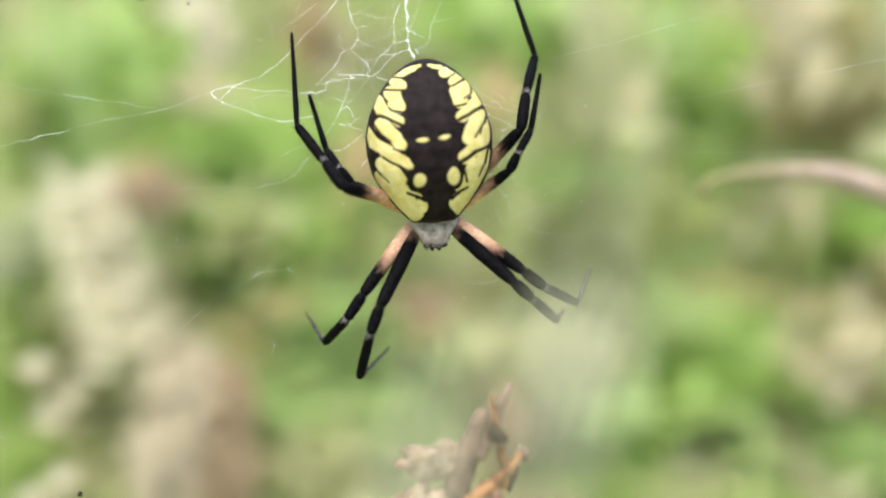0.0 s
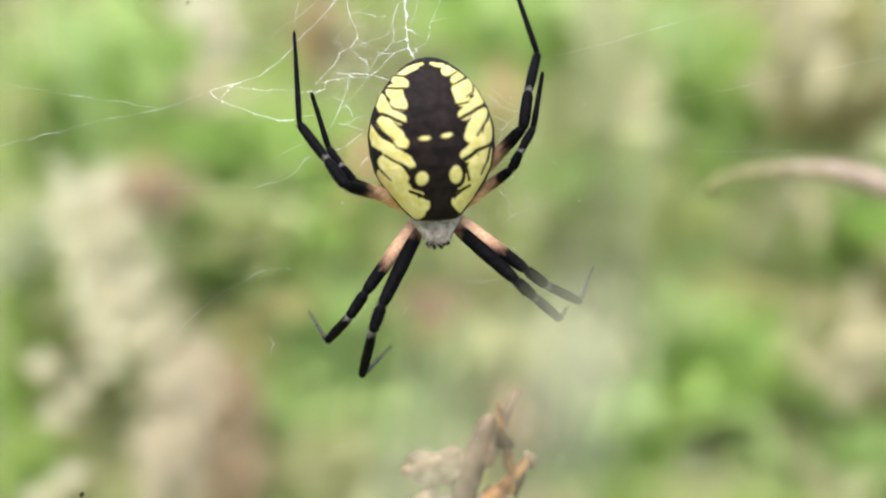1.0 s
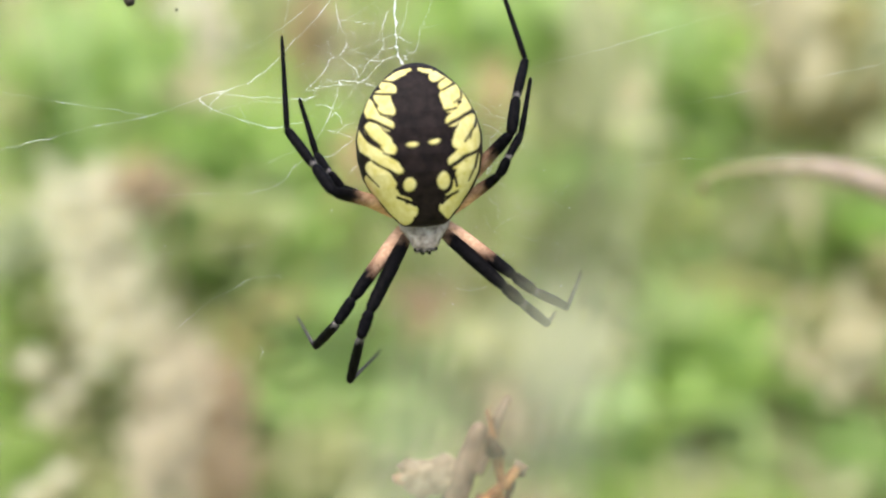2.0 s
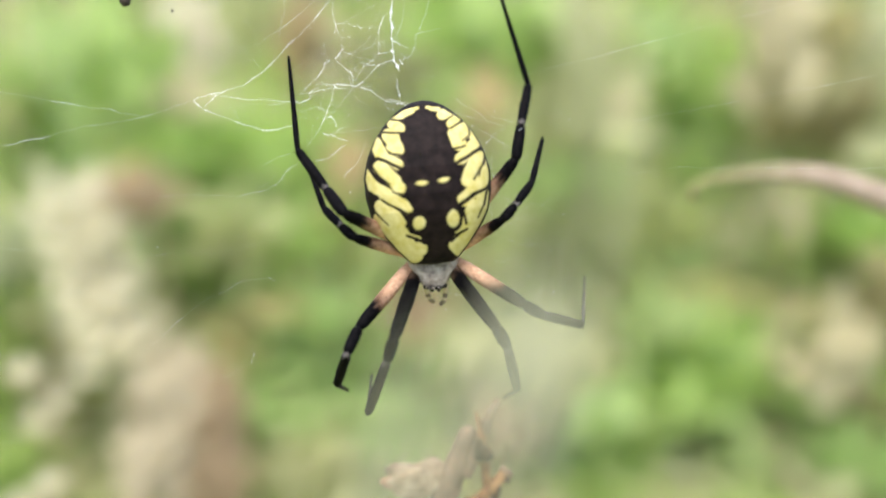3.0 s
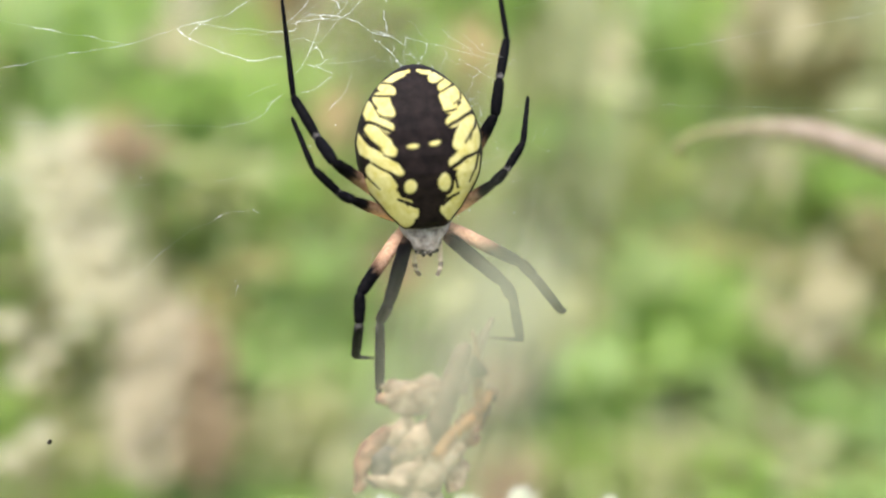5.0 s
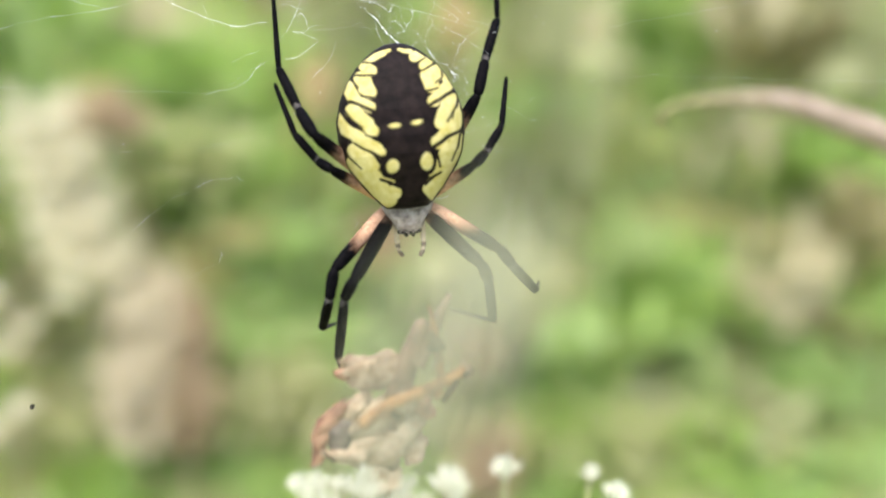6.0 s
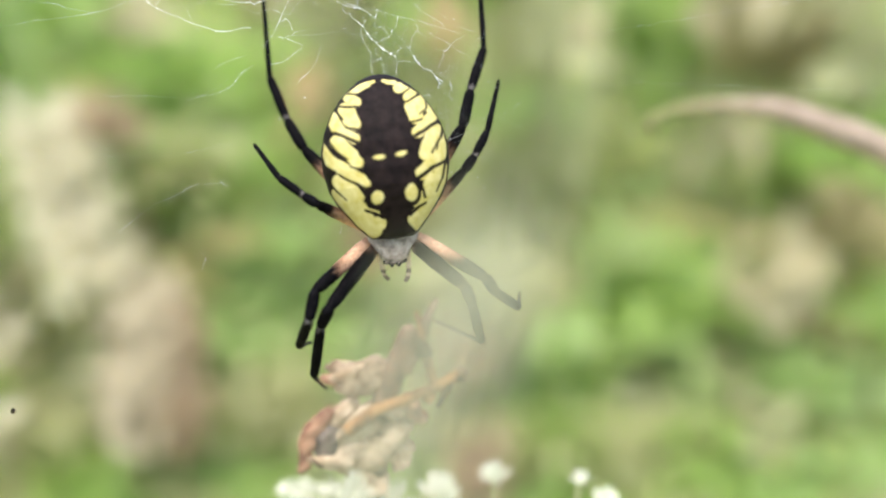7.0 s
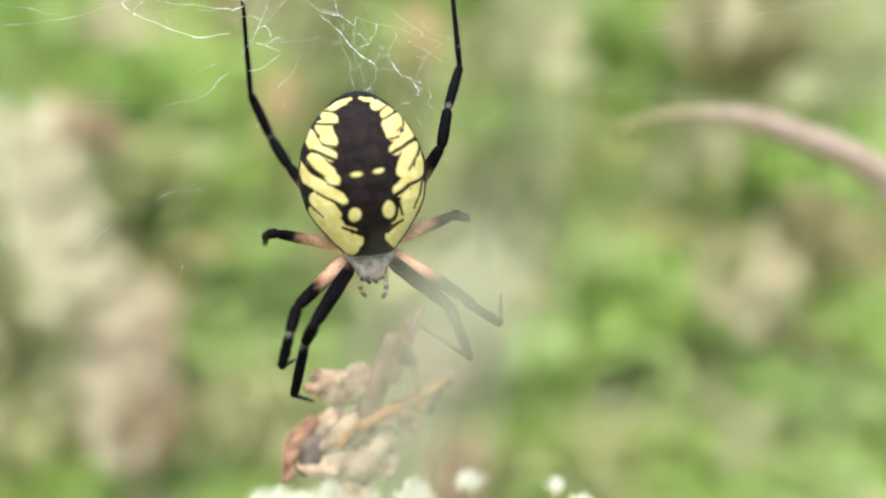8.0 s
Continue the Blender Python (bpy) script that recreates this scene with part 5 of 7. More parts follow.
thread(0.04, (10.5, -0.3), (11.3, 0.3))
thread(0.042, (14.1, -1.9), (14.4, -2.1))
thread(0.0756, (12.5, 17.8), (13.3, 18.0))
thread(0.03, (-26.0, 19.9), (-24.4, 17.2))
thread(0.055, (-14.0, 18.9), (-13.0, 19.3), (-12.2, 17.9))
thread(0.04, (-17.3, 22.3), (-16.0, 22.5), (-14.2, 23.6), (-12.9, 23.6))
thread(0.03, (-11.3, 11.0), (-9.8, 12.5), (-8.8, 14.2), (-8.3, 16.0))
thread(0.045, (9.0, 12.2), (9.4, 11.2), (9.0, 10.1), (9.7, 9.6))
thread(0.05, (9.1, 11.9), (9.5, 10.8))
thread(0.03, (6.9, 17.8), (8.6, 17.2), (10.5, 15.9))
thread(0.026, (7.0, 13.4), (9.0, 12.5))
thread(0.03, (3.2, -4.4), (5.4, -4.8), (7.4, -4.2))
thread(0.05, (5.3, -4.4), (6.3, -4.5))


def silk_tangle(name, centre, spread, count, r, seed):
    """Small forked scraps of silk round a knot."""
    rng = random.Random(seed)
    pieces = []
    for i in range(count):
        a = rng.random() * 2 * math.pi
        d = abs(rng.gauss(0, 0.6))
        p = (centre[0] + math.cos(a) * d * spread[0], centre[1] + math.sin(a) * d * spread[1])
        b = a + rng.gauss(0, 0.9)
        n = rng.uniform(1.0, 4.5)
        q = (p[0] + math.cos(b) * n, p[1] + math.sin(b) * n)
        e = (q[0] + math.cos(b + 0.7) * n * 0.5, q[1] + math.sin(b + 0.7) * n * 0.5)
        pieces.append(silk_strand([p, q, e], r * rng.uniform(0.5, 1.2), rng, 0.15, 3))
    v, f = join(pieces)
    tagged(part(name, as_mesh(name, v, f, SILK), WEB, "tangled white silk"), kind="stuff")


silk_tangle("silk_tangle", (-6.4, 30.0), (4.0, 3.6), 12, 0.014, 1)
silk_tangle("silk_tangle", (-10.7, 25.8), (4.0, 2.8), 14, 0.014, 2)
silk_tangle("silk_tangle", (3.5, 16.2), (4.8, 4.0), 18, 0.014, 3)
silk_tangle("silk_tangle", (3.1, -3.9), (4.4, 0.6), 9, 0.016, 4)
silk_tangle("silk_tangle", (-21.8, 25.4), (5.6, 4.8), 6, 0.01, 5)
silk_tangle("silk_tangle", (-15.3, 18.5), (3.2, 3.2), 10, 0.014, 6)
silk_tangle("silk_tangle", (8.5, 9.5), (3.0, 5.0), 16, 0.012, 8)
silk_tangle("silk_tangle", (12.5, 4.0), (4.0, 4.5), 9, 0.01, 9)
silk_tangle("silk_tangle", (17.5, -2.5), (6.0, 4.0), 4, 0.008, 10)
silk_tangle("silk_tangle", (1.2, 17.3), (3.2, 3.2), 12, 0.016, 7)


def silk_specks():
    rng = random.Random(77)
    pieces = []
    for i in range(44):
        x, z = (rng.uniform(-50, 45), rng.uniform(-16, 32)) if i < 9 else (rng.gauss(11, 7), rng.gauss(6, 11))
        pieces.append(ball((x * MM, rng.gauss(0, 0.4) * MM, z * MM), *(rng.uniform(0.035, 0.1) * MM for k in range(3)), 4, 5, 0.5, rng))
    v, f = join(pieces)
    tagged(part("silk_speck", as_mesh("silk_speck", v, f, SILK), WEB, "tiny white specks of silk"), kind="stuff")


silk_specks()


def debris(x, z, size, seed):
    rng = random.Random(seed)
    v, f = join([ball((0, 0, 0), size, size * 0.8, size * 1.1, 7, 9, 0.5, rng), ball((size * 0.7, 0, size * 0.5), size * 0.5, size * 0.5, size * 0.6, 5, 7, 0.5, rng)])
    ob = new("web_debris", as_mesh("web_debris", v, f, DEBRIS))
    ob.matrix_basis = STAGE @ pose(x * MM, 0.127, z * MM)
    return tagged(ob, "tiny dark scrap of prey caught in the web", "debris", "scraps in the web")


SCRAPS = [debris(-41.0, 34.6, 0.0007, 1), debris(-50.0, -33.0, 0.0003, 2), debris(-34.6, 33.3, 0.00018, 3)]

# ---- curved dry leaf beside the web ----
def curved_leaf():
    root = thing("arching_grass", STAGE @ pose(0, 0.2, 0), "arching fawn leaf blade with a curled tip", "leaf")
    path = smooth_path([(0.0567, 0.0000, 0.0109), (0.0561, 0.0008, 0.0116), (0.0559, 0.0016, 0.0130), (0.0577, 0.0024, 0.0146), (0.0615, 0.0032, 0.0158), (0.0667, 0.0040, 0.0166), (0.0731, 0.0048, 0.0171), (0.0790, 0.0056, 0.0171), (0.0861, 0.0064, 0.0165), (0.0934, 0.0072, 0.0145), (0.0994, 0.0080, 0.0126), (0.1061, 0.0088, 0.0106), (0.1152, 0.0096, 0.0067), (0.1222, 0.0104, 0.0020), (0.1309, 0.0112, -0.0075), (0.1391, 0.0120, -0.0255), (0.1448, 0.0128, -0.0564), (0.1500, 0.0150, -0.1500), (0.1520, 0.0155, -0.3400), (0.1520, 0.0155, -0.5959)], 8)
    broad = (0.6, 0.8, 0.9, 1.1, 1.4, 1.9, 2.7, 3.4, 4.4, 5.3, 5.8, 6.2, 6.6, 7.0, 7.3, 7.3, 7.0, 6.5, 5.8, 5.3)  # from the hooked tip down to the root, in mm
    widths = [float(np.interp(i / 8, range(len(broad)), broad)) * 0.00067 for i in range(len(path))]
    verts, faces = [], []
    for i, p in enumerate(path):
        d = (path[min(i + 1, len(path) - 1)] - path[max(i - 1, 0)]).normalized()
        up = Vector((0, 1, 0)).cross(d) * -1
        w = widths[i]
        for k in range(9):
            s = k / 4 - 1 if k < 9 else 0
            verts.append(p + up * s * w * 0.75 + Vector((0, 1, 0)) * (s * s - 0.4) * w * 0.5)
    for i in range(len(path) - 1):
        for k in range(8):
            faces.append((i * 9 + k, i * 9 + k + 1, (i + 1) * 9 + k + 1, (i + 1) * 9 + k))
    cut = 15  # the withered hook at the end
    for name, low, high, material, label in (("blade", cut, len(path), BLADE, ""), ("tip", 0, cut + 1, STUB, "dark brown withered hooked tip")):
        chosen = [tuple(q - low * 9 for q in f) for f in faces if low * 9 <= min(f) and max(f) < high * 9]
        me = as_mesh(name, verts[low * 9:high * 9], chosen, material)
        if name == "blade":
            set_mask(me, [min(1, max(0, (i - 34) / 30)) for i in range(low, high) for k in range(9)])
        ob = part(name, me, root, label)
        sol = ob.modifiers.new("thick", "SOLIDIFY")
        sol.thickness = 0.0004
    v, f = tube([p + Vector((0, -w * 0.25, 0)) for p, w in zip(path, widths)], [w * 0.12 for w in widths], 6)
    me = as_mesh("midrib", v, f, BLADE)
    set_mask(me, [min(1, max(0, (i - 34) / 30)) for i in range(len(path)) for k in range(6)])
    part("midrib", me, root)
    return root


ARCH = curved_leaf()

# ---- spider ----
SPIDER = thing("garden_spider", STAGE @ pose(0, 0.124, 0), "black and yellow garden spider hanging head down in its web", "spider")
PX = 0.075 * MM  # one unit of the body pattern

LOBES = [
    (-16, 134, -9, 137, 3.6),
    (-27, 131, -20, 133, 4.6),
    (9, 137, 13, 136, 3.2),
    (-43, 122, -22, 133, 8.2),
    (-55, 108, -44, 98, 10.2),
    (-62, 86, -49, 59, 12.2),
    (-58, 84, -55, 67, 13.2),
    (-86, 72, -79, 54, 11.2),
    (-79, 52, -50, 32, 9.2),
    (-81, 29, -58, 4, 12.2),
    (-64, 7, -49, -10, 10.2),
    (-113, 24, -89, -10, 9.2),
    (-100, -1, -66, -23, 10.2),
    (-76, -20, -45, -40, 11.2),
    (-50, -36, -39, -47, 9.2),
    (-85, -40, -66, -69, 11.2),
    (-71, -53, -57, -76, 16.2),
    (-67, -83, -49, -114, 22.2),
    (-49, -114, -34, -127, 16.2),
    (-37, -119, -21, -116, 12.2),
    (-92, -58, -76, -95, 7.2),
    (-38, -92, -22, -98, 3.1),
    (16, 133, 27, 130, 4.1),
    (35, 119, 43, 120, 9.7),
    (49, 100, 60, 111, 8.7),
    (56, 82, 60, 62, 13.2),
    (66, 89, 69, 79, 11.2),
    (87, 80, 91, 62, 9.2),
    (88, 60, 60, 34, 9.7),
    (88, 34, 72, -4, 13.2),
    (96, 37, 96, 25, 8.2),
    (108, 21, 98, -9, 8.7),
    (92, -11, 62, -38, 11.7),
    (96, -31, 85, -58, 10.7),
    (79, -52, 67, -81, 14.2),
    (99, -47, 84, -92, 8.2),
    (55, -113, 64, -131, 19.2),
    (77, -88, 67, -120, 15.2),
    (41, -116, 48, -126, 11.2),
    (45, -91, 56, -85, 3.1),
]
GAPS = [
    (-60, 114, -29, 113, 1.8),
    (-73, 91, -35, 89, 2.2),
    (-80, 88, -68, 69, 1.8),
    (-64, 53, -39, 47, 2.2),
    (-107, 46, -82, 44, 3),
    (-82, 44, -41, 23, 3),
    (-98, 38, -84, 13, 2.2),
    (-84, 13, -67, -3, 1.8),
    (-62, -16, -43, -20, 1.6),
    (-82, -29, -55, -46, 2),
    (-55, -46, -35, -58, 2.8),
    (-102, -41, -88, -57, 1.8),
    (-88, -57, -74, -73, 1.4),
    (-114, 6, -101, -41, 5),
    (-43, -93, -28, -98, 2.6),
    (-28, -98, -13, -107, 3),
    (40, 108, 53, 114, 1.6),
    (47, 91, 68, 101, 2.2),
    (80, 91, 79, 75, 1.8),
    (79, 75, 67, 66, 1.5),
    (49, 53, 70, 57, 2.2),
    (54, 27, 84, 44, 3),
    (84, 44, 108, 54, 3),
    (106, 49, 100, 21, 2.4),
    (100, 21, 81, -3, 1.8),
    (51, -49, 79, -30, 3.6),
    (79, -30, 109, -18, 3),
    (103, -25, 96, -49, 2.2),
    (96, -49, 84, -71, 1.6),
    (36, -107, 50, -95, 3),
    (50, -95, 64, -89, 2.2),
    (-34, -55, -42, -77, 3),
    (59, -59, 63, -79, 2.5),
]
SPOTS = [(-10, -3, 10.5, 4.3, 0.05), (28, 0, 10, 4.2, 0.2), (-20, -72, 11, 12.5, -0.5), (40, -68, 10.5, 15, -0.1)]



def abdomen_width(v):
    return np.interp(v, [-149, -146, -138, -120, -98, -80, -58, -25, 10, 45, 75, 100, 118, 130, 138, 142], [0, 36, 47, 63, 80, 93, 104, 111, 112, 103, 89, 71, 53, 37, 20, 0])


def abdomen_mask(u, v):
    """1 where the cuticle is yellow, 0 where it is black, for points of the back."""
    def away(x0, y0, x1, y1):
        dx, dy = x1 - x0, y1 - y0
        t = np.clip(((u - x0) * dx + (v - y0) * dy) / (dx * dx + dy * dy + 1e-6), 0, 1)
        return np.hypot(u - x0 - t * dx, v - y0 - t * dy)

    d = np.full(np.shape(u), -9.0)
    for x0, y0, x1, y1, w in LOBES:
        d = np.maximum(d, w - away(x0, y0, x1, y1))
    for x0, y0, x1, y1, w in GAPS:
        d = np.minimum(d, away(x0, y0, x1, y1) - w)
    for x, y, a, b, tilt in SPOTS[2:]:
        d = np.minimum(d, np.hypot((u - x) / a, (v - y) / b) * a - a - 6)
    d = np.minimum(d, abdomen_width(v) - np.interp(v, [20, 90], [3.5, 0.6]) - np.abs(u))
    for x, y, a, b, tilt in SPOTS:
        c, s = math.cos(tilt), math.sin(tilt)
        p, q = (u - x) * c + (v - y) * s, -(u - x) * s + (v - y) * c
        d = np.maximum(d, (1 - np.hypot(p / a, q / b)) * min(a, b))
    return np.clip(d / 2.4 + 0.5, 0, 1)


def build_abdomen():
    rings, sides = 260, 300
    ts = np.linspace(0, math.pi, rings)
    vs = -3.5 + 145.5 * np.cos(ts)
    vs[0], vs[-1] = 142, -149
    verts, mask = [], []
    ang = np.linspace(0, 2 * math.pi, sides, endpoint=False)
    for v in vs:
        h = float(abdomen_width(v))
        back, belly = min(0.78 * h, 86), min(0.62 * h, 66)
        u = h * np.sin(ang)
        c = np.cos(ang)
        y = np.where(c > 0, -back * np.abs(c) ** 0.9, belly * np.abs(c) ** 0.9)
        n1 = np.array([noise.noise(Vector((a * 0.05, v * 0.05, 2.0))) for a in u])
        n2 = np.array([noise.noise(Vector((a * 0.05, v * 0.05, 9.0))) for a in u])
        near = np.clip(c, 0, 1)  # the pattern is laid out as it is seen from before the back
        m = abdomen_mask(u * (1 + 0.04 * near) + 1.6 * n1, v * (1 + 0.04 * near) + 9 * near + 1.6 * n2)
        m = np.where(c > -0.05, m, m * np.clip(1 + (c + 0.05) * 4, 0, 1))
        # the yellow lies a little higher, with shallow furrows across the dark band
        furrow = 0.5 * np.sin(v * 0.16 + 3 * n1) * np.exp(-(u / 40.0) ** 2) + 0.9 * n2 + 0.9 * np.sin(u * 0.45) * np.exp(-(u / 34.0) ** 2) * (v > 0)
        y = y - np.where(c > 0, 1.2 * m + 0.5 * furrow * np.clip(c, 0, 1), 0)
        for a, b in zip(u, y):
            verts.append((a * PX, b * PX, v * PX))
        mask += list(m)
    faces = []
    for i in range(rings - 1):
        for k in range(sides):
            k2 = (k + 1) % sides
            faces.append((i * sides + k, (i + 1) * sides + k, (i + 1) * sides + k2, i * sides + k2))
    me = as_mesh("abdomen", verts, faces, SHELL)
    set_mask(me, mask)
    ob = part("abdomen", me, SPIDER, "glossy black abdomen with bright yellow side blotches")
    # spinnerets at the hind tip
    v, f = join([ball((x * MM, 2.2 * MM, 9.6 * MM), 0.5 * MM, 0.6 * MM, 1.1 * MM, 6, 8) for x in (-0.5, 0.5)])
    part("spinneret", as_mesh("spinneret", v, f, EYE), SPIDER)


build_abdomen()


def build_head():
    # carapace: a low trapezium with rounded edges, narrowing to the head
    verts, faces = [], []
    rows, sides = 26, 30
    for i in range(rows):
        t = i / (rows - 1)
        z = -7.0 - 7.2 * t
        w = np.interp(t, [0, 0.1, 0.35, 0.6, 0.8, 0.93, 1], [1.5, 3.2, 3.8, 3.25, 2.2, 1.85, 1.2])
        hgt = np.interp(t, [0, 0.3, 0.7, 0.93, 1], [0.8, 1.8, 1.9, 1.7, 1.1])
        groove = 0.25 * math.exp(-((t - 0.35) / 0.15) ** 2)
        for k in range(sides):
            a = 2 * math.pi * k / sides
            x = w * math.copysign(abs(math.sin(a)) ** 0.85, math.sin(a))
            y = -hgt * math.copysign(abs(math.cos(a)) ** 0.8, math.cos(a)) + (groove if abs(math.sin(a)) < 0.25 and math.cos(a) > 0 else 0)
            verts.append((x * MM, (y + 1.7) * MM, z * MM))
    for i in range(rows - 1):
        for k in range(sides):
            k2 = (k + 1) % sides
            faces.append((i * sides + k, (i + 1) * sides + k, (i + 1) * sides + k2, i * sides + k2))
    faces.append(tuple(range(sides)))
    faces.append(tuple(range((rows - 1) * sides, rows * sides))[::-1])
    head = part("carapace", as_mesh("carapace", verts, faces, SILVER), SPIDER, "silvery haired grey carapace")
    # a nap of silvery hairs
    rng = random.Random(4)
    pieces = []
    for i in range(420):
        t = rng.uniform(0.25, 1)
        w = np.interp(t, [0, 0.35, 0.8, 1], [2, 3.3, 1.95, 1.3])
        x = rng.uniform(-1, 1) * w
        p = Vector((x, 1.7 - 1.8 * math.sqrt(max(0.02, 1 - (x / w) ** 2)), -7.0 - 7.2 * t)) * MM
        q = p + Vector((rng.gauss(0, 0.08) + x * 0.05, -0.12, -0.45)) * MM
        pieces.append(tube([p, q], [0.03 * MM, 0.008 * MM], 3, False))
    v, f = join(pieces)
    part("hair", as_mesh("hair", v, f, SILVER), head, "short silvery hairs")
    # eyes along the front edge, and the dark brow under them
    for x, y, z, r in ((-1.3, 1.0, -14.1, 0.34), (1.3, 1.0, -14.1, 0.34), (-0.55, 0.35, -14.3, 0.36), (0.55, 0.35, -14.3, 0.36), (-0.45, 0.9, -14.6, 0.3), (0.45, 0.9, -14.6, 0.3)):
        v, f = ball((x * MM, y * MM, z * MM), r * MM, r * MM, r * MM, 6, 8)
        part("eye", as_mesh("eye", v, f, EYE), head, "tiny shining black eye")
    v, f = ball((0, 0.8 * MM, -14.3 * MM), 1.3 * MM, 0.5 * MM, 0.3 * MM, 6, 12)
    part("brow", as_mesh("brow", v, f, EYE), head, "dark brow under the eyes")
    for s in (-1, 1):
        path = smooth_path([(s * 0.7, 2.2, -13.0), (s * 0.75, 3.2, -13.7), (s * 0.6, 4.6, -14.2)], 4)
        v, f = tube([p * MM for p in path], [x * MM for x in taper(len(path), 0.75, 0.35)], 8)
        part("chelicera", as_mesh("chelicera", v, f, PALP), head)


build_head()


def palp_mesh():
    path = smooth_path([(0, 0, 0), (0.05, 0.1, 1.4), (0.1, 0.3, 2.8), (-0.05, 0.5, 3.8), (-0.45, 0.7, 4.5)], 5)
    v, f = tube([p * MM for p in path], [x * MM for x in taper(len(path), 0.42, 0.28)], 8)
    me = as_mesh("pedipalp", v, f, masked_palp)
    set_mask(me, [1.0 if (p.z / MM) < 2.7 or 3.3 < (p.z / MM) < 3.7 else 0.0 for p in v])
    return me


masked_palp = masked("palp_cuticle", ((0.1, 0.07, 0.05), (0.2, 0.15, 0.11)), ((0.5, 0.4, 0.26), (0.66, 0.56, 0.4)), 0.5, 0.6, 1500)
PALPS = []
for side in (-1, 1):
    PALPS.append((side, part("pedipalp", palp_mesh(), SPIDER, "pale banded pedipalp")))


def limb_mesh(name, length, r0, r1, material, mask_of, rng, bulge=0.0, bristles=40, hair=0.55):
    """A leg segment along z from 0 to length (mm) with a round joint at either end; mask_of(t) is the lighter share."""
    n, sides = 34, 16
    verts, faces, mask = [], [], []
    for i in range(n):
        t = i / (n - 1)
        r = r0 + (r1 - r0) * t + bulge * math.sin(math.pi * t)
        r *= 1 + 0.08 * noise.noise(Vector((t * 6, length, r0 * 5)))
        r *= 1.03 - 0.2 * (math.exp(-(t / 0.07) ** 2) + math.exp(-((1 - t) / 0.05) ** 2))  # waisted at the joints
        if i == 0:
            z, r = -r0 * 0.55, r0 * 0.45
        elif i == n - 1:
            z, r = length + r1 * 0.35, r1 * 0.45
        else:
            z = length * t
        for k in range(sides):
            a = 2 * math.pi * k / sides
            wob = 1 + 0.06 * noise.noise(Vector((math.cos(a) * 2, math.sin(a) * 2, t * 14)))
            verts.append((r * wob * math.cos(a) * MM, r * wob * math.sin(a) * MM, z * MM))
            mask.append(min(1, max(0, mask_of(t + 0.09 * noise.noise(Vector((math.cos(a) * 1.8, math.sin(a) * 1.8, t * 9 + length)))))))
    for i in range(n - 1):
        for k in range(sides):
            k2 = (k + 1) % sides
            faces.append((i * sides + k, i * sides + k2, (i + 1) * sides + k2, (i + 1) * sides + k))
    faces.append(tuple(range(sides - 1, -1, -1)))
    faces.append(tuple(range((n - 1) * sides, n * sides)))
    for i in range(bristles):
        t, a = rng.random(), rng.random() * 2 * math.pi
        r = (r0 + (r1 - r0) * t + bulge * math.sin(math.pi * t)) * 0.95
        out = Vector((math.cos(a), math.sin(a), 0))
        p = out * r + Vector((0, 0, length * t))
        q = p + (out * 0.6 + Vector((0, 0, 0.8))) * hair * rng.uniform(0.5, 1)
        w = Vector((-math.sin(a), math.cos(a), 0)) * 0.03
        o = len(verts)
        verts += [(p + w) * MM, (p - w) * MM, (p + Vector((0, 0, 0.06))) * MM, q * MM]
        faces += [(o, o + 1, o + 3), (o + 1, o + 2, o + 3), (o + 2, o, o + 3)]
        mask += [0.0] * 4
    me = as_mesh(name, verts, faces, material)
    set_mask(me, mask)
    return me


def step_down(edge, soft=0.06):
    return lambda t: (edge - t) / soft + 0.5


def bands(*spans, peak=1.0):
    def f(t):
        return min(peak, max(min((t - a) / 0.04 + 0.5, (b - t) / 0.04 + 0.5) for a, b in spans))
    return f


LEG_LENGTH = {1: (13.6, 3.4, 9.6, 12.0), 2: (13.2, 3.6, 7.8, 11.5), 3: (11.0, 2.4, 4.8, 8.0), 4: (14.5, 5.0, 7.0, 13.6)}  # mm: femur, patella, tibia, metatarsus


def build_leg(number, side):
    """Leg of one side: femur, with patella, tibia and metatarsus moving on it."""
    rng = random.Random(number * 10 + side)
    femur, patella, tibia, foot = LEG_LENGTH[number]
    thick = {1: 0.86, 2: 0.84, 3: 0.7, 4: 0.86}[number]
    orange = {1: 0.1, 2: 0.62, 3: 0.7, 4: 0.7}[number]
    leg = part("leg", limb_mesh("leg", femur, 0.92 * thick, 0.82 * thick, LEG, step_down(orange - 0.06, 0.34), rng, 0.16, 160), SPIDER, "black jointed leg with an orange base" if number > 1 else "black jointed leg")
    pieces = [leg]
    pieces.append(part("patella", limb_mesh("patella", patella, 0.82 * thick, 0.72 * thick, SHIN, bands((2, 3)), rng, 0.1, 60), leg))
    pieces.append(part("tibia", limb_mesh("tibia", tibia, 0.66 * thick, 0.62 * thick, SHIN, bands((-0.02, 0.07), peak=0.45), rng, 0.1, 120), leg, "black shin with a pale band at its top"))
    # Feet of legs 1 and 2 are greyed: out-of-focus haze put into colour.
    pieces.append(part("metatarsus", limb_mesh("metatarsus", foot, {1: 0.36, 2: 0.36, 3: 0.62, 4: 0.5}[number] * thick, {1: 0.13, 2: 0.13, 3: 0.36, 4: 0.24}[number] * thick, SHIN, bands((-0.05, 1.1), peak=0.3 if number < 3 else 0.0), rng, 0.0, 110, 0.4), leg, "thin dark foot segment"))
    return pieces


LEGS = {(n, s): build_leg(n, s) for n in (1, 2, 3, 4) for s in (-1, 1)}

# ---- dead twig under the spider ----
TWIG_Y = 0.110
TWIG = thing("dead_twig", STAGE @ pose(0, TWIG_Y, 0), "dead brown twig with curled leaves and a broken rusty side shoot", "twig")


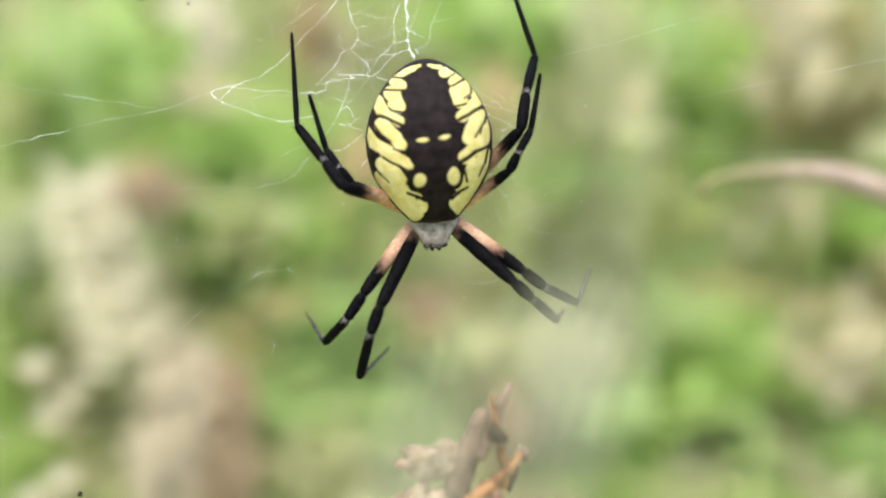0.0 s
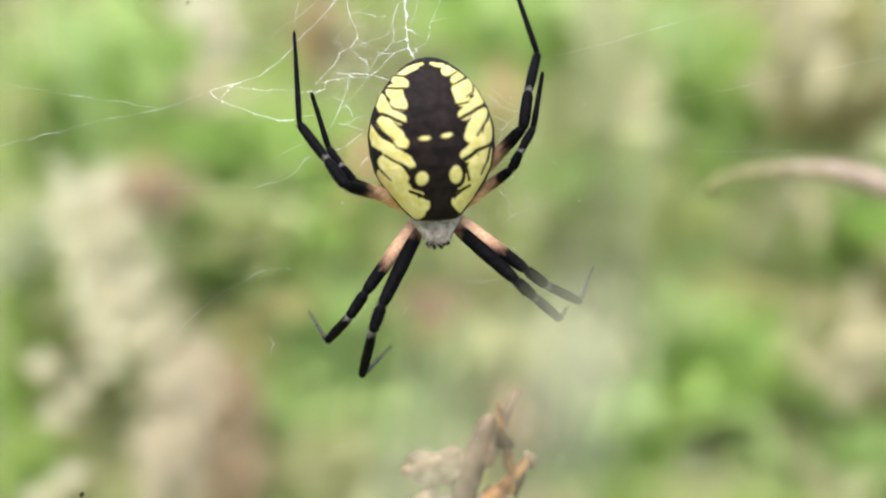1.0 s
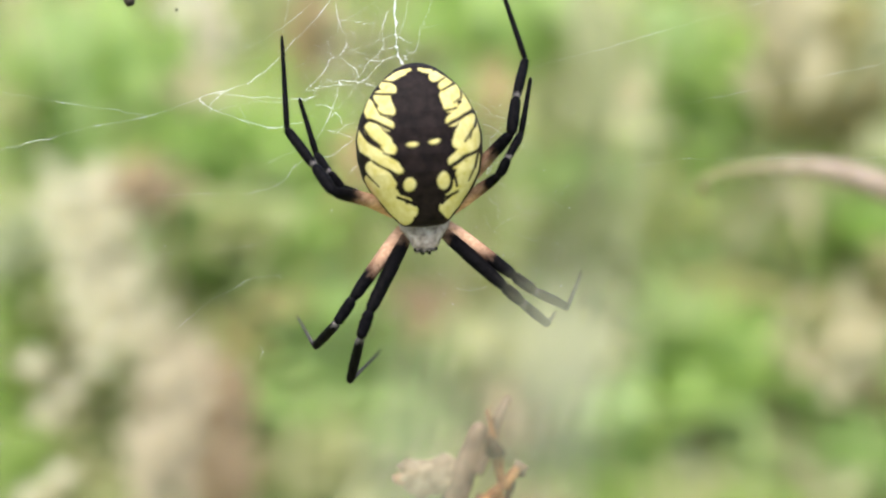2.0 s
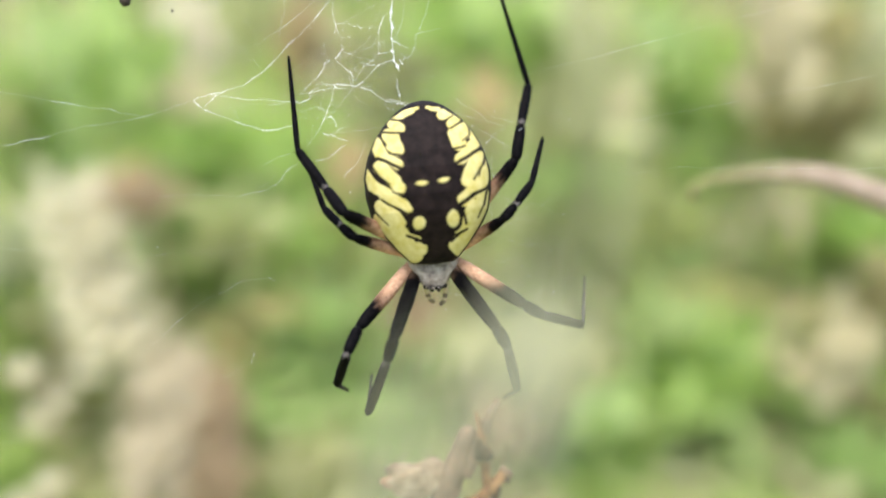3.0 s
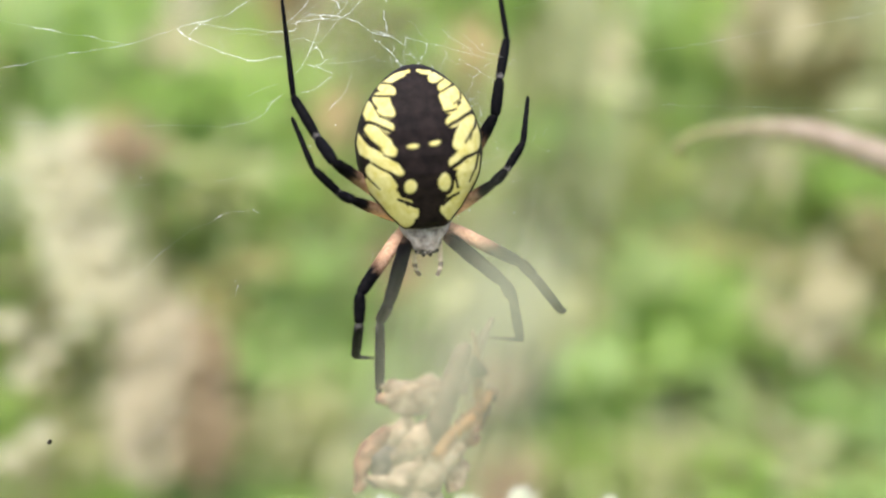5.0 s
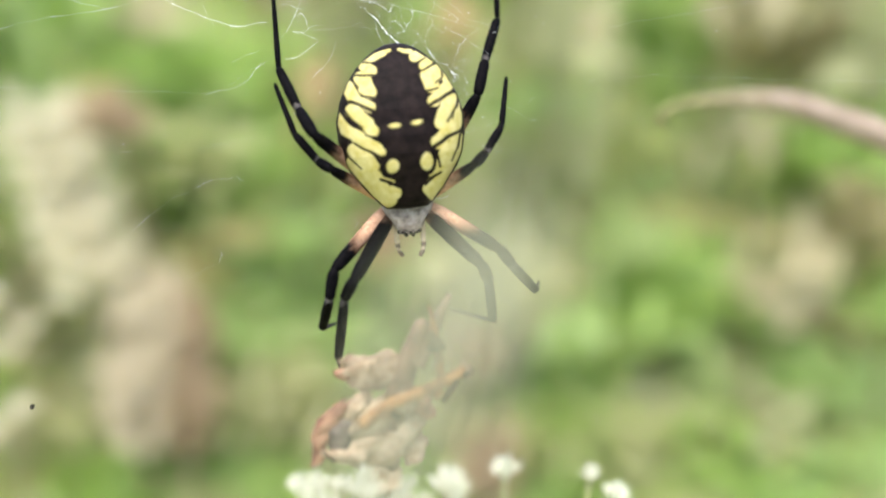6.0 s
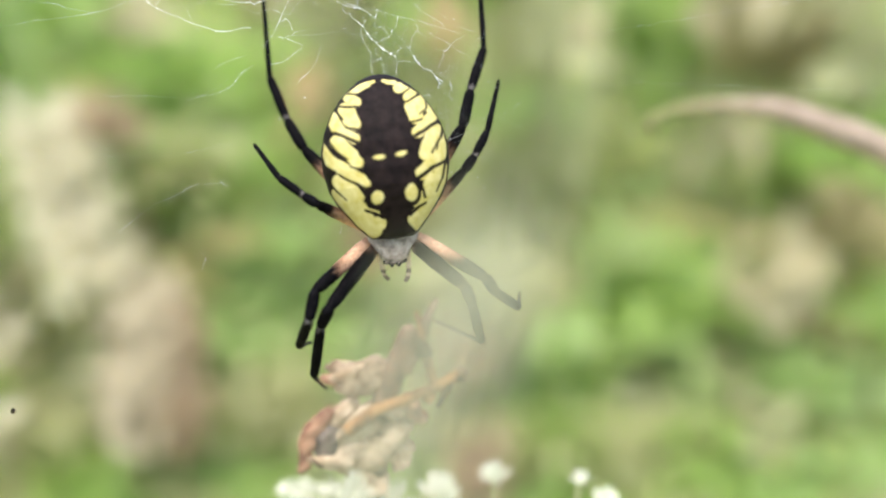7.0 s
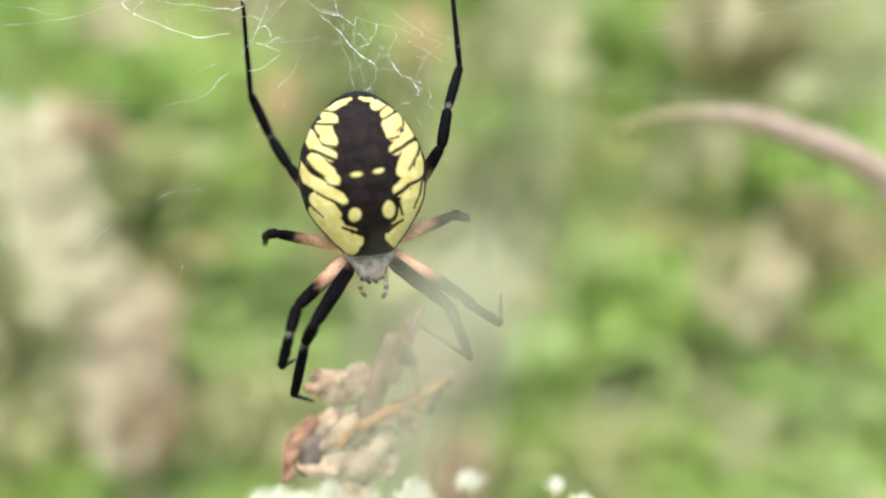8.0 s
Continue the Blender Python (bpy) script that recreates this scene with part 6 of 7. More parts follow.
def twig_tube(name, points, r0, r1, material, label="", knots=(), seed=1, parent=None):
    rng = random.Random(seed)
    path = smooth_path(points, 8)
    radii = taper(len(path), r0, r1)
    radii = [r * (1 + 0.05 * rng.gauss(0, 1)) for r in radii]
    for k, extra in knots:
        i = int(k * (len(path) - 1))
        for d in (-1, 0, 1):
            if 0 <= i + d < len(radii):
                radii[i + d] += extra * (1 if d == 0 else 0.5)
    v, f = tube([p * MM for p in path], [r * MM for r in radii], 12)
    return part(name, as_mesh(name, v, f, material), parent or TWIG, label)


def curled(name, centre, size, seed, material, label, turn=(0, 0, 0), curl=2.4, parent=None):
    """A crumpled dead leaf, rolled about its midrib, with a ragged edge."""
    rng = random.Random(seed)
    n, k = 27, 23
    verts, faces = [], []
    rot = Euler([radians(a) for a in turn]).to_matrix()
    for i in range(n):
        t = i / (n - 1)
        w = (math.sin(math.pi * min(1, 0.12 + 0.84 * t)) ** 0.7) * (1 + 0.09 * rng.gauss(0, 1))
        for j in range(k):
            s = j / (k - 1) * 2 - 1
            a = s * curl * 0.5
            p = Vector((math.sin(a) * w * 0.5, (math.cos(a) - 1) * w * 0.5, (t - 0.5) * 1.5))
            p += Vector((0.16 * noise.noise(Vector((s * 2.1, t * 4, seed))), 0.2 * noise.noise(Vector((s * 2, t * 3.3, seed + 7))), 0.1 * noise.noise(Vector((s * 3, t * 5, seed + 3)))))
            p += Vector((0, 1, 0)) * (0.07 * noise.noise(Vector((s * 6, t * 9, seed + 5))) + 0.04 * noise.noise(Vector((s * 13, t * 18, seed + 6))))
            verts.append(Vector(centre) * MM + rot @ p * size * MM)
    for i in range(n - 1):
        for j in range(k - 1):
            faces.append((i * k + j, i * k + j + 1, (i + 1) * k + j + 1, (i + 1) * k + j))
    ob = part(name, as_mesh(name, verts, faces, material), parent or TWIG, label)
    sol = ob.modifiers.new("thick", "SOLIDIFY")
    sol.thickness = 0.00018
    return ob


twig_tube("stem", [(-1.2, 0.3, 2.6), (-1.8, 0.2, 1.2), (-2.7, 0, -1.3), (-3.7, 0.3, -4.3), (-4.8, 1, -8.0), (-5.98, 4, -17.82), (-7.98, 9, -31.78), (-9.31, 16, -48.40)], 1.0, 2.0, BARK, "grey-brown dead stem with a broken top", ((0.0, -0.85), (0.03, -0.55), (0.07, -0.3)), 1)
twig_tube("splinter", [(1.75, 0.3, 5.5), (1.1, 0.1, 4.3), (0.4, 0, 2.8), (-0.2, -0.1, 1.0), (-0.9, 0, -0.9), (-2.3, 0, -3.2)], 0.32, 1.05, BARK, "upright grey splinter over the knot", (), 12)
twig_tube("splinter", [(-0.75, -0.5, 4.1), (-0.45, -0.8, 2.6), (-0.2, -0.9, 0.9), (-0.1, -0.7, -0.2)], 0.22, 0.45, RUST, "rusty sliver of bark", ((0.6, 0.1),), 14)


def knot(name, at, size, material, seed, label, parent):
    rng = random.Random(seed)
    pieces = [ball(Vector(at) * MM + Vector([rng.gauss(0, 0.3) for k in range(3)]) * size * MM, *(size * rng.uniform(0.55, 1.0) * MM for k in range(3)), 7, 9, 0.35, rng) for i in range(6)]
    v, f = join(pieces)
    return part(name, as_mesh(name, v, f, material), parent, label)


knot("knot", (-0.1, -1.1, -0.2), 1.05, STUB, 6, "dark knot where the shoot leaves the stem", TWIG)
SHOOT = twig_tube("side_shoot", [(-0.2, 0, 0.3), (0.45, -0.1, -0.7), (1.1, 0, -2.1), (1.7, 0.1, -3.5), (2.4, 0, -5.0)], 0.5, 0.6, RUST, "rusty side shoot that turns in the breeze", ((0.5, 0.08),), 2)
twig_tube("broken_branch", [(5.1, -0.1, -3.20), (4.4, 0, -3.70), (3.5, 0, -4.30), (2.3, 0, -5.00), (0.7, 0, -5.80), (-1.0, 0, -6.70), (-2.7, 0.1, -7.40), (-4.3, 0.2, -8.10), (-6.0, 0.5, -9.50), (-7.7, 0.8, -11.10)], 0.68, 0.75, RUST, "broken rusty branch with a pale knobbed end", ((0.3, 0.15), (0.55, 0.12)), 3, SHOOT)
knot("broken_end", (5.2, -0.15, -3.10), 0.8, CURL, 9, "pale ragged broken end", SHOOT)
knot("broken_end", (5.1, -0.5, -3.60), 0.45, STUB, 10, "dark broken end", SHOOT)
twig_tube("stub", [(4.1, 0, -4.10), (3.8, -0.2, -5.30), (3.4, -0.1, -6.30), (3.0, 0, -7.40)], 0.6, 0.3, STUB, "short dark stub", (), 4, SHOOT)


def rolled(centre, length, width, lean, wrap, material, seed, label="", blunt=0.5):
    """A dead leaf rolled about its length, pointed at its far end, with soft ripples and curled-in edges; mm and degrees."""
    n, k = 33, 21
    verts, faces = [], []
    rot = Euler((0, radians(lean), 0)).to_matrix()
    for i in range(n):
        t = i / (n - 1)
        w = width * 0.5 * max(0.02, math.sin(math.pi * min(1, 0.03 + 0.94 * t)) ** blunt) * (1 + 0.12 * noise.noise(Vector((t * 5, seed, 0.5))))
        sway_z = 0.12 * width * noise.noise(Vector((t * 2.2, 3.1, seed)))
        for j in range(k):
            u = j / (k - 1) * 2 - 1
            a = u * radians(wrap) * 0.5
            r = w * (1 - 0.22 * abs(u) ** 3 + 0.2 * noise.noise(Vector((u * 1.5, t * 3.2, seed))) + 0.09 * noise.noise(Vector((u * 4, t * 8, seed + 4))) + 0.1 * noise.noise(Vector((u * 9, t * 12, seed + 8))) - 0.3 * max(0, 0.22 - abs(noise.noise(Vector((u * 2.4, t * 5.5, seed + 6))))))
            q = Vector(((0.5 - t) * length + 0.1 * length * noise.noise(Vector((u * 1.6, t, seed + 2))), -math.cos(a) * r * 0.7, math.sin(a) * r + sway_z))
            verts.append((Vector(centre) + rot @ q) * MM)
    for i in range(n - 1):
        for j in range(k - 1):
            faces.append((i * k + j, i * k + j + 1, (i + 1) * k + j + 1, (i + 1) * k + j))
    ob = part("curled_leaf", as_mesh("curled_leaf", verts, faces, material), TWIG, label)
    sol = ob.modifiers.new("thick", "SOLIDIFY")
    sol.thickness = 0.00016
    return ob


rolled((-7.2, 1.0, -3.7), 8.2, 5.4, 4, 190, CURL, 5, "rolled light brown dead leaf with a pointed end", 0.42)
rolled((-7.0, 0.5, -4.8), 7.0, 3.0, -8, 170, CURL, 16)
rolled((-8.6, -0.1, -3.2), 5.2, 2.0, -18, 150, LIGHTLEAF, 19)
rolled((-5.2, 1.8, -4.6), 5.6, 3.6, 10, 180, LIGHTLEAF, 17)
rolled((-11.0, 0.3, -4.2), 2.4, 1.5, 12, 220, REDLEAF, 18)
rolled((-12.6, 0.0, -9.6), 6.0, 2.4, -48, 200, REDLEAF, 7, "rolled red-brown dead leaf with a hollow side")
rolled((-13.6, 0.2, -11.8), 5.6, 2.2, -78, 200, REDLEAF, 8)
rolled((-12.6, 0.1, -11.0), 4.0, 1.3, -60, 160, CURL, 11)
# Dark piece laid where the rolled leaf is hollow, as painted shade.
rolled((-11.3, 0.6, -11.4), 4.8, 3.6, -66, 200, GREYLEAF, 23, "dark grey-brown leaf piece standing for a shaded hollow")
rolled((-11.0, -0.1, -13.9), 5.4, 1.7, 6, 200, LIGHTLEAF, 10)
# Dark strip added for the shade inside a crack.
rolled((-12.7, -0.4, -14.0), 2.0, 0.7, 40, 180, STUB, 12, "dark strip standing for the shade in a leaf crack")
rolled((-14.0, 0.3, -14.2), 2.8, 1.7, -62, 200, REDLEAF, 26)
rolled((-9.8, 0.6, -8.4), 5.6, 3.2, -44, 170, LIGHTLEAF, 27, "bleached rolled dead leaf", 0.8)
rolled((-8.6, 0.5, -7.4), 4.6, 1.8, -72, 170, CURL, 9, "", 0.9)
rolled((-8.9, 0.2, -10.4), 5.2, 1.9, -30, 160, CURL, 13)
rolled((-7.0, 1.5, -9.4), 8.4, 5.6, -28, 160, LIGHTLEAF, 28)
rolled((-5.9, 0.9, -10.8), 6.4, 2.2, -36, 160, CURL, 14)
rolled((-4.9, 2.0, -12.4), 9.0, 5.6, -38, 160, LIGHTLEAF, 29)
rolled((-9.0, 1.7, -13.6), 7.6, 4.8, -10, 160, LIGHTLEAF, 30)
rolled((-8.0, 0.8, -12.6), 6.0, 1.9, -18, 150, LIGHTLEAF, 15)
curled("curled_leaf", (-3.4, 2.4, -13.0), 4.0, 29, LIGHTLEAF, "crumpled bleached dead leaf", (10, 20, 170), 2.8)
curled("curled_leaf", (-6.6, 2.0, -15.6), 4.8, 31, LIGHTLEAF, "", (35, 10, 200), 2.8)
curled("bark_flake", (1.4, -0.2, -5.9), 1.5, 32, RUST, "loose rusty bark flake", (15, 60, 190), 2.6, SHOOT)
curled("bark_flake", (-0.6, 0, -7.0), 1.9, 33, REDLEAF, "", (30, 50, 160), 2.6, SHOOT)
curled("bark_flake", (-2.6, 0, -7.8), 2.2, 34, CURL, "", (20, 70, 200), 2.8, SHOOT)
curled("bark_flake", (0.6, 0, -8.6), 1.7, 35, REDLEAF, "", (20, 80, 180), 2.6, SHOOT)


# ---- white flowers low in front ----
def flower_cluster(x, y, z, seed, count, spread, size, label, petal=PETAL, stalk=PALE):
    """A cluster of small white heads on thin stalks."""
    rng = random.Random(seed)
    at = STAGE @ Vector((x, y, z))
    root = thing("white_flower", Matrix.Translation(at), label, "flower", "white flowers below the web")
    for i in range(count):
        c = Vector((rng.gauss(0, 0.5) * spread[0], rng.gauss(0, 0.4) * spread[1], rng.gauss(0, 0.45) * spread[2])) if count > 1 else Vector((0, 0, 0))
        s = size * rng.uniform(0.75, 1.2)
        pieces = []
        for k in range(18):
            a, b = k * 2.4, rng.uniform(0.15, 1.6)
            way = Vector((math.cos(a) * b, math.sin(a) * b, 1.1 - b * 0.6))
            pieces.append(leaf_blade(c, way, (math.cos(a), math.sin(a), -0.4), s * 1.1, s * 0.5, 0.25, 3))
        pieces.append(ball(c + Vector((0, 0, s * 0.1)), s * 0.36, s * 0.36, s * 0.42, 5, 7, 0.2, rng))
        v, f = join(pieces)
        part("flower_head", as_mesh("flower_head", v, f, petal), root)
        foot = Vector((0.02 * rng.gauss(0, 1), 0.03, -at.z - 0.01))
        path = smooth_path(even([c, c * 0.3 + Vector((0, 0.004, -0.03)), foot]), 3)
        v, f = tube(path, taper(len(path), 0.00025, 0.0011), 6)
        part("stalk", as_mesh("stalk", v, f, stalk), root)
    return root


SWAYING = []
SWAYING.append(flower_cluster(0.0109, 0.0960, -0.0311, 31, 1, (0, 0, 0), 0.0024, "small white flower bud on a thin stalk"))
SWAYING.append(flower_cluster(0.0202, 0.0980, -0.0321, 32, 1, (0, 0, 0), 0.0015, "small white flower bud on a thin stalk"))
SWAYING.append(flower_cluster(0.0230, 0.0980, -0.0345, 33, 1, (0, 0, 0), 0.0016, "small white flower bud on a thin stalk"))
SWAYING.append(flower_cluster(-0.0078, 0.0980, -0.0334, 34, 12, (0.0046, 0.003, 0.0011), 0.0014, "dense cluster of small creamy white flowers"))
SWAYING.append(flower_cluster(0.0000, 0.0920, -0.0324, 35, 7, (0.004, 0.003, 0.0011), 0.0015, "cluster of small white flowers below the twig"))
SWAYING.append(flower_cluster(0.0058, 0.0960, -0.0342, 36, 2, (0.0014, 0.002, 0.0006), 0.002, "cluster of small white flowers below the twig"))
flower_cluster(-0.1825, 0.4200, -0.0556, 40, 1, (0, 0, 0), 0.0090, "creamy white fluffy flower head on a brown stalk", CREAM, TAN)
flower_cluster(-0.1660, 0.4200, -0.0683, 41, 1, (0, 0, 0), 0.0077, "creamy white fluffy flower head on a brown stalk", CREAM, TAN)
flower_cluster(-0.1761, 0.4200, -0.0789, 42, 1, (0, 0, 0), 0.0090, "creamy white fluffy flower head on a brown stalk", CREAM, TAN)
flower_cluster(-0.1706, 0.4200, -0.1063, 43, 1, (0, 0, 0), 0.0104, "creamy white fluffy flower head on a brown stalk", CREAM, TAN)
flower_cluster(-0.1838, 0.4200, -0.1165, 44, 1, (0, 0, 0), 0.0097, "creamy white fluffy flower head on a brown stalk", CREAM, TAN)

# ---- pale grass panicle just in front of the lens ----
def near_blade(points, widths, label):
    """A pale grass blade that rises from the ground to just before the lens; points and widths in mm, lowest first."""
    root = thing("wild_reed", STAGE @ pose(0, 0, 0), label, "grass", "pale blades close before the web")
    low = Vector(points[0])
    down = STAGE.inverted().to_3x3() @ Vector((0, 0, -1)) * 1000
    foot = low + down * ((STAGE @ (low * MM)).z + 0.01)
    stem = even([foot, low], 60)[:-1]
    path = smooth_path(stem + [Vector(p) for p in points], 5)
    spread = [widths[0]] * len(stem) + list(widths)
    verts, faces = [], []
    n = len(path)
    for i, p in enumerate(path):
        d = (path[min(i + 1, n - 1)] - path[max(i - 1, 0)]).normalized()
        side = d.cross(Vector((0, 1, 0))).normalized()
        w = float(np.interp(i / 5, range(len(spread)), spread))
        for s in (-1, -0.5, 0, 0.5, 1):
            verts.append((p + side * w * 0.5 * s + Vector((0, 1, 0)) * abs(s) * w * 0.18) * MM)
    for i in range(n - 1):
        for k in range(4):
            faces.append((i * 5 + k, i * 5 + k + 1, (i + 1) * 5 + k + 1, (i + 1) * 5 + k))
    ob = part("blade", as_mesh("blade", verts, faces, REED), root)
    sol = ob.modifiers.new("thick", "SOLIDIFY")
    sol.thickness = 0.00008
    v, f = tube([(p + Vector((0, -0.1, 0))) * MM for p in path], [0.00006] * len(path), 5)
    part("midrib", as_mesh("midrib", v, f, REED), root)
    return root


REEDS = [near_blade([(-1.93, 34.0, -15.18), (-1.62, 34.0, -12.51), (-1.21, 34.0, -10.05), (-0.80, 34.0, -8.20), (-0.39, 34.0, -6.35), (0.02, 34.0, -4.70), (0.33, 34.0, -3.27)], (1.6, 1.6, 1.6, 1.55, 1.35, 0.95, 0.2), "pale straw-coloured grass blade close before the web"),
         near_blade([(1.36, 34.0, -15.18), (1.73, 34.0, -11.48), (2.14, 34.0, -8.40), (2.55, 34.0, -6.14), (3.00, 34.0, -4.29), (3.41, 34.0, -2.65), (3.86, 34.0, -1.21), (4.23, 34.0, 0.02)], (0.25, 0.25, 0.6, 1.45, 2.5, 2.8, 2.0, 0.3), "pale grass blade with a broad tip close before the web")]


# ---- movement ----
def bone(a, b):
    """The pose at a with z towards b."""
    z = (b - a).normalized()
    x = Vector((0.05, 1, 0.02)).cross(z).normalized()
    y = z.cross(x)
    m = Matrix((x, y, z)).transposed().to_4x4()
    m.translation = a
    return m


def blend(keys, t):
    """Joint places (mm) at t from keyed joints, each segment keeping its length."""
    times = [k[0] for k in keys]
    if t <= times[0]:
        return keys[0][1]
    if t >= times[-1]:
        return keys[-1][1]
    i = max(j for j in range(len(times)) if times[j] <= t)
    s = (t - times[i]) / (times[i + 1] - times[i])
    p, q = keys[i][1], keys[i + 1][1]
    out = [p[0]]
    for j in range(1, len(p)):
        a, b = p[j] - p[j - 1], q[j] - q[j - 1]
        d = a.normalized().lerp(b.normalized(), s).normalized()
        out.append(out[-1] + d * (a.length * (1 - s) + b.length * s))
    return out


def move_leg(number, side, *keys):
    pieces = LEGS[number, side]
    keys = [(t, [Vector(p) for p in joints]) for t, *joints in keys]
    times = sorted(set([0.0, 8.0] + [k[0] for k in keys] + [round(2.2 + 0.2 * i, 2) for i in range(30) if 2.2 + 0.2 * i < 8]))
    rows = [[] for p in pieces]
    for t in times:
        j = [p * MM for p in blend(keys, t)]
        ms = [bone(j[i], j[i + 1]) for i in range(4)]
        home = ms[0].inverted()
        for i in range(4):
            rows[i].append((t, ms[0] if i == 0 else home @ ms[i]))
    for ob, r in zip(pieces, rows):
        walk(ob, r)


def motions():
    walk(SPIDER, [
        (0.0, STAGE @ pose(-1.87 * MM, 124.00 * MM, 14.61 * MM, 0, -3.50, 0) @ pose(0, 0, 0, 0.00)),
        (0.5, STAGE @ pose(-2.22 * MM, 123.98 * MM, 14.35 * MM, 0, -3.50, 0) @ pose(0, 0, 0, 0.00)),
        (1.0, STAGE @ pose(-2.30 * MM, 124.00 * MM, 14.64 * MM, 0, -3.50, 0) @ pose(0, 0, 0, 0.00)),
        (1.5, STAGE @ pose(-2.81 * MM, 123.99 * MM, 14.53 * MM, 0, -3.50, 0) @ pose(0, 0, 0, 0.00)),
        (2.0, STAGE @ pose(-2.86 * MM, 124.00 * MM, 13.60 * MM, 0, -3.50, 0) @ pose(0, 0, 0, 0.00)),
        (2.2, STAGE @ pose(-2.88 * MM, 123.99 * MM, 12.82 * MM, 0, -3.50, 0) @ pose(0, 0, 0, 0.00)),
        (3.3, STAGE @ pose(-0.19 * MM, 123.97 * MM, 9.14 * MM, 0, -4.30, 0) @ pose(0, 0, 0, -0.80)),
        (3.5, STAGE @ pose(-0.47 * MM, 123.97 * MM, 9.67 * MM, 0, -4.30, 0) @ pose(0, 0, 0, -0.80)),
        (3.7, STAGE @ pose(-0.18 * MM, 123.96 * MM, 10.68 * MM, 0, -4.30, 0) @ pose(0, 0, 0, -0.80)),
        (4.0, STAGE @ pose(-0.88 * MM, 123.96 * MM, 10.95 * MM, 0, -4.30, 0) @ pose(0, 0, 0, -1.00)),
        (4.3, STAGE @ pose(-0.05 * MM, 123.97 * MM, 9.77 * MM, 0, -4.30, 0) @ pose(0, 0, 0, -1.20)),
        (4.5, STAGE @ pose(-0.78 * MM, 123.98 * MM, 9.11 * MM, 0, -4.30, 0) @ pose(0, 0, 0, -1.50)),
        (5.0, STAGE @ pose(-0.15 * MM, 123.99 * MM, 8.10 * MM, 0, -4.30, 0) @ pose(0, 0, 0, -2.40)),
        (5.2, STAGE @ pose(-0.29 * MM, 123.99 * MM, 7.21 * MM, 0, -4.30, 0) @ pose(0, 0, 0, -2.60)),
        (6.3, STAGE @ pose(-0.10 * MM, 123.99 * MM, 6.52 * MM, 0, -4.98, 0) @ pose(0, 0, 0, -3.60)),
        (6.5, STAGE @ pose(-1.00 * MM, 124.01 * MM, 5.64 * MM, 0, -5.10, 0) @ pose(0, 0, 0, -3.70)),
        (6.9, STAGE @ pose(-0.28 * MM, 124.01 * MM, 3.28 * MM, 0, -5.10, 0) @ pose(0, 0, 0, -4.00)),
        (7.0, STAGE @ pose(-0.89 * MM, 124.03 * MM, 3.42 * MM, 0, -5.10, 0) @ pose(0, 0, 0, -4.00)),
        (7.3, STAGE @ pose(-1.39 * MM, 124.05 * MM, 2.04 * MM, 0, -5.10, 0) @ pose(0, 0, 0, -4.00)),
        (7.5, STAGE @ pose(-0.64 * MM, 124.04 * MM, 2.59 * MM, 0, -5.10, 0) @ pose(0, 0, 0, -4.00)),
        (8.0, STAGE @ pose(-0.62 * MM, 124.05 * MM, 2.23 * MM, 0, -5.10, 0) @ pose(0, 0, 0, -4.00)),
    ])
    walk(TWIG, [
        (0, STAGE @ pose(6.31 * MM, 0.1100, -21.27 * MM)),
        (0.5, STAGE @ pose(6.34 * MM, 0.1100, -21.79 * MM)),
        (1, STAGE @ pose(6.41 * MM, 0.1100, -22.17 * MM)),
        (1.5, STAGE @ pose(6.21 * MM, 0.1100, -22.28 * MM)),
        (2, STAGE @ pose(6.24 * MM, 0.1100, -23.38 * MM)),
        (2.2, STAGE @ pose(6.08 * MM, 0.1100, -23.48 * MM)),
        (3.3, STAGE @ pose(5.56 * MM, 0.1101, -22.08 * MM)),
        (3.5, STAGE @ pose(5.17 * MM, 0.1101, -20.77 * MM)),
        (4, STAGE @ pose(5.22 * MM, 0.1101, -20.58 * MM)),
        (4.3, STAGE @ pose(6.71 * MM, 0.1101, -20.95 * MM)),
        (4.5, STAGE @ pose(6.22 * MM, 0.1101, -19.71 * MM)),
        (5, STAGE @ pose(6.81 * MM, 0.1101, -18.77 * MM)),
        (5.2, STAGE @ pose(6.13 * MM, 0.1101, -18.23 * MM)),
        (6.3, STAGE @ pose(2.96 * MM, 0.1100, -19.56 * MM)),
        (6.5, STAGE @ pose(2.36 * MM, 0.1100, -19.21 * MM)),
        (7, STAGE @ pose(3.50 * MM, 0.1100, -19.42 * MM)),
        (7.5, STAGE @ pose(4.43 * MM, 0.1101, -19.30 * MM)),
        (8, STAGE @ pose(4.61 * MM, 0.1101, -19.49 * MM)),
    ])
    walk(SHOOT, [(t, pose(0, 0, 0, 0, b, a)) for t, a, b in ((0, 50, 6), (2.2, 50, 8), (3.3, 56, 13), (3.5, 58, 14), (4.5, 63, 15), (5.0, 66, 15), (5.2, 62, 15), (6.3, 25, 13), (6.5, 21, 12), (7.0, 14, 8), (8.0, 6, 2))])
    for side, palp in PALPS:
        tucked = pose(side * 0.9 * MM, 2.6 * MM, -13.0 * MM, -100, 0, 0) @ pose(0, 0, 0, 0, 0, 0 if side < 0 else 60)
        shown = pose(side * 1.8 * MM, 2.3 * MM, -13.0 * MM, -174, 3 * side, 0) @ pose(0, 0, 0, 0, 0, 180 if side < 0 else 0)
        half = pose(side * 1.8 * MM, 2.3 * MM, -12.6 * MM, -160, 3 * side, 0) @ pose(0, 0, 0, 0, 0, 180 if side < 0 else 0)
        walk(palp, [(0, tucked), (2.2, tucked), (3.3, half), (4.3, half), (5.0, shown), (6.4, shown), (6.9, half), (8.0, half)])
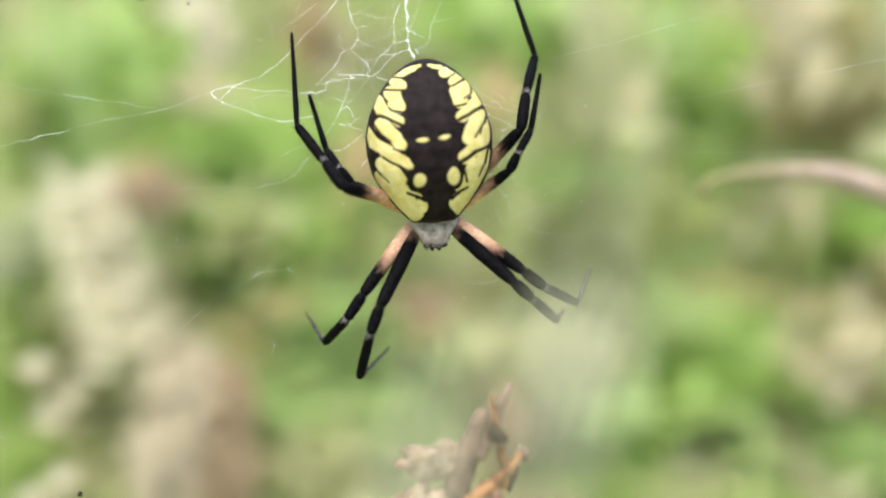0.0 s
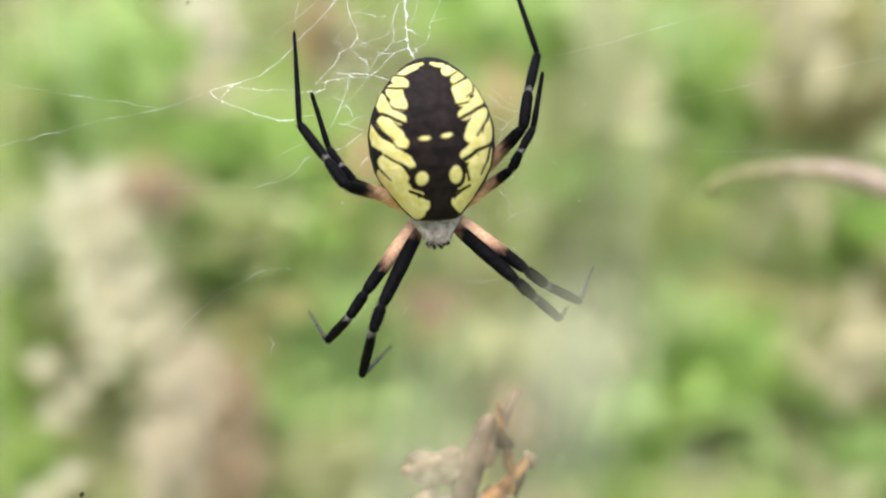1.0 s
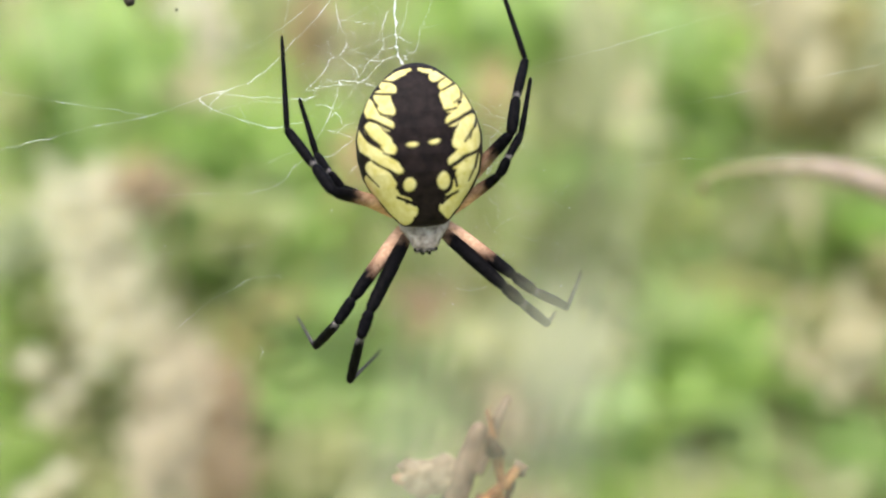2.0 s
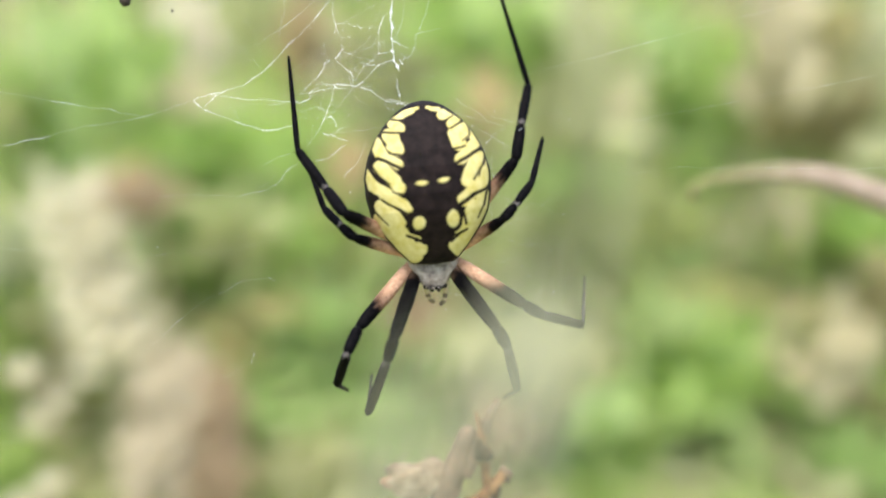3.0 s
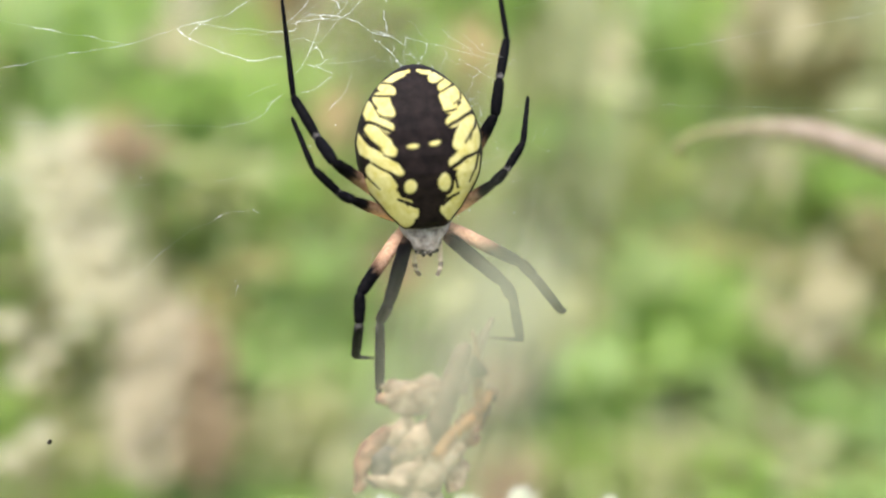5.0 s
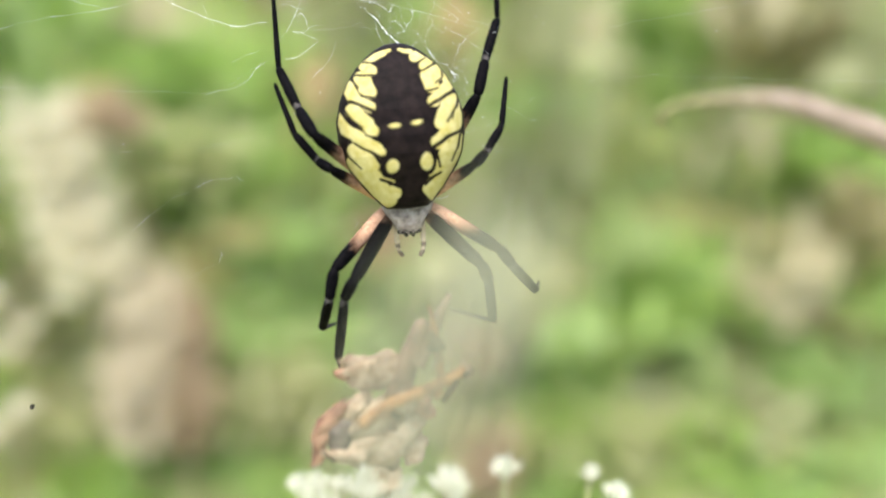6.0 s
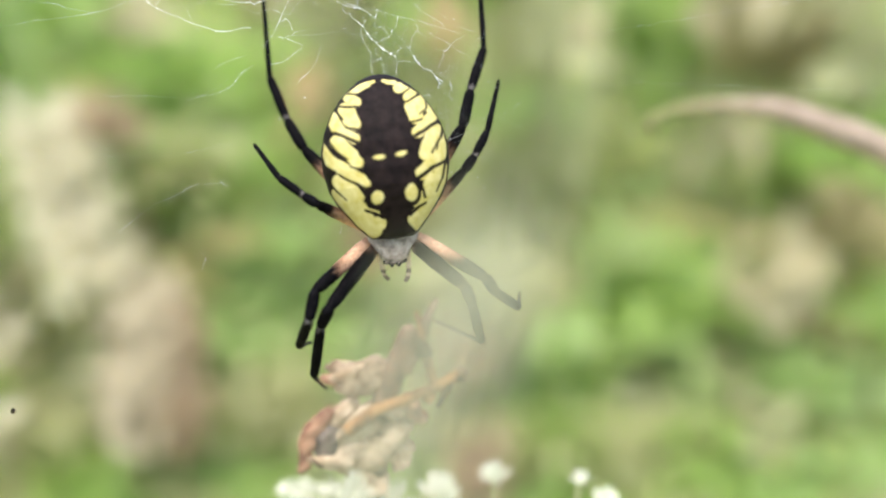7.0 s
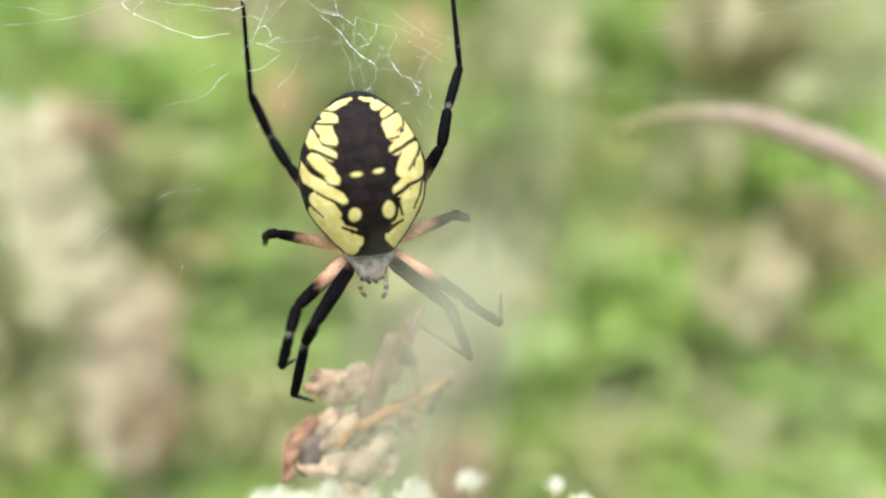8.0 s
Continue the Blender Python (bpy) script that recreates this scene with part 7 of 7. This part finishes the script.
    move_leg(4, -1,
             (0.0, (-2.6, 4.6, -8.4), (-11.0, -7.0, -6.2), (-13.4, -4.3, -2.7), (-17.1, -1.7, 2.6), (-17.6, 2.0, 15.7)),
             (2.2, (-2.6, 4.6, -8.4), (-11.0, -7.0, -6.2), (-13.4, -4.3, -2.7), (-17.1, -1.7, 2.6), (-17.6, 2.0, 15.7)),
             (3.3, (-2.6, 4.6, -8.4), (-10.6, -6.3, -3.1), (-12.8, -3.3, 0.1), (-16.4, -1.6, 5.9), (-17.3, 1.7, 19.1)),
             (3.7, (-2.6, 4.6, -8.4), (-10.6, -6.3, -3.1), (-12.8, -3.3, 0.1), (-16.4, -1.6, 5.9), (-17.3, 1.7, 19.1)),
             (4.0, (-2.6, 4.6, -8.4), (-10.1, -7.2, -4.7), (-12.5, -4.7, -1.1), (-15.8, -3.1, 4.9), (-17.0, 0.6, 17.9)),
             (4.5, (-2.6, 4.6, -8.4), (-10.5, -6.2, -2.9), (-12.7, -3.5, 0.6), (-16.0, -0.7, 6.2), (-16.8, 2.4, 19.4)),
             (5.0, (-2.6, 4.6, -8.4), (-10.8, -5.5, -2.0), (-12.9, -2.5, 1.4), (-15.9, -0.4, 7.4), (-16.6, 0.9, 20.9)),
             (6.5, (-2.6, 4.6, -8.4), (-11.0, -4.2, -0.6), (-12.9, -1.7, 3.3), (-15.0, 1.5, 9.2), (-14.8, 4.1, 22.5)),
             (7.0, (-2.6, 4.6, -8.4), (-11.3, 8.0, 2.7), (-13.4, 9.5, 7.0), (-15.4, 11.0, 13.5), (-15.3, 11.4, 27.1)),
             (7.5, (-2.6, 4.6, -8.4), (-9.7, -3.5, 1.3), (-11.8, -0.9, 5.1), (-13.6, -1.1, 11.8), (-13.9, 2.0, 25.1)),
             (8.0, (-2.6, 4.6, -8.4), (-10.4, 9.9, 2.7), (-12.5, 11.6, 6.8), (-14.7, 10.1, 13.3), (-14.1, 6.4, 26.4)))
    move_leg(3, -1,
             (0.0, (-2.9, 4.2, -9.6), (-10.4, -2.8, -5.5), (-11.7, -3.1, -3.6), (-13.7, 0.1, -0.6), (-15.7, 1.5, 7.1)),
             (2.2, (-2.9, 4.2, -9.6), (-10.4, -2.8, -5.5), (-11.7, -3.1, -3.6), (-13.7, 0.1, -0.6), (-15.7, 1.5, 7.1)),
             (3.3, (-2.9, 4.2, -9.6), (-9.7, -4.2, -7.6), (-11.3, -3.2, -6.2), (-13.9, -0.1, -3.6), (-16.2, 4.3, 2.7)),
             (3.7, (-2.9, 4.2, -9.6), (-9.7, -4.2, -7.6), (-11.3, -3.2, -6.2), (-13.9, -0.1, -3.6), (-16.2, 4.3, 2.7)),
             (4.0, (-2.9, 4.2, -9.6), (-9.5, -4.5, -8.0), (-11.0, -3.2, -6.7), (-14.1, -0.6, -4.1), (-16.4, 3.8, 2.2)),
             (4.5, (-2.9, 4.2, -9.6), (-8.9, -4.8, -7.6), (-10.5, -3.4, -6.6), (-13.9, -2.9, -3.2), (-16.0, 1.2, 3.4)),
             (5.0, (-2.9, 4.2, -9.6), (-8.9, -4.6, -6.9), (-10.5, -3.1, -6.0), (-13.7, -3.8, -2.4), (-16.2, -0.9, 4.6)),
             (6.5, (-2.9, 4.2, -9.6), (-9.5, -3.1, -4.7), (-11.1, -2.0, -3.3), (-13.6, -0.7, 0.5), (-15.8, 2.3, 7.6)),
             (7.0, (-2.9, 4.2, -9.6), (-9.3, -3.9, -5.8), (-10.9, -2.4, -4.6), (-14.1, -0.3, -1.8), (-17.6, 4.7, 3.4)),
             (7.3, (-2.9, 4.2, -9.6), (-12.8, -0.1, -7.7), (-14.8, 1.2, -7.8), (-17.6, 5.2, -8.3), (-23.9, 10.1, -8.5)),
             (7.5, (-2.9, 4.2, -9.6), (-12.8, -0.1, -7.7), (-14.5, 1.5, -8.0), (-16.8, 5.7, -8.2), (-20.0, 13.1, -8.5)),
             (8.0, (-2.9, 4.2, -9.6), (-11.9, -1.6, -7.1), (-12.9, 0.6, -7.0), (-13.9, 5.3, -7.2), (-15.0, 13.2, -8.1)))
    move_leg(2, -1,
             (0.0, (-2.8, 3.4, -10.8), (-9.8, -3.0, -20.0), (-11.9, -3.4, -22.9), (-15.8, 2.4, -26.4), (-19.6, 12.6, -22.7)),
             (2.2, (-2.8, 3.4, -10.8), (-9.8, -3.0, -20.0), (-11.9, -3.4, -22.9), (-15.8, 2.4, -26.4), (-19.6, 12.6, -22.7)),
             (3.3, (-2.8, 3.4, -10.8), (-10.3, -4.7, -18.1), (-11.4, -6.9, -20.7), (-13.0, -1.2, -25.7), (-11.1, 9.3, -30.1)),
             (3.7, (-2.8, 3.4, -10.8), (-10.3, -4.7, -18.1), (-11.4, -6.9, -20.7), (-13.0, -1.2, -25.7), (-11.1, 9.3, -30.1)),
             (4.0, (-2.8, 3.4, -10.8), (-9.0, -3.3, -20.4), (-9.5, -5.1, -23.4), (-10.7, -0.6, -29.7), (-8.6, 9.8, -34.2)),
             (4.5, (-2.8, 3.4, -10.8), (-8.5, -4.5, -19.7), (-8.9, -5.0, -23.3), (-10.1, 0.7, -28.4), (-8.2, 11.8, -30.7)),
             (5.0, (-2.8, 3.4, -10.8), (-8.9, -5.0, -18.9), (-9.2, -5.3, -22.5), (-10.5, 0.7, -27.4), (-8.6, 11.9, -29.1)),
             (6.5, (-2.8, 3.4, -10.8), (-10.5, -4.7, -17.9), (-11.6, -4.2, -21.2), (-13.7, 2.1, -25.3), (-12.9, 13.6, -25.1)),
             (7.0, (-2.8, 3.4, -10.8), (-10.3, -5.7, -16.8), (-11.3, -6.0, -20.2), (-13.6, 0.3, -24.1), (-13.0, 11.8, -24.7)),
             (7.5, (-2.8, 3.4, -10.8), (-9.8, -5.7, -17.3), (-10.9, -4.8, -20.6), (-13.2, 1.6, -24.6), (-12.3, 13.0, -24.8)),
             (8.0, (-2.8, 3.4, -10.8), (-9.6, -6.3, -16.6), (-10.6, -8.2, -19.5), (-12.6, -2.4, -24.3), (-11.8, 9.1, -24.6)))
    move_leg(1, -1,
             (0.0, (-2.2, 3.0, -11.6), (-7.6, -4.3, -21.7), (-8.9, -4.7, -24.8), (-11.3, 2.0, -31.3), (-7.7, 13.1, -28.6)),
             (2.2, (-2.2, 3.0, -11.6), (-7.6, -4.3, -21.7), (-8.9, -4.7, -24.8), (-11.3, 2.0, -31.3), (-7.7, 13.1, -28.6)),
             (3.3, (-2.2, 3.0, -11.6), (-4.8, -7.9, -19.3), (-5.7, -5.5, -21.6), (-9.4, -1.0, -29.2), (-10.6, 10.1, -24.8)),
             (3.7, (-2.2, 3.0, -11.6), (-4.8, -7.9, -19.3), (-5.7, -5.5, -21.6), (-9.4, -1.0, -29.2), (-10.6, 10.1, -24.8)),
             (4.0, (-2.2, 3.0, -11.6), (-2.7, -8.1, -19.5), (-3.3, -6.4, -22.4), (-5.3, -2.6, -30.9), (-7.0, 8.6, -34.7)),
             (4.5, (-2.2, 3.0, -11.6), (-4.3, -6.6, -21.0), (-5.6, -4.8, -23.6), (-6.8, -1.9, -32.6), (-7.9, 9.4, -36.5)),
             (5.0, (-2.2, 3.0, -11.6), (-5.3, -6.9, -20.4), (-6.6, -4.6, -22.5), (-7.5, -2.1, -31.7), (-8.6, 9.3, -35.0)),
             (6.5, (-2.2, 3.0, -11.6), (-8.6, -6.1, -19.4), (-10.1, -3.9, -21.5), (-12.4, 1.5, -29.1), (-12.5, 12.4, -34.1)),
             (7.0, (-2.2, 3.0, -11.6), (-8.7, -6.3, -19.1), (-10.1, -4.2, -21.3), (-12.2, 1.9, -28.5), (-11.6, 13.3, -31.9)),
             (7.5, (-2.2, 3.0, -11.6), (-8.1, -6.3, -19.6), (-9.4, -4.2, -21.9), (-11.7, 2.0, -28.8), (-10.4, 13.6, -31.7)),
             (8.0, (-2.2, 3.0, -11.6), (-7.7, -7.0, -19.0), (-9.1, -4.9, -21.2), (-11.7, 0.7, -28.5), (-10.0, 12.3, -31.3)))
    move_leg(1, 1,
             (0.0, (2.2, 3.0, -11.6), (9.9, -4.8, -19.6), (12.0, -3.0, -21.7), (16.1, 4.7, -25.5), (18.7, 16.4, -24.9)),
             (2.2, (2.2, 3.0, -11.6), (9.9, -4.8, -19.6), (12.0, -3.0, -21.7), (16.1, 4.7, -25.5), (18.7, 16.4, -24.9)),
             (3.3, (2.2, 3.0, -11.6), (6.3, -7.1, -19.7), (7.2, -5.3, -22.4), (7.6, 1.0, -29.7), (5.0, 12.0, -33.6)),
             (3.7, (2.2, 3.0, -11.6), (6.3, -7.1, -19.7), (7.2, -5.3, -22.4), (7.6, 1.0, -29.7), (5.0, 12.0, -33.6)),
             (4.0, (2.2, 3.0, -11.6), (7.6, -5.9, -20.4), (8.9, -4.2, -23.1), (9.2, 1.8, -30.5), (5.8, 13.0, -33.0)),
             (4.5, (2.2, 3.0, -11.6), (8.9, -6.4, -18.8), (10.0, -4.3, -21.2), (10.9, 2.6, -27.9), (7.1, 13.8, -29.6)),
             (5.0, (2.2, 3.0, -11.6), (9.5, -5.9, -18.9), (10.6, -3.6, -21.1), (11.8, 3.7, -27.2), (8.0, 15.1, -27.6)),
             (6.5, (2.2, 3.0, -11.6), (8.2, -6.6, -19.2), (9.0, -4.1, -21.4), (9.5, 3.5, -27.2), (3.4, 13.6, -25.2)),
             (7.0, (2.2, 3.0, -11.6), (8.4, -7.3, -17.9), (9.2, -4.9, -20.1), (10.6, 2.5, -26.1), (4.5, 12.3, -23.2)),
             (7.5, (2.2, 3.0, -11.6), (9.1, -6.7, -18.2), (10.0, -4.2, -20.4), (11.9, 3.2, -26.2), (5.7, 12.9, -22.6)),
             (8.0, (2.2, 3.0, -11.6), (9.1, -6.7, -18.2), (10.1, -4.4, -20.4), (12.1, 2.9, -26.3), (6.0, 12.2, -21.8)))
    move_leg(2, 1,
             (0.0, (2.8, 3.4, -10.8), (11.3, -3.4, -18.3), (13.8, -1.8, -20.4), (18.8, 3.4, -23.2), (22.5, 13.4, -18.9)),
             (2.2, (2.8, 3.4, -10.8), (11.3, -3.4, -18.3), (13.8, -1.8, -20.4), (18.8, 3.4, -23.2), (22.5, 13.4, -18.9)),
             (3.3, (2.8, 3.4, -10.8), (11.3, -4.8, -16.8), (13.5, -2.3, -18.1), (19.7, 2.2, -19.9), (21.3, 11.1, -12.9)),
             (3.7, (2.8, 3.4, -10.8), (11.3, -4.8, -16.8), (13.5, -2.3, -18.1), (19.7, 2.2, -19.9), (21.3, 11.1, -12.9)),
             (4.0, (2.8, 3.4, -10.8), (12.3, -3.7, -16.6), (14.6, -1.4, -18.2), (20.6, 3.2, -20.1), (21.5, 12.7, -13.8)),
             (4.3, (2.8, 3.4, -10.8), (13.7, 1.3, -17.9), (16.8, 2.4, -19.4), (21.9, 8.0, -21.2), (21.7, 17.2, -14.2)),
             (4.5, (2.8, 3.4, -10.8), (12.4, -3.6, -16.5), (14.7, -5.8, -18.2), (20.5, -1.5, -21.0), (26.6, 8.3, -21.1)),
             (5.0, (2.8, 3.4, -10.8), (11.9, -4.3, -16.5), (13.6, -1.8, -18.3), (17.6, 2.3, -23.7), (19.7, 13.6, -24.3)),
             (6.5, (2.8, 3.4, -10.8), (11.0, -4.2, -17.8), (12.5, -2.0, -20.2), (15.8, 4.3, -23.5), (17.7, 15.6, -22.5)),
             (7.0, (2.8, 3.4, -10.8), (11.4, -4.4, -17.2), (12.6, -1.6, -19.2), (16.3, 4.6, -22.1), (17.8, 15.9, -20.7)),
             (7.5, (2.8, 3.4, -10.8), (11.7, -3.6, -17.7), (13.0, -0.7, -19.3), (17.1, 5.4, -22.0), (18.1, 16.4, -19.0)),
             (8.0, (2.8, 3.4, -10.8), (11.5, -3.7, -17.6), (12.9, -0.8, -19.2), (17.0, 5.1, -22.2), (18.7, 16.0, -18.7)))
    move_leg(3, 1,
             (0.0, (2.9, 4.2, -9.6), (10.2, -2.7, -5.1), (11.3, -3.3, -3.1), (13.5, -0.8, 0.3), (15.4, 1.1, 7.9)),
             (2.2, (2.9, 4.2, -9.6), (10.2, -2.7, -5.1), (11.3, -3.3, -3.1), (13.5, -0.8, 0.3), (15.4, 1.1, 7.9)),
             (3.3, (2.9, 4.2, -9.6), (9.0, -4.4, -6.4), (10.8, -3.5, -5.0), (13.6, -1.0, -2.1), (16.1, 4.2, 3.4)),
             (3.7, (2.9, 4.2, -9.6), (9.0, -4.4, -6.4), (10.8, -3.5, -5.0), (13.6, -1.0, -2.1), (16.1, 4.2, 3.4)),
             (4.0, (2.9, 4.2, -9.6), (9.4, -4.2, -6.6), (11.3, -4.2, -5.2), (13.9, -1.0, -2.7), (15.8, 4.4, 2.9)),
             (4.5, (2.9, 4.2, -9.6), (9.2, -4.2, -6.4), (11.0, -3.6, -4.9), (13.6, -1.6, -1.4), (15.4, 3.5, 4.5)),
             (5.0, (2.9, 4.2, -9.6), (9.1, -4.2, -6.1), (10.9, -3.6, -4.6), (13.6, -1.8, -1.0), (15.2, 2.5, 5.5)),
             (6.5, (2.9, 4.2, -9.6), (8.9, -4.5, -6.5), (10.5, -3.4, -5.0), (12.9, -0.9, -1.7), (14.5, 2.7, 5.3)),
             (7.0, (2.9, 4.2, -9.6), (10.2, -0.7, -3.0), (11.7, -0.1, -1.3), (14.0, 2.4, 2.2), (16.5, 5.1, 9.3)),
             (7.3, (2.9, 4.2, -9.6), (12.9, 1.9, -5.5), (14.7, 3.3, -4.9), (17.1, 7.4, -4.5), (22.1, 13.5, -3.0)),
             (7.5, (2.9, 4.2, -9.6), (13.4, 3.0, -6.4), (15.5, 4.0, -6.3), (17.6, 8.3, -6.3), (21.1, 15.5, -6.1)),
             (8.0, (2.9, 4.2, -9.6), (11.5, -2.1, -6.8), (12.5, 0.1, -7.1), (13.6, 4.7, -7.2), (14.9, 12.6, -7.4)))
    move_leg(4, 1,
             (0.0, (2.6, 4.6, -8.4), (12.1, -2.1, 0.3), (13.1, -0.9, 5.0), (15.0, 2.7, 10.7), (11.8, 5.0, 23.8)),
             (2.2, (2.6, 4.6, -8.4), (12.1, -2.1, 0.3), (13.1, -0.9, 5.0), (15.0, 2.7, 10.7), (11.8, 5.0, 23.8)),
             (3.3, (2.6, 4.6, -8.4), (11.9, 4.6, 2.7), (13.1, 5.8, 7.4), (14.8, 8.7, 13.5), (11.5, 5.3, 26.3)),
             (3.7, (2.6, 4.6, -8.4), (11.9, 4.6, 2.7), (13.1, 5.8, 7.4), (14.8, 8.7, 13.5), (11.5, 5.3, 26.3)),
             (4.0, (2.6, 4.6, -8.4), (11.1, -3.2, 0.4), (12.2, -2.3, 5.2), (13.9, 0.4, 11.4), (12.0, 4.5, 24.2)),
             (4.5, (2.6, 4.6, -8.4), (10.8, -1.5, 1.9), (11.9, 0.1, 6.5), (13.6, 3.0, 12.6), (12.3, 8.1, 25.2)),
             (5.0, (2.6, 4.6, -8.4), (10.6, 2.3, 3.5), (11.6, 2.9, 8.3), (13.3, 5.9, 14.4), (12.5, 7.8, 27.8)),
             (6.5, (2.6, 4.6, -8.4), (10.8, 2.3, 3.4), (12.4, 3.9, 7.8), (15.2, 6.1, 13.9), (16.8, 6.8, 27.3)),
             (7.0, (2.6, 4.6, -8.4), (10.9, 3.8, 3.4), (12.4, 4.3, 8.2), (15.0, 6.7, 14.2), (15.5, 7.1, 27.8)),
             (7.5, (2.6, 4.6, -8.4), (11.2, 4.5, 3.2), (12.5, 5.5, 8.0), (14.8, 7.4, 14.3), (14.9, 7.0, 27.9)),
             (8.0, (2.6, 4.6, -8.4), (10.7, -0.6, 2.4), (12.0, -0.3, 7.3), (14.4, 2.4, 13.2), (14.4, 2.9, 26.8)))
    def sway(things, rows, hub=(0, 0, 0)):
        """The breeze carries things by x and z millimetres of the view, and may turn them about a hub by degrees."""
        for ob in things:
            rest = ob.matrix_basis.copy()
            walk(ob, [(t, STAGE @ pose(x * MM, 0, z * MM) @ pose(*hub) @ pose(0, 0, 0, 0, sum(turn), 0) @ pose(*hub).inverted() @ STAGE.inverted() @ rest) for t, x, z, *turn in rows])

    sway(PLUMES, [(0.0, 0, 0), (5.2, 3, 0), (6.3, 11, 0), (7.0, 15, 0), (8.0, 24, 0)])
    sway(REEDS[:1], [(0.0, 0.00, 0.00), (1.0, -0.06, 0.00), (2.2, 0.00, -0.08), (3.3, -0.21, 0.25), (3.5, -0.16, 0.41), (4.0, 0.00, 0.49), (4.5, 0.49, 0.41), (5.0, 0.66, 0.45), (5.2, 0.66, 0.33), (6.3, 0.62, 0.12), (6.5, 0.62, 0.08), (7.0, 0.90, 0.12), (7.5, 1.40, 0.33), (8.0, 1.60, 0.37)])
    sway(REEDS[1:], [(0.0, 1.64, -0.92), (1.0, 1.60, -0.95), (2.2, 1.27, -0.95), (3.3, 0.00, -0.58), (3.5, -0.25, -0.37), (4.0, -0.29, -0.33), (4.5, 0.08, -0.41), (5.0, 0.16, -0.45), (5.2, 0.16, -0.53), (6.3, 0.12, -0.74), (6.5, 0.12, -0.78), (7.0, 0.25, -0.78), (7.5, 0.62, -0.70), (8.0, 0.74, -0.70)])
    sway([WEB, SCRAPS[0], SCRAPS[2]], [(0.0, 0.00, 0.00, 0.0), (0.5, -0.56, 0.02, 0.0), (1.0, -0.87, -0.05, 0.0), (1.5, -0.95, -0.35, 0.0), (2.0, -1.22, -1.36, 0.0), (2.2, -0.85, -1.97, 0.0), (3.3, -0.99, 0.15, 1.1), (3.5, -1.20, 1.08, 1.2), (4.0, -1.63, 1.64, 1.3), (4.5, -1.19, 1.49, 1.5), (5.0, -0.84, 1.62, 1.6), (5.2, -1.06, 1.78, 1.7), (6.3, -0.13, 1.86, 2.0), (6.5, -0.75, 1.48, 2.0), (7.0, -1.00, 1.70, 2.2), (7.5, -0.55, 1.75, 2.3), (8.0, -0.45, 1.80, 2.4)], (-0.003, 0.127, 0.018))
    sway([SCRAPS[1]], [(0.0, 0.70, -0.30, 0.0), (0.5, 0.24, -0.43, 0.0), (1.0, 0.03, -0.65, 0.0), (1.5, 0.07, -1.12, 0.0), (2.0, -0.07, -2.29, 0.0), (2.2, 0.35, -2.97, 0.0), (3.3, 0.61, -1.45, 1.1), (3.5, 0.45, -0.60, 1.2), (4.0, 0.15, -0.25, 1.3), (4.5, 0.71, -0.61, 1.5), (5.0, 1.06, -0.38, 1.6), (5.2, 0.83, -0.17, 1.7), (6.3, 1.71, 0.19, 2.0), (6.5, 1.07, -0.15, 2.0), (7.0, 0.80, 0.20, 2.2), (7.5, 1.25, 0.25, 2.3), (8.0, 1.35, 0.30, 2.4)], (-0.003, 0.127, 0.018))
    sway([ARCH], [(0.0, 0.00, 0.00), (0.5, 0.27, 0.37), (1.0, 0.39, 0.08), (1.5, 0.48, 0.25), (2.0, 0.33, 0.13), (2.2, -0.02, 0.11), (3.3, 0.16, 0.23), (3.5, -0.26, -0.02), (4.0, -0.11, -0.15), (4.5, -0.13, -0.19), (5.0, -0.14, -0.06), (5.2, -0.63, -0.17), (6.3, 0.20, -0.19), (6.5, -0.01, -0.42), (7.0, -0.25, -0.53), (7.5, -0.09, -0.27), (8.0, -0.37, -0.49)])
    sway(SWAYING, [(0.0, 0.00, 0.00), (0.5, 0.13, 0.18), (1.0, 0.19, 0.04), (1.5, 0.23, 0.12), (2.0, 0.16, 0.06), (2.2, -0.01, 0.05), (3.3, 0.06, 0.12), (3.5, -0.14, -0.01), (4.0, -0.06, -0.06), (4.5, -0.08, -0.09), (5.0, -0.08, -0.03), (5.2, -0.31, -0.08), (6.3, 0.12, -0.10), (6.5, 0.02, -0.20), (7.0, -0.08, -0.25), (7.5, 0.03, -0.12), (8.0, -0.08, -0.23)])


motions()
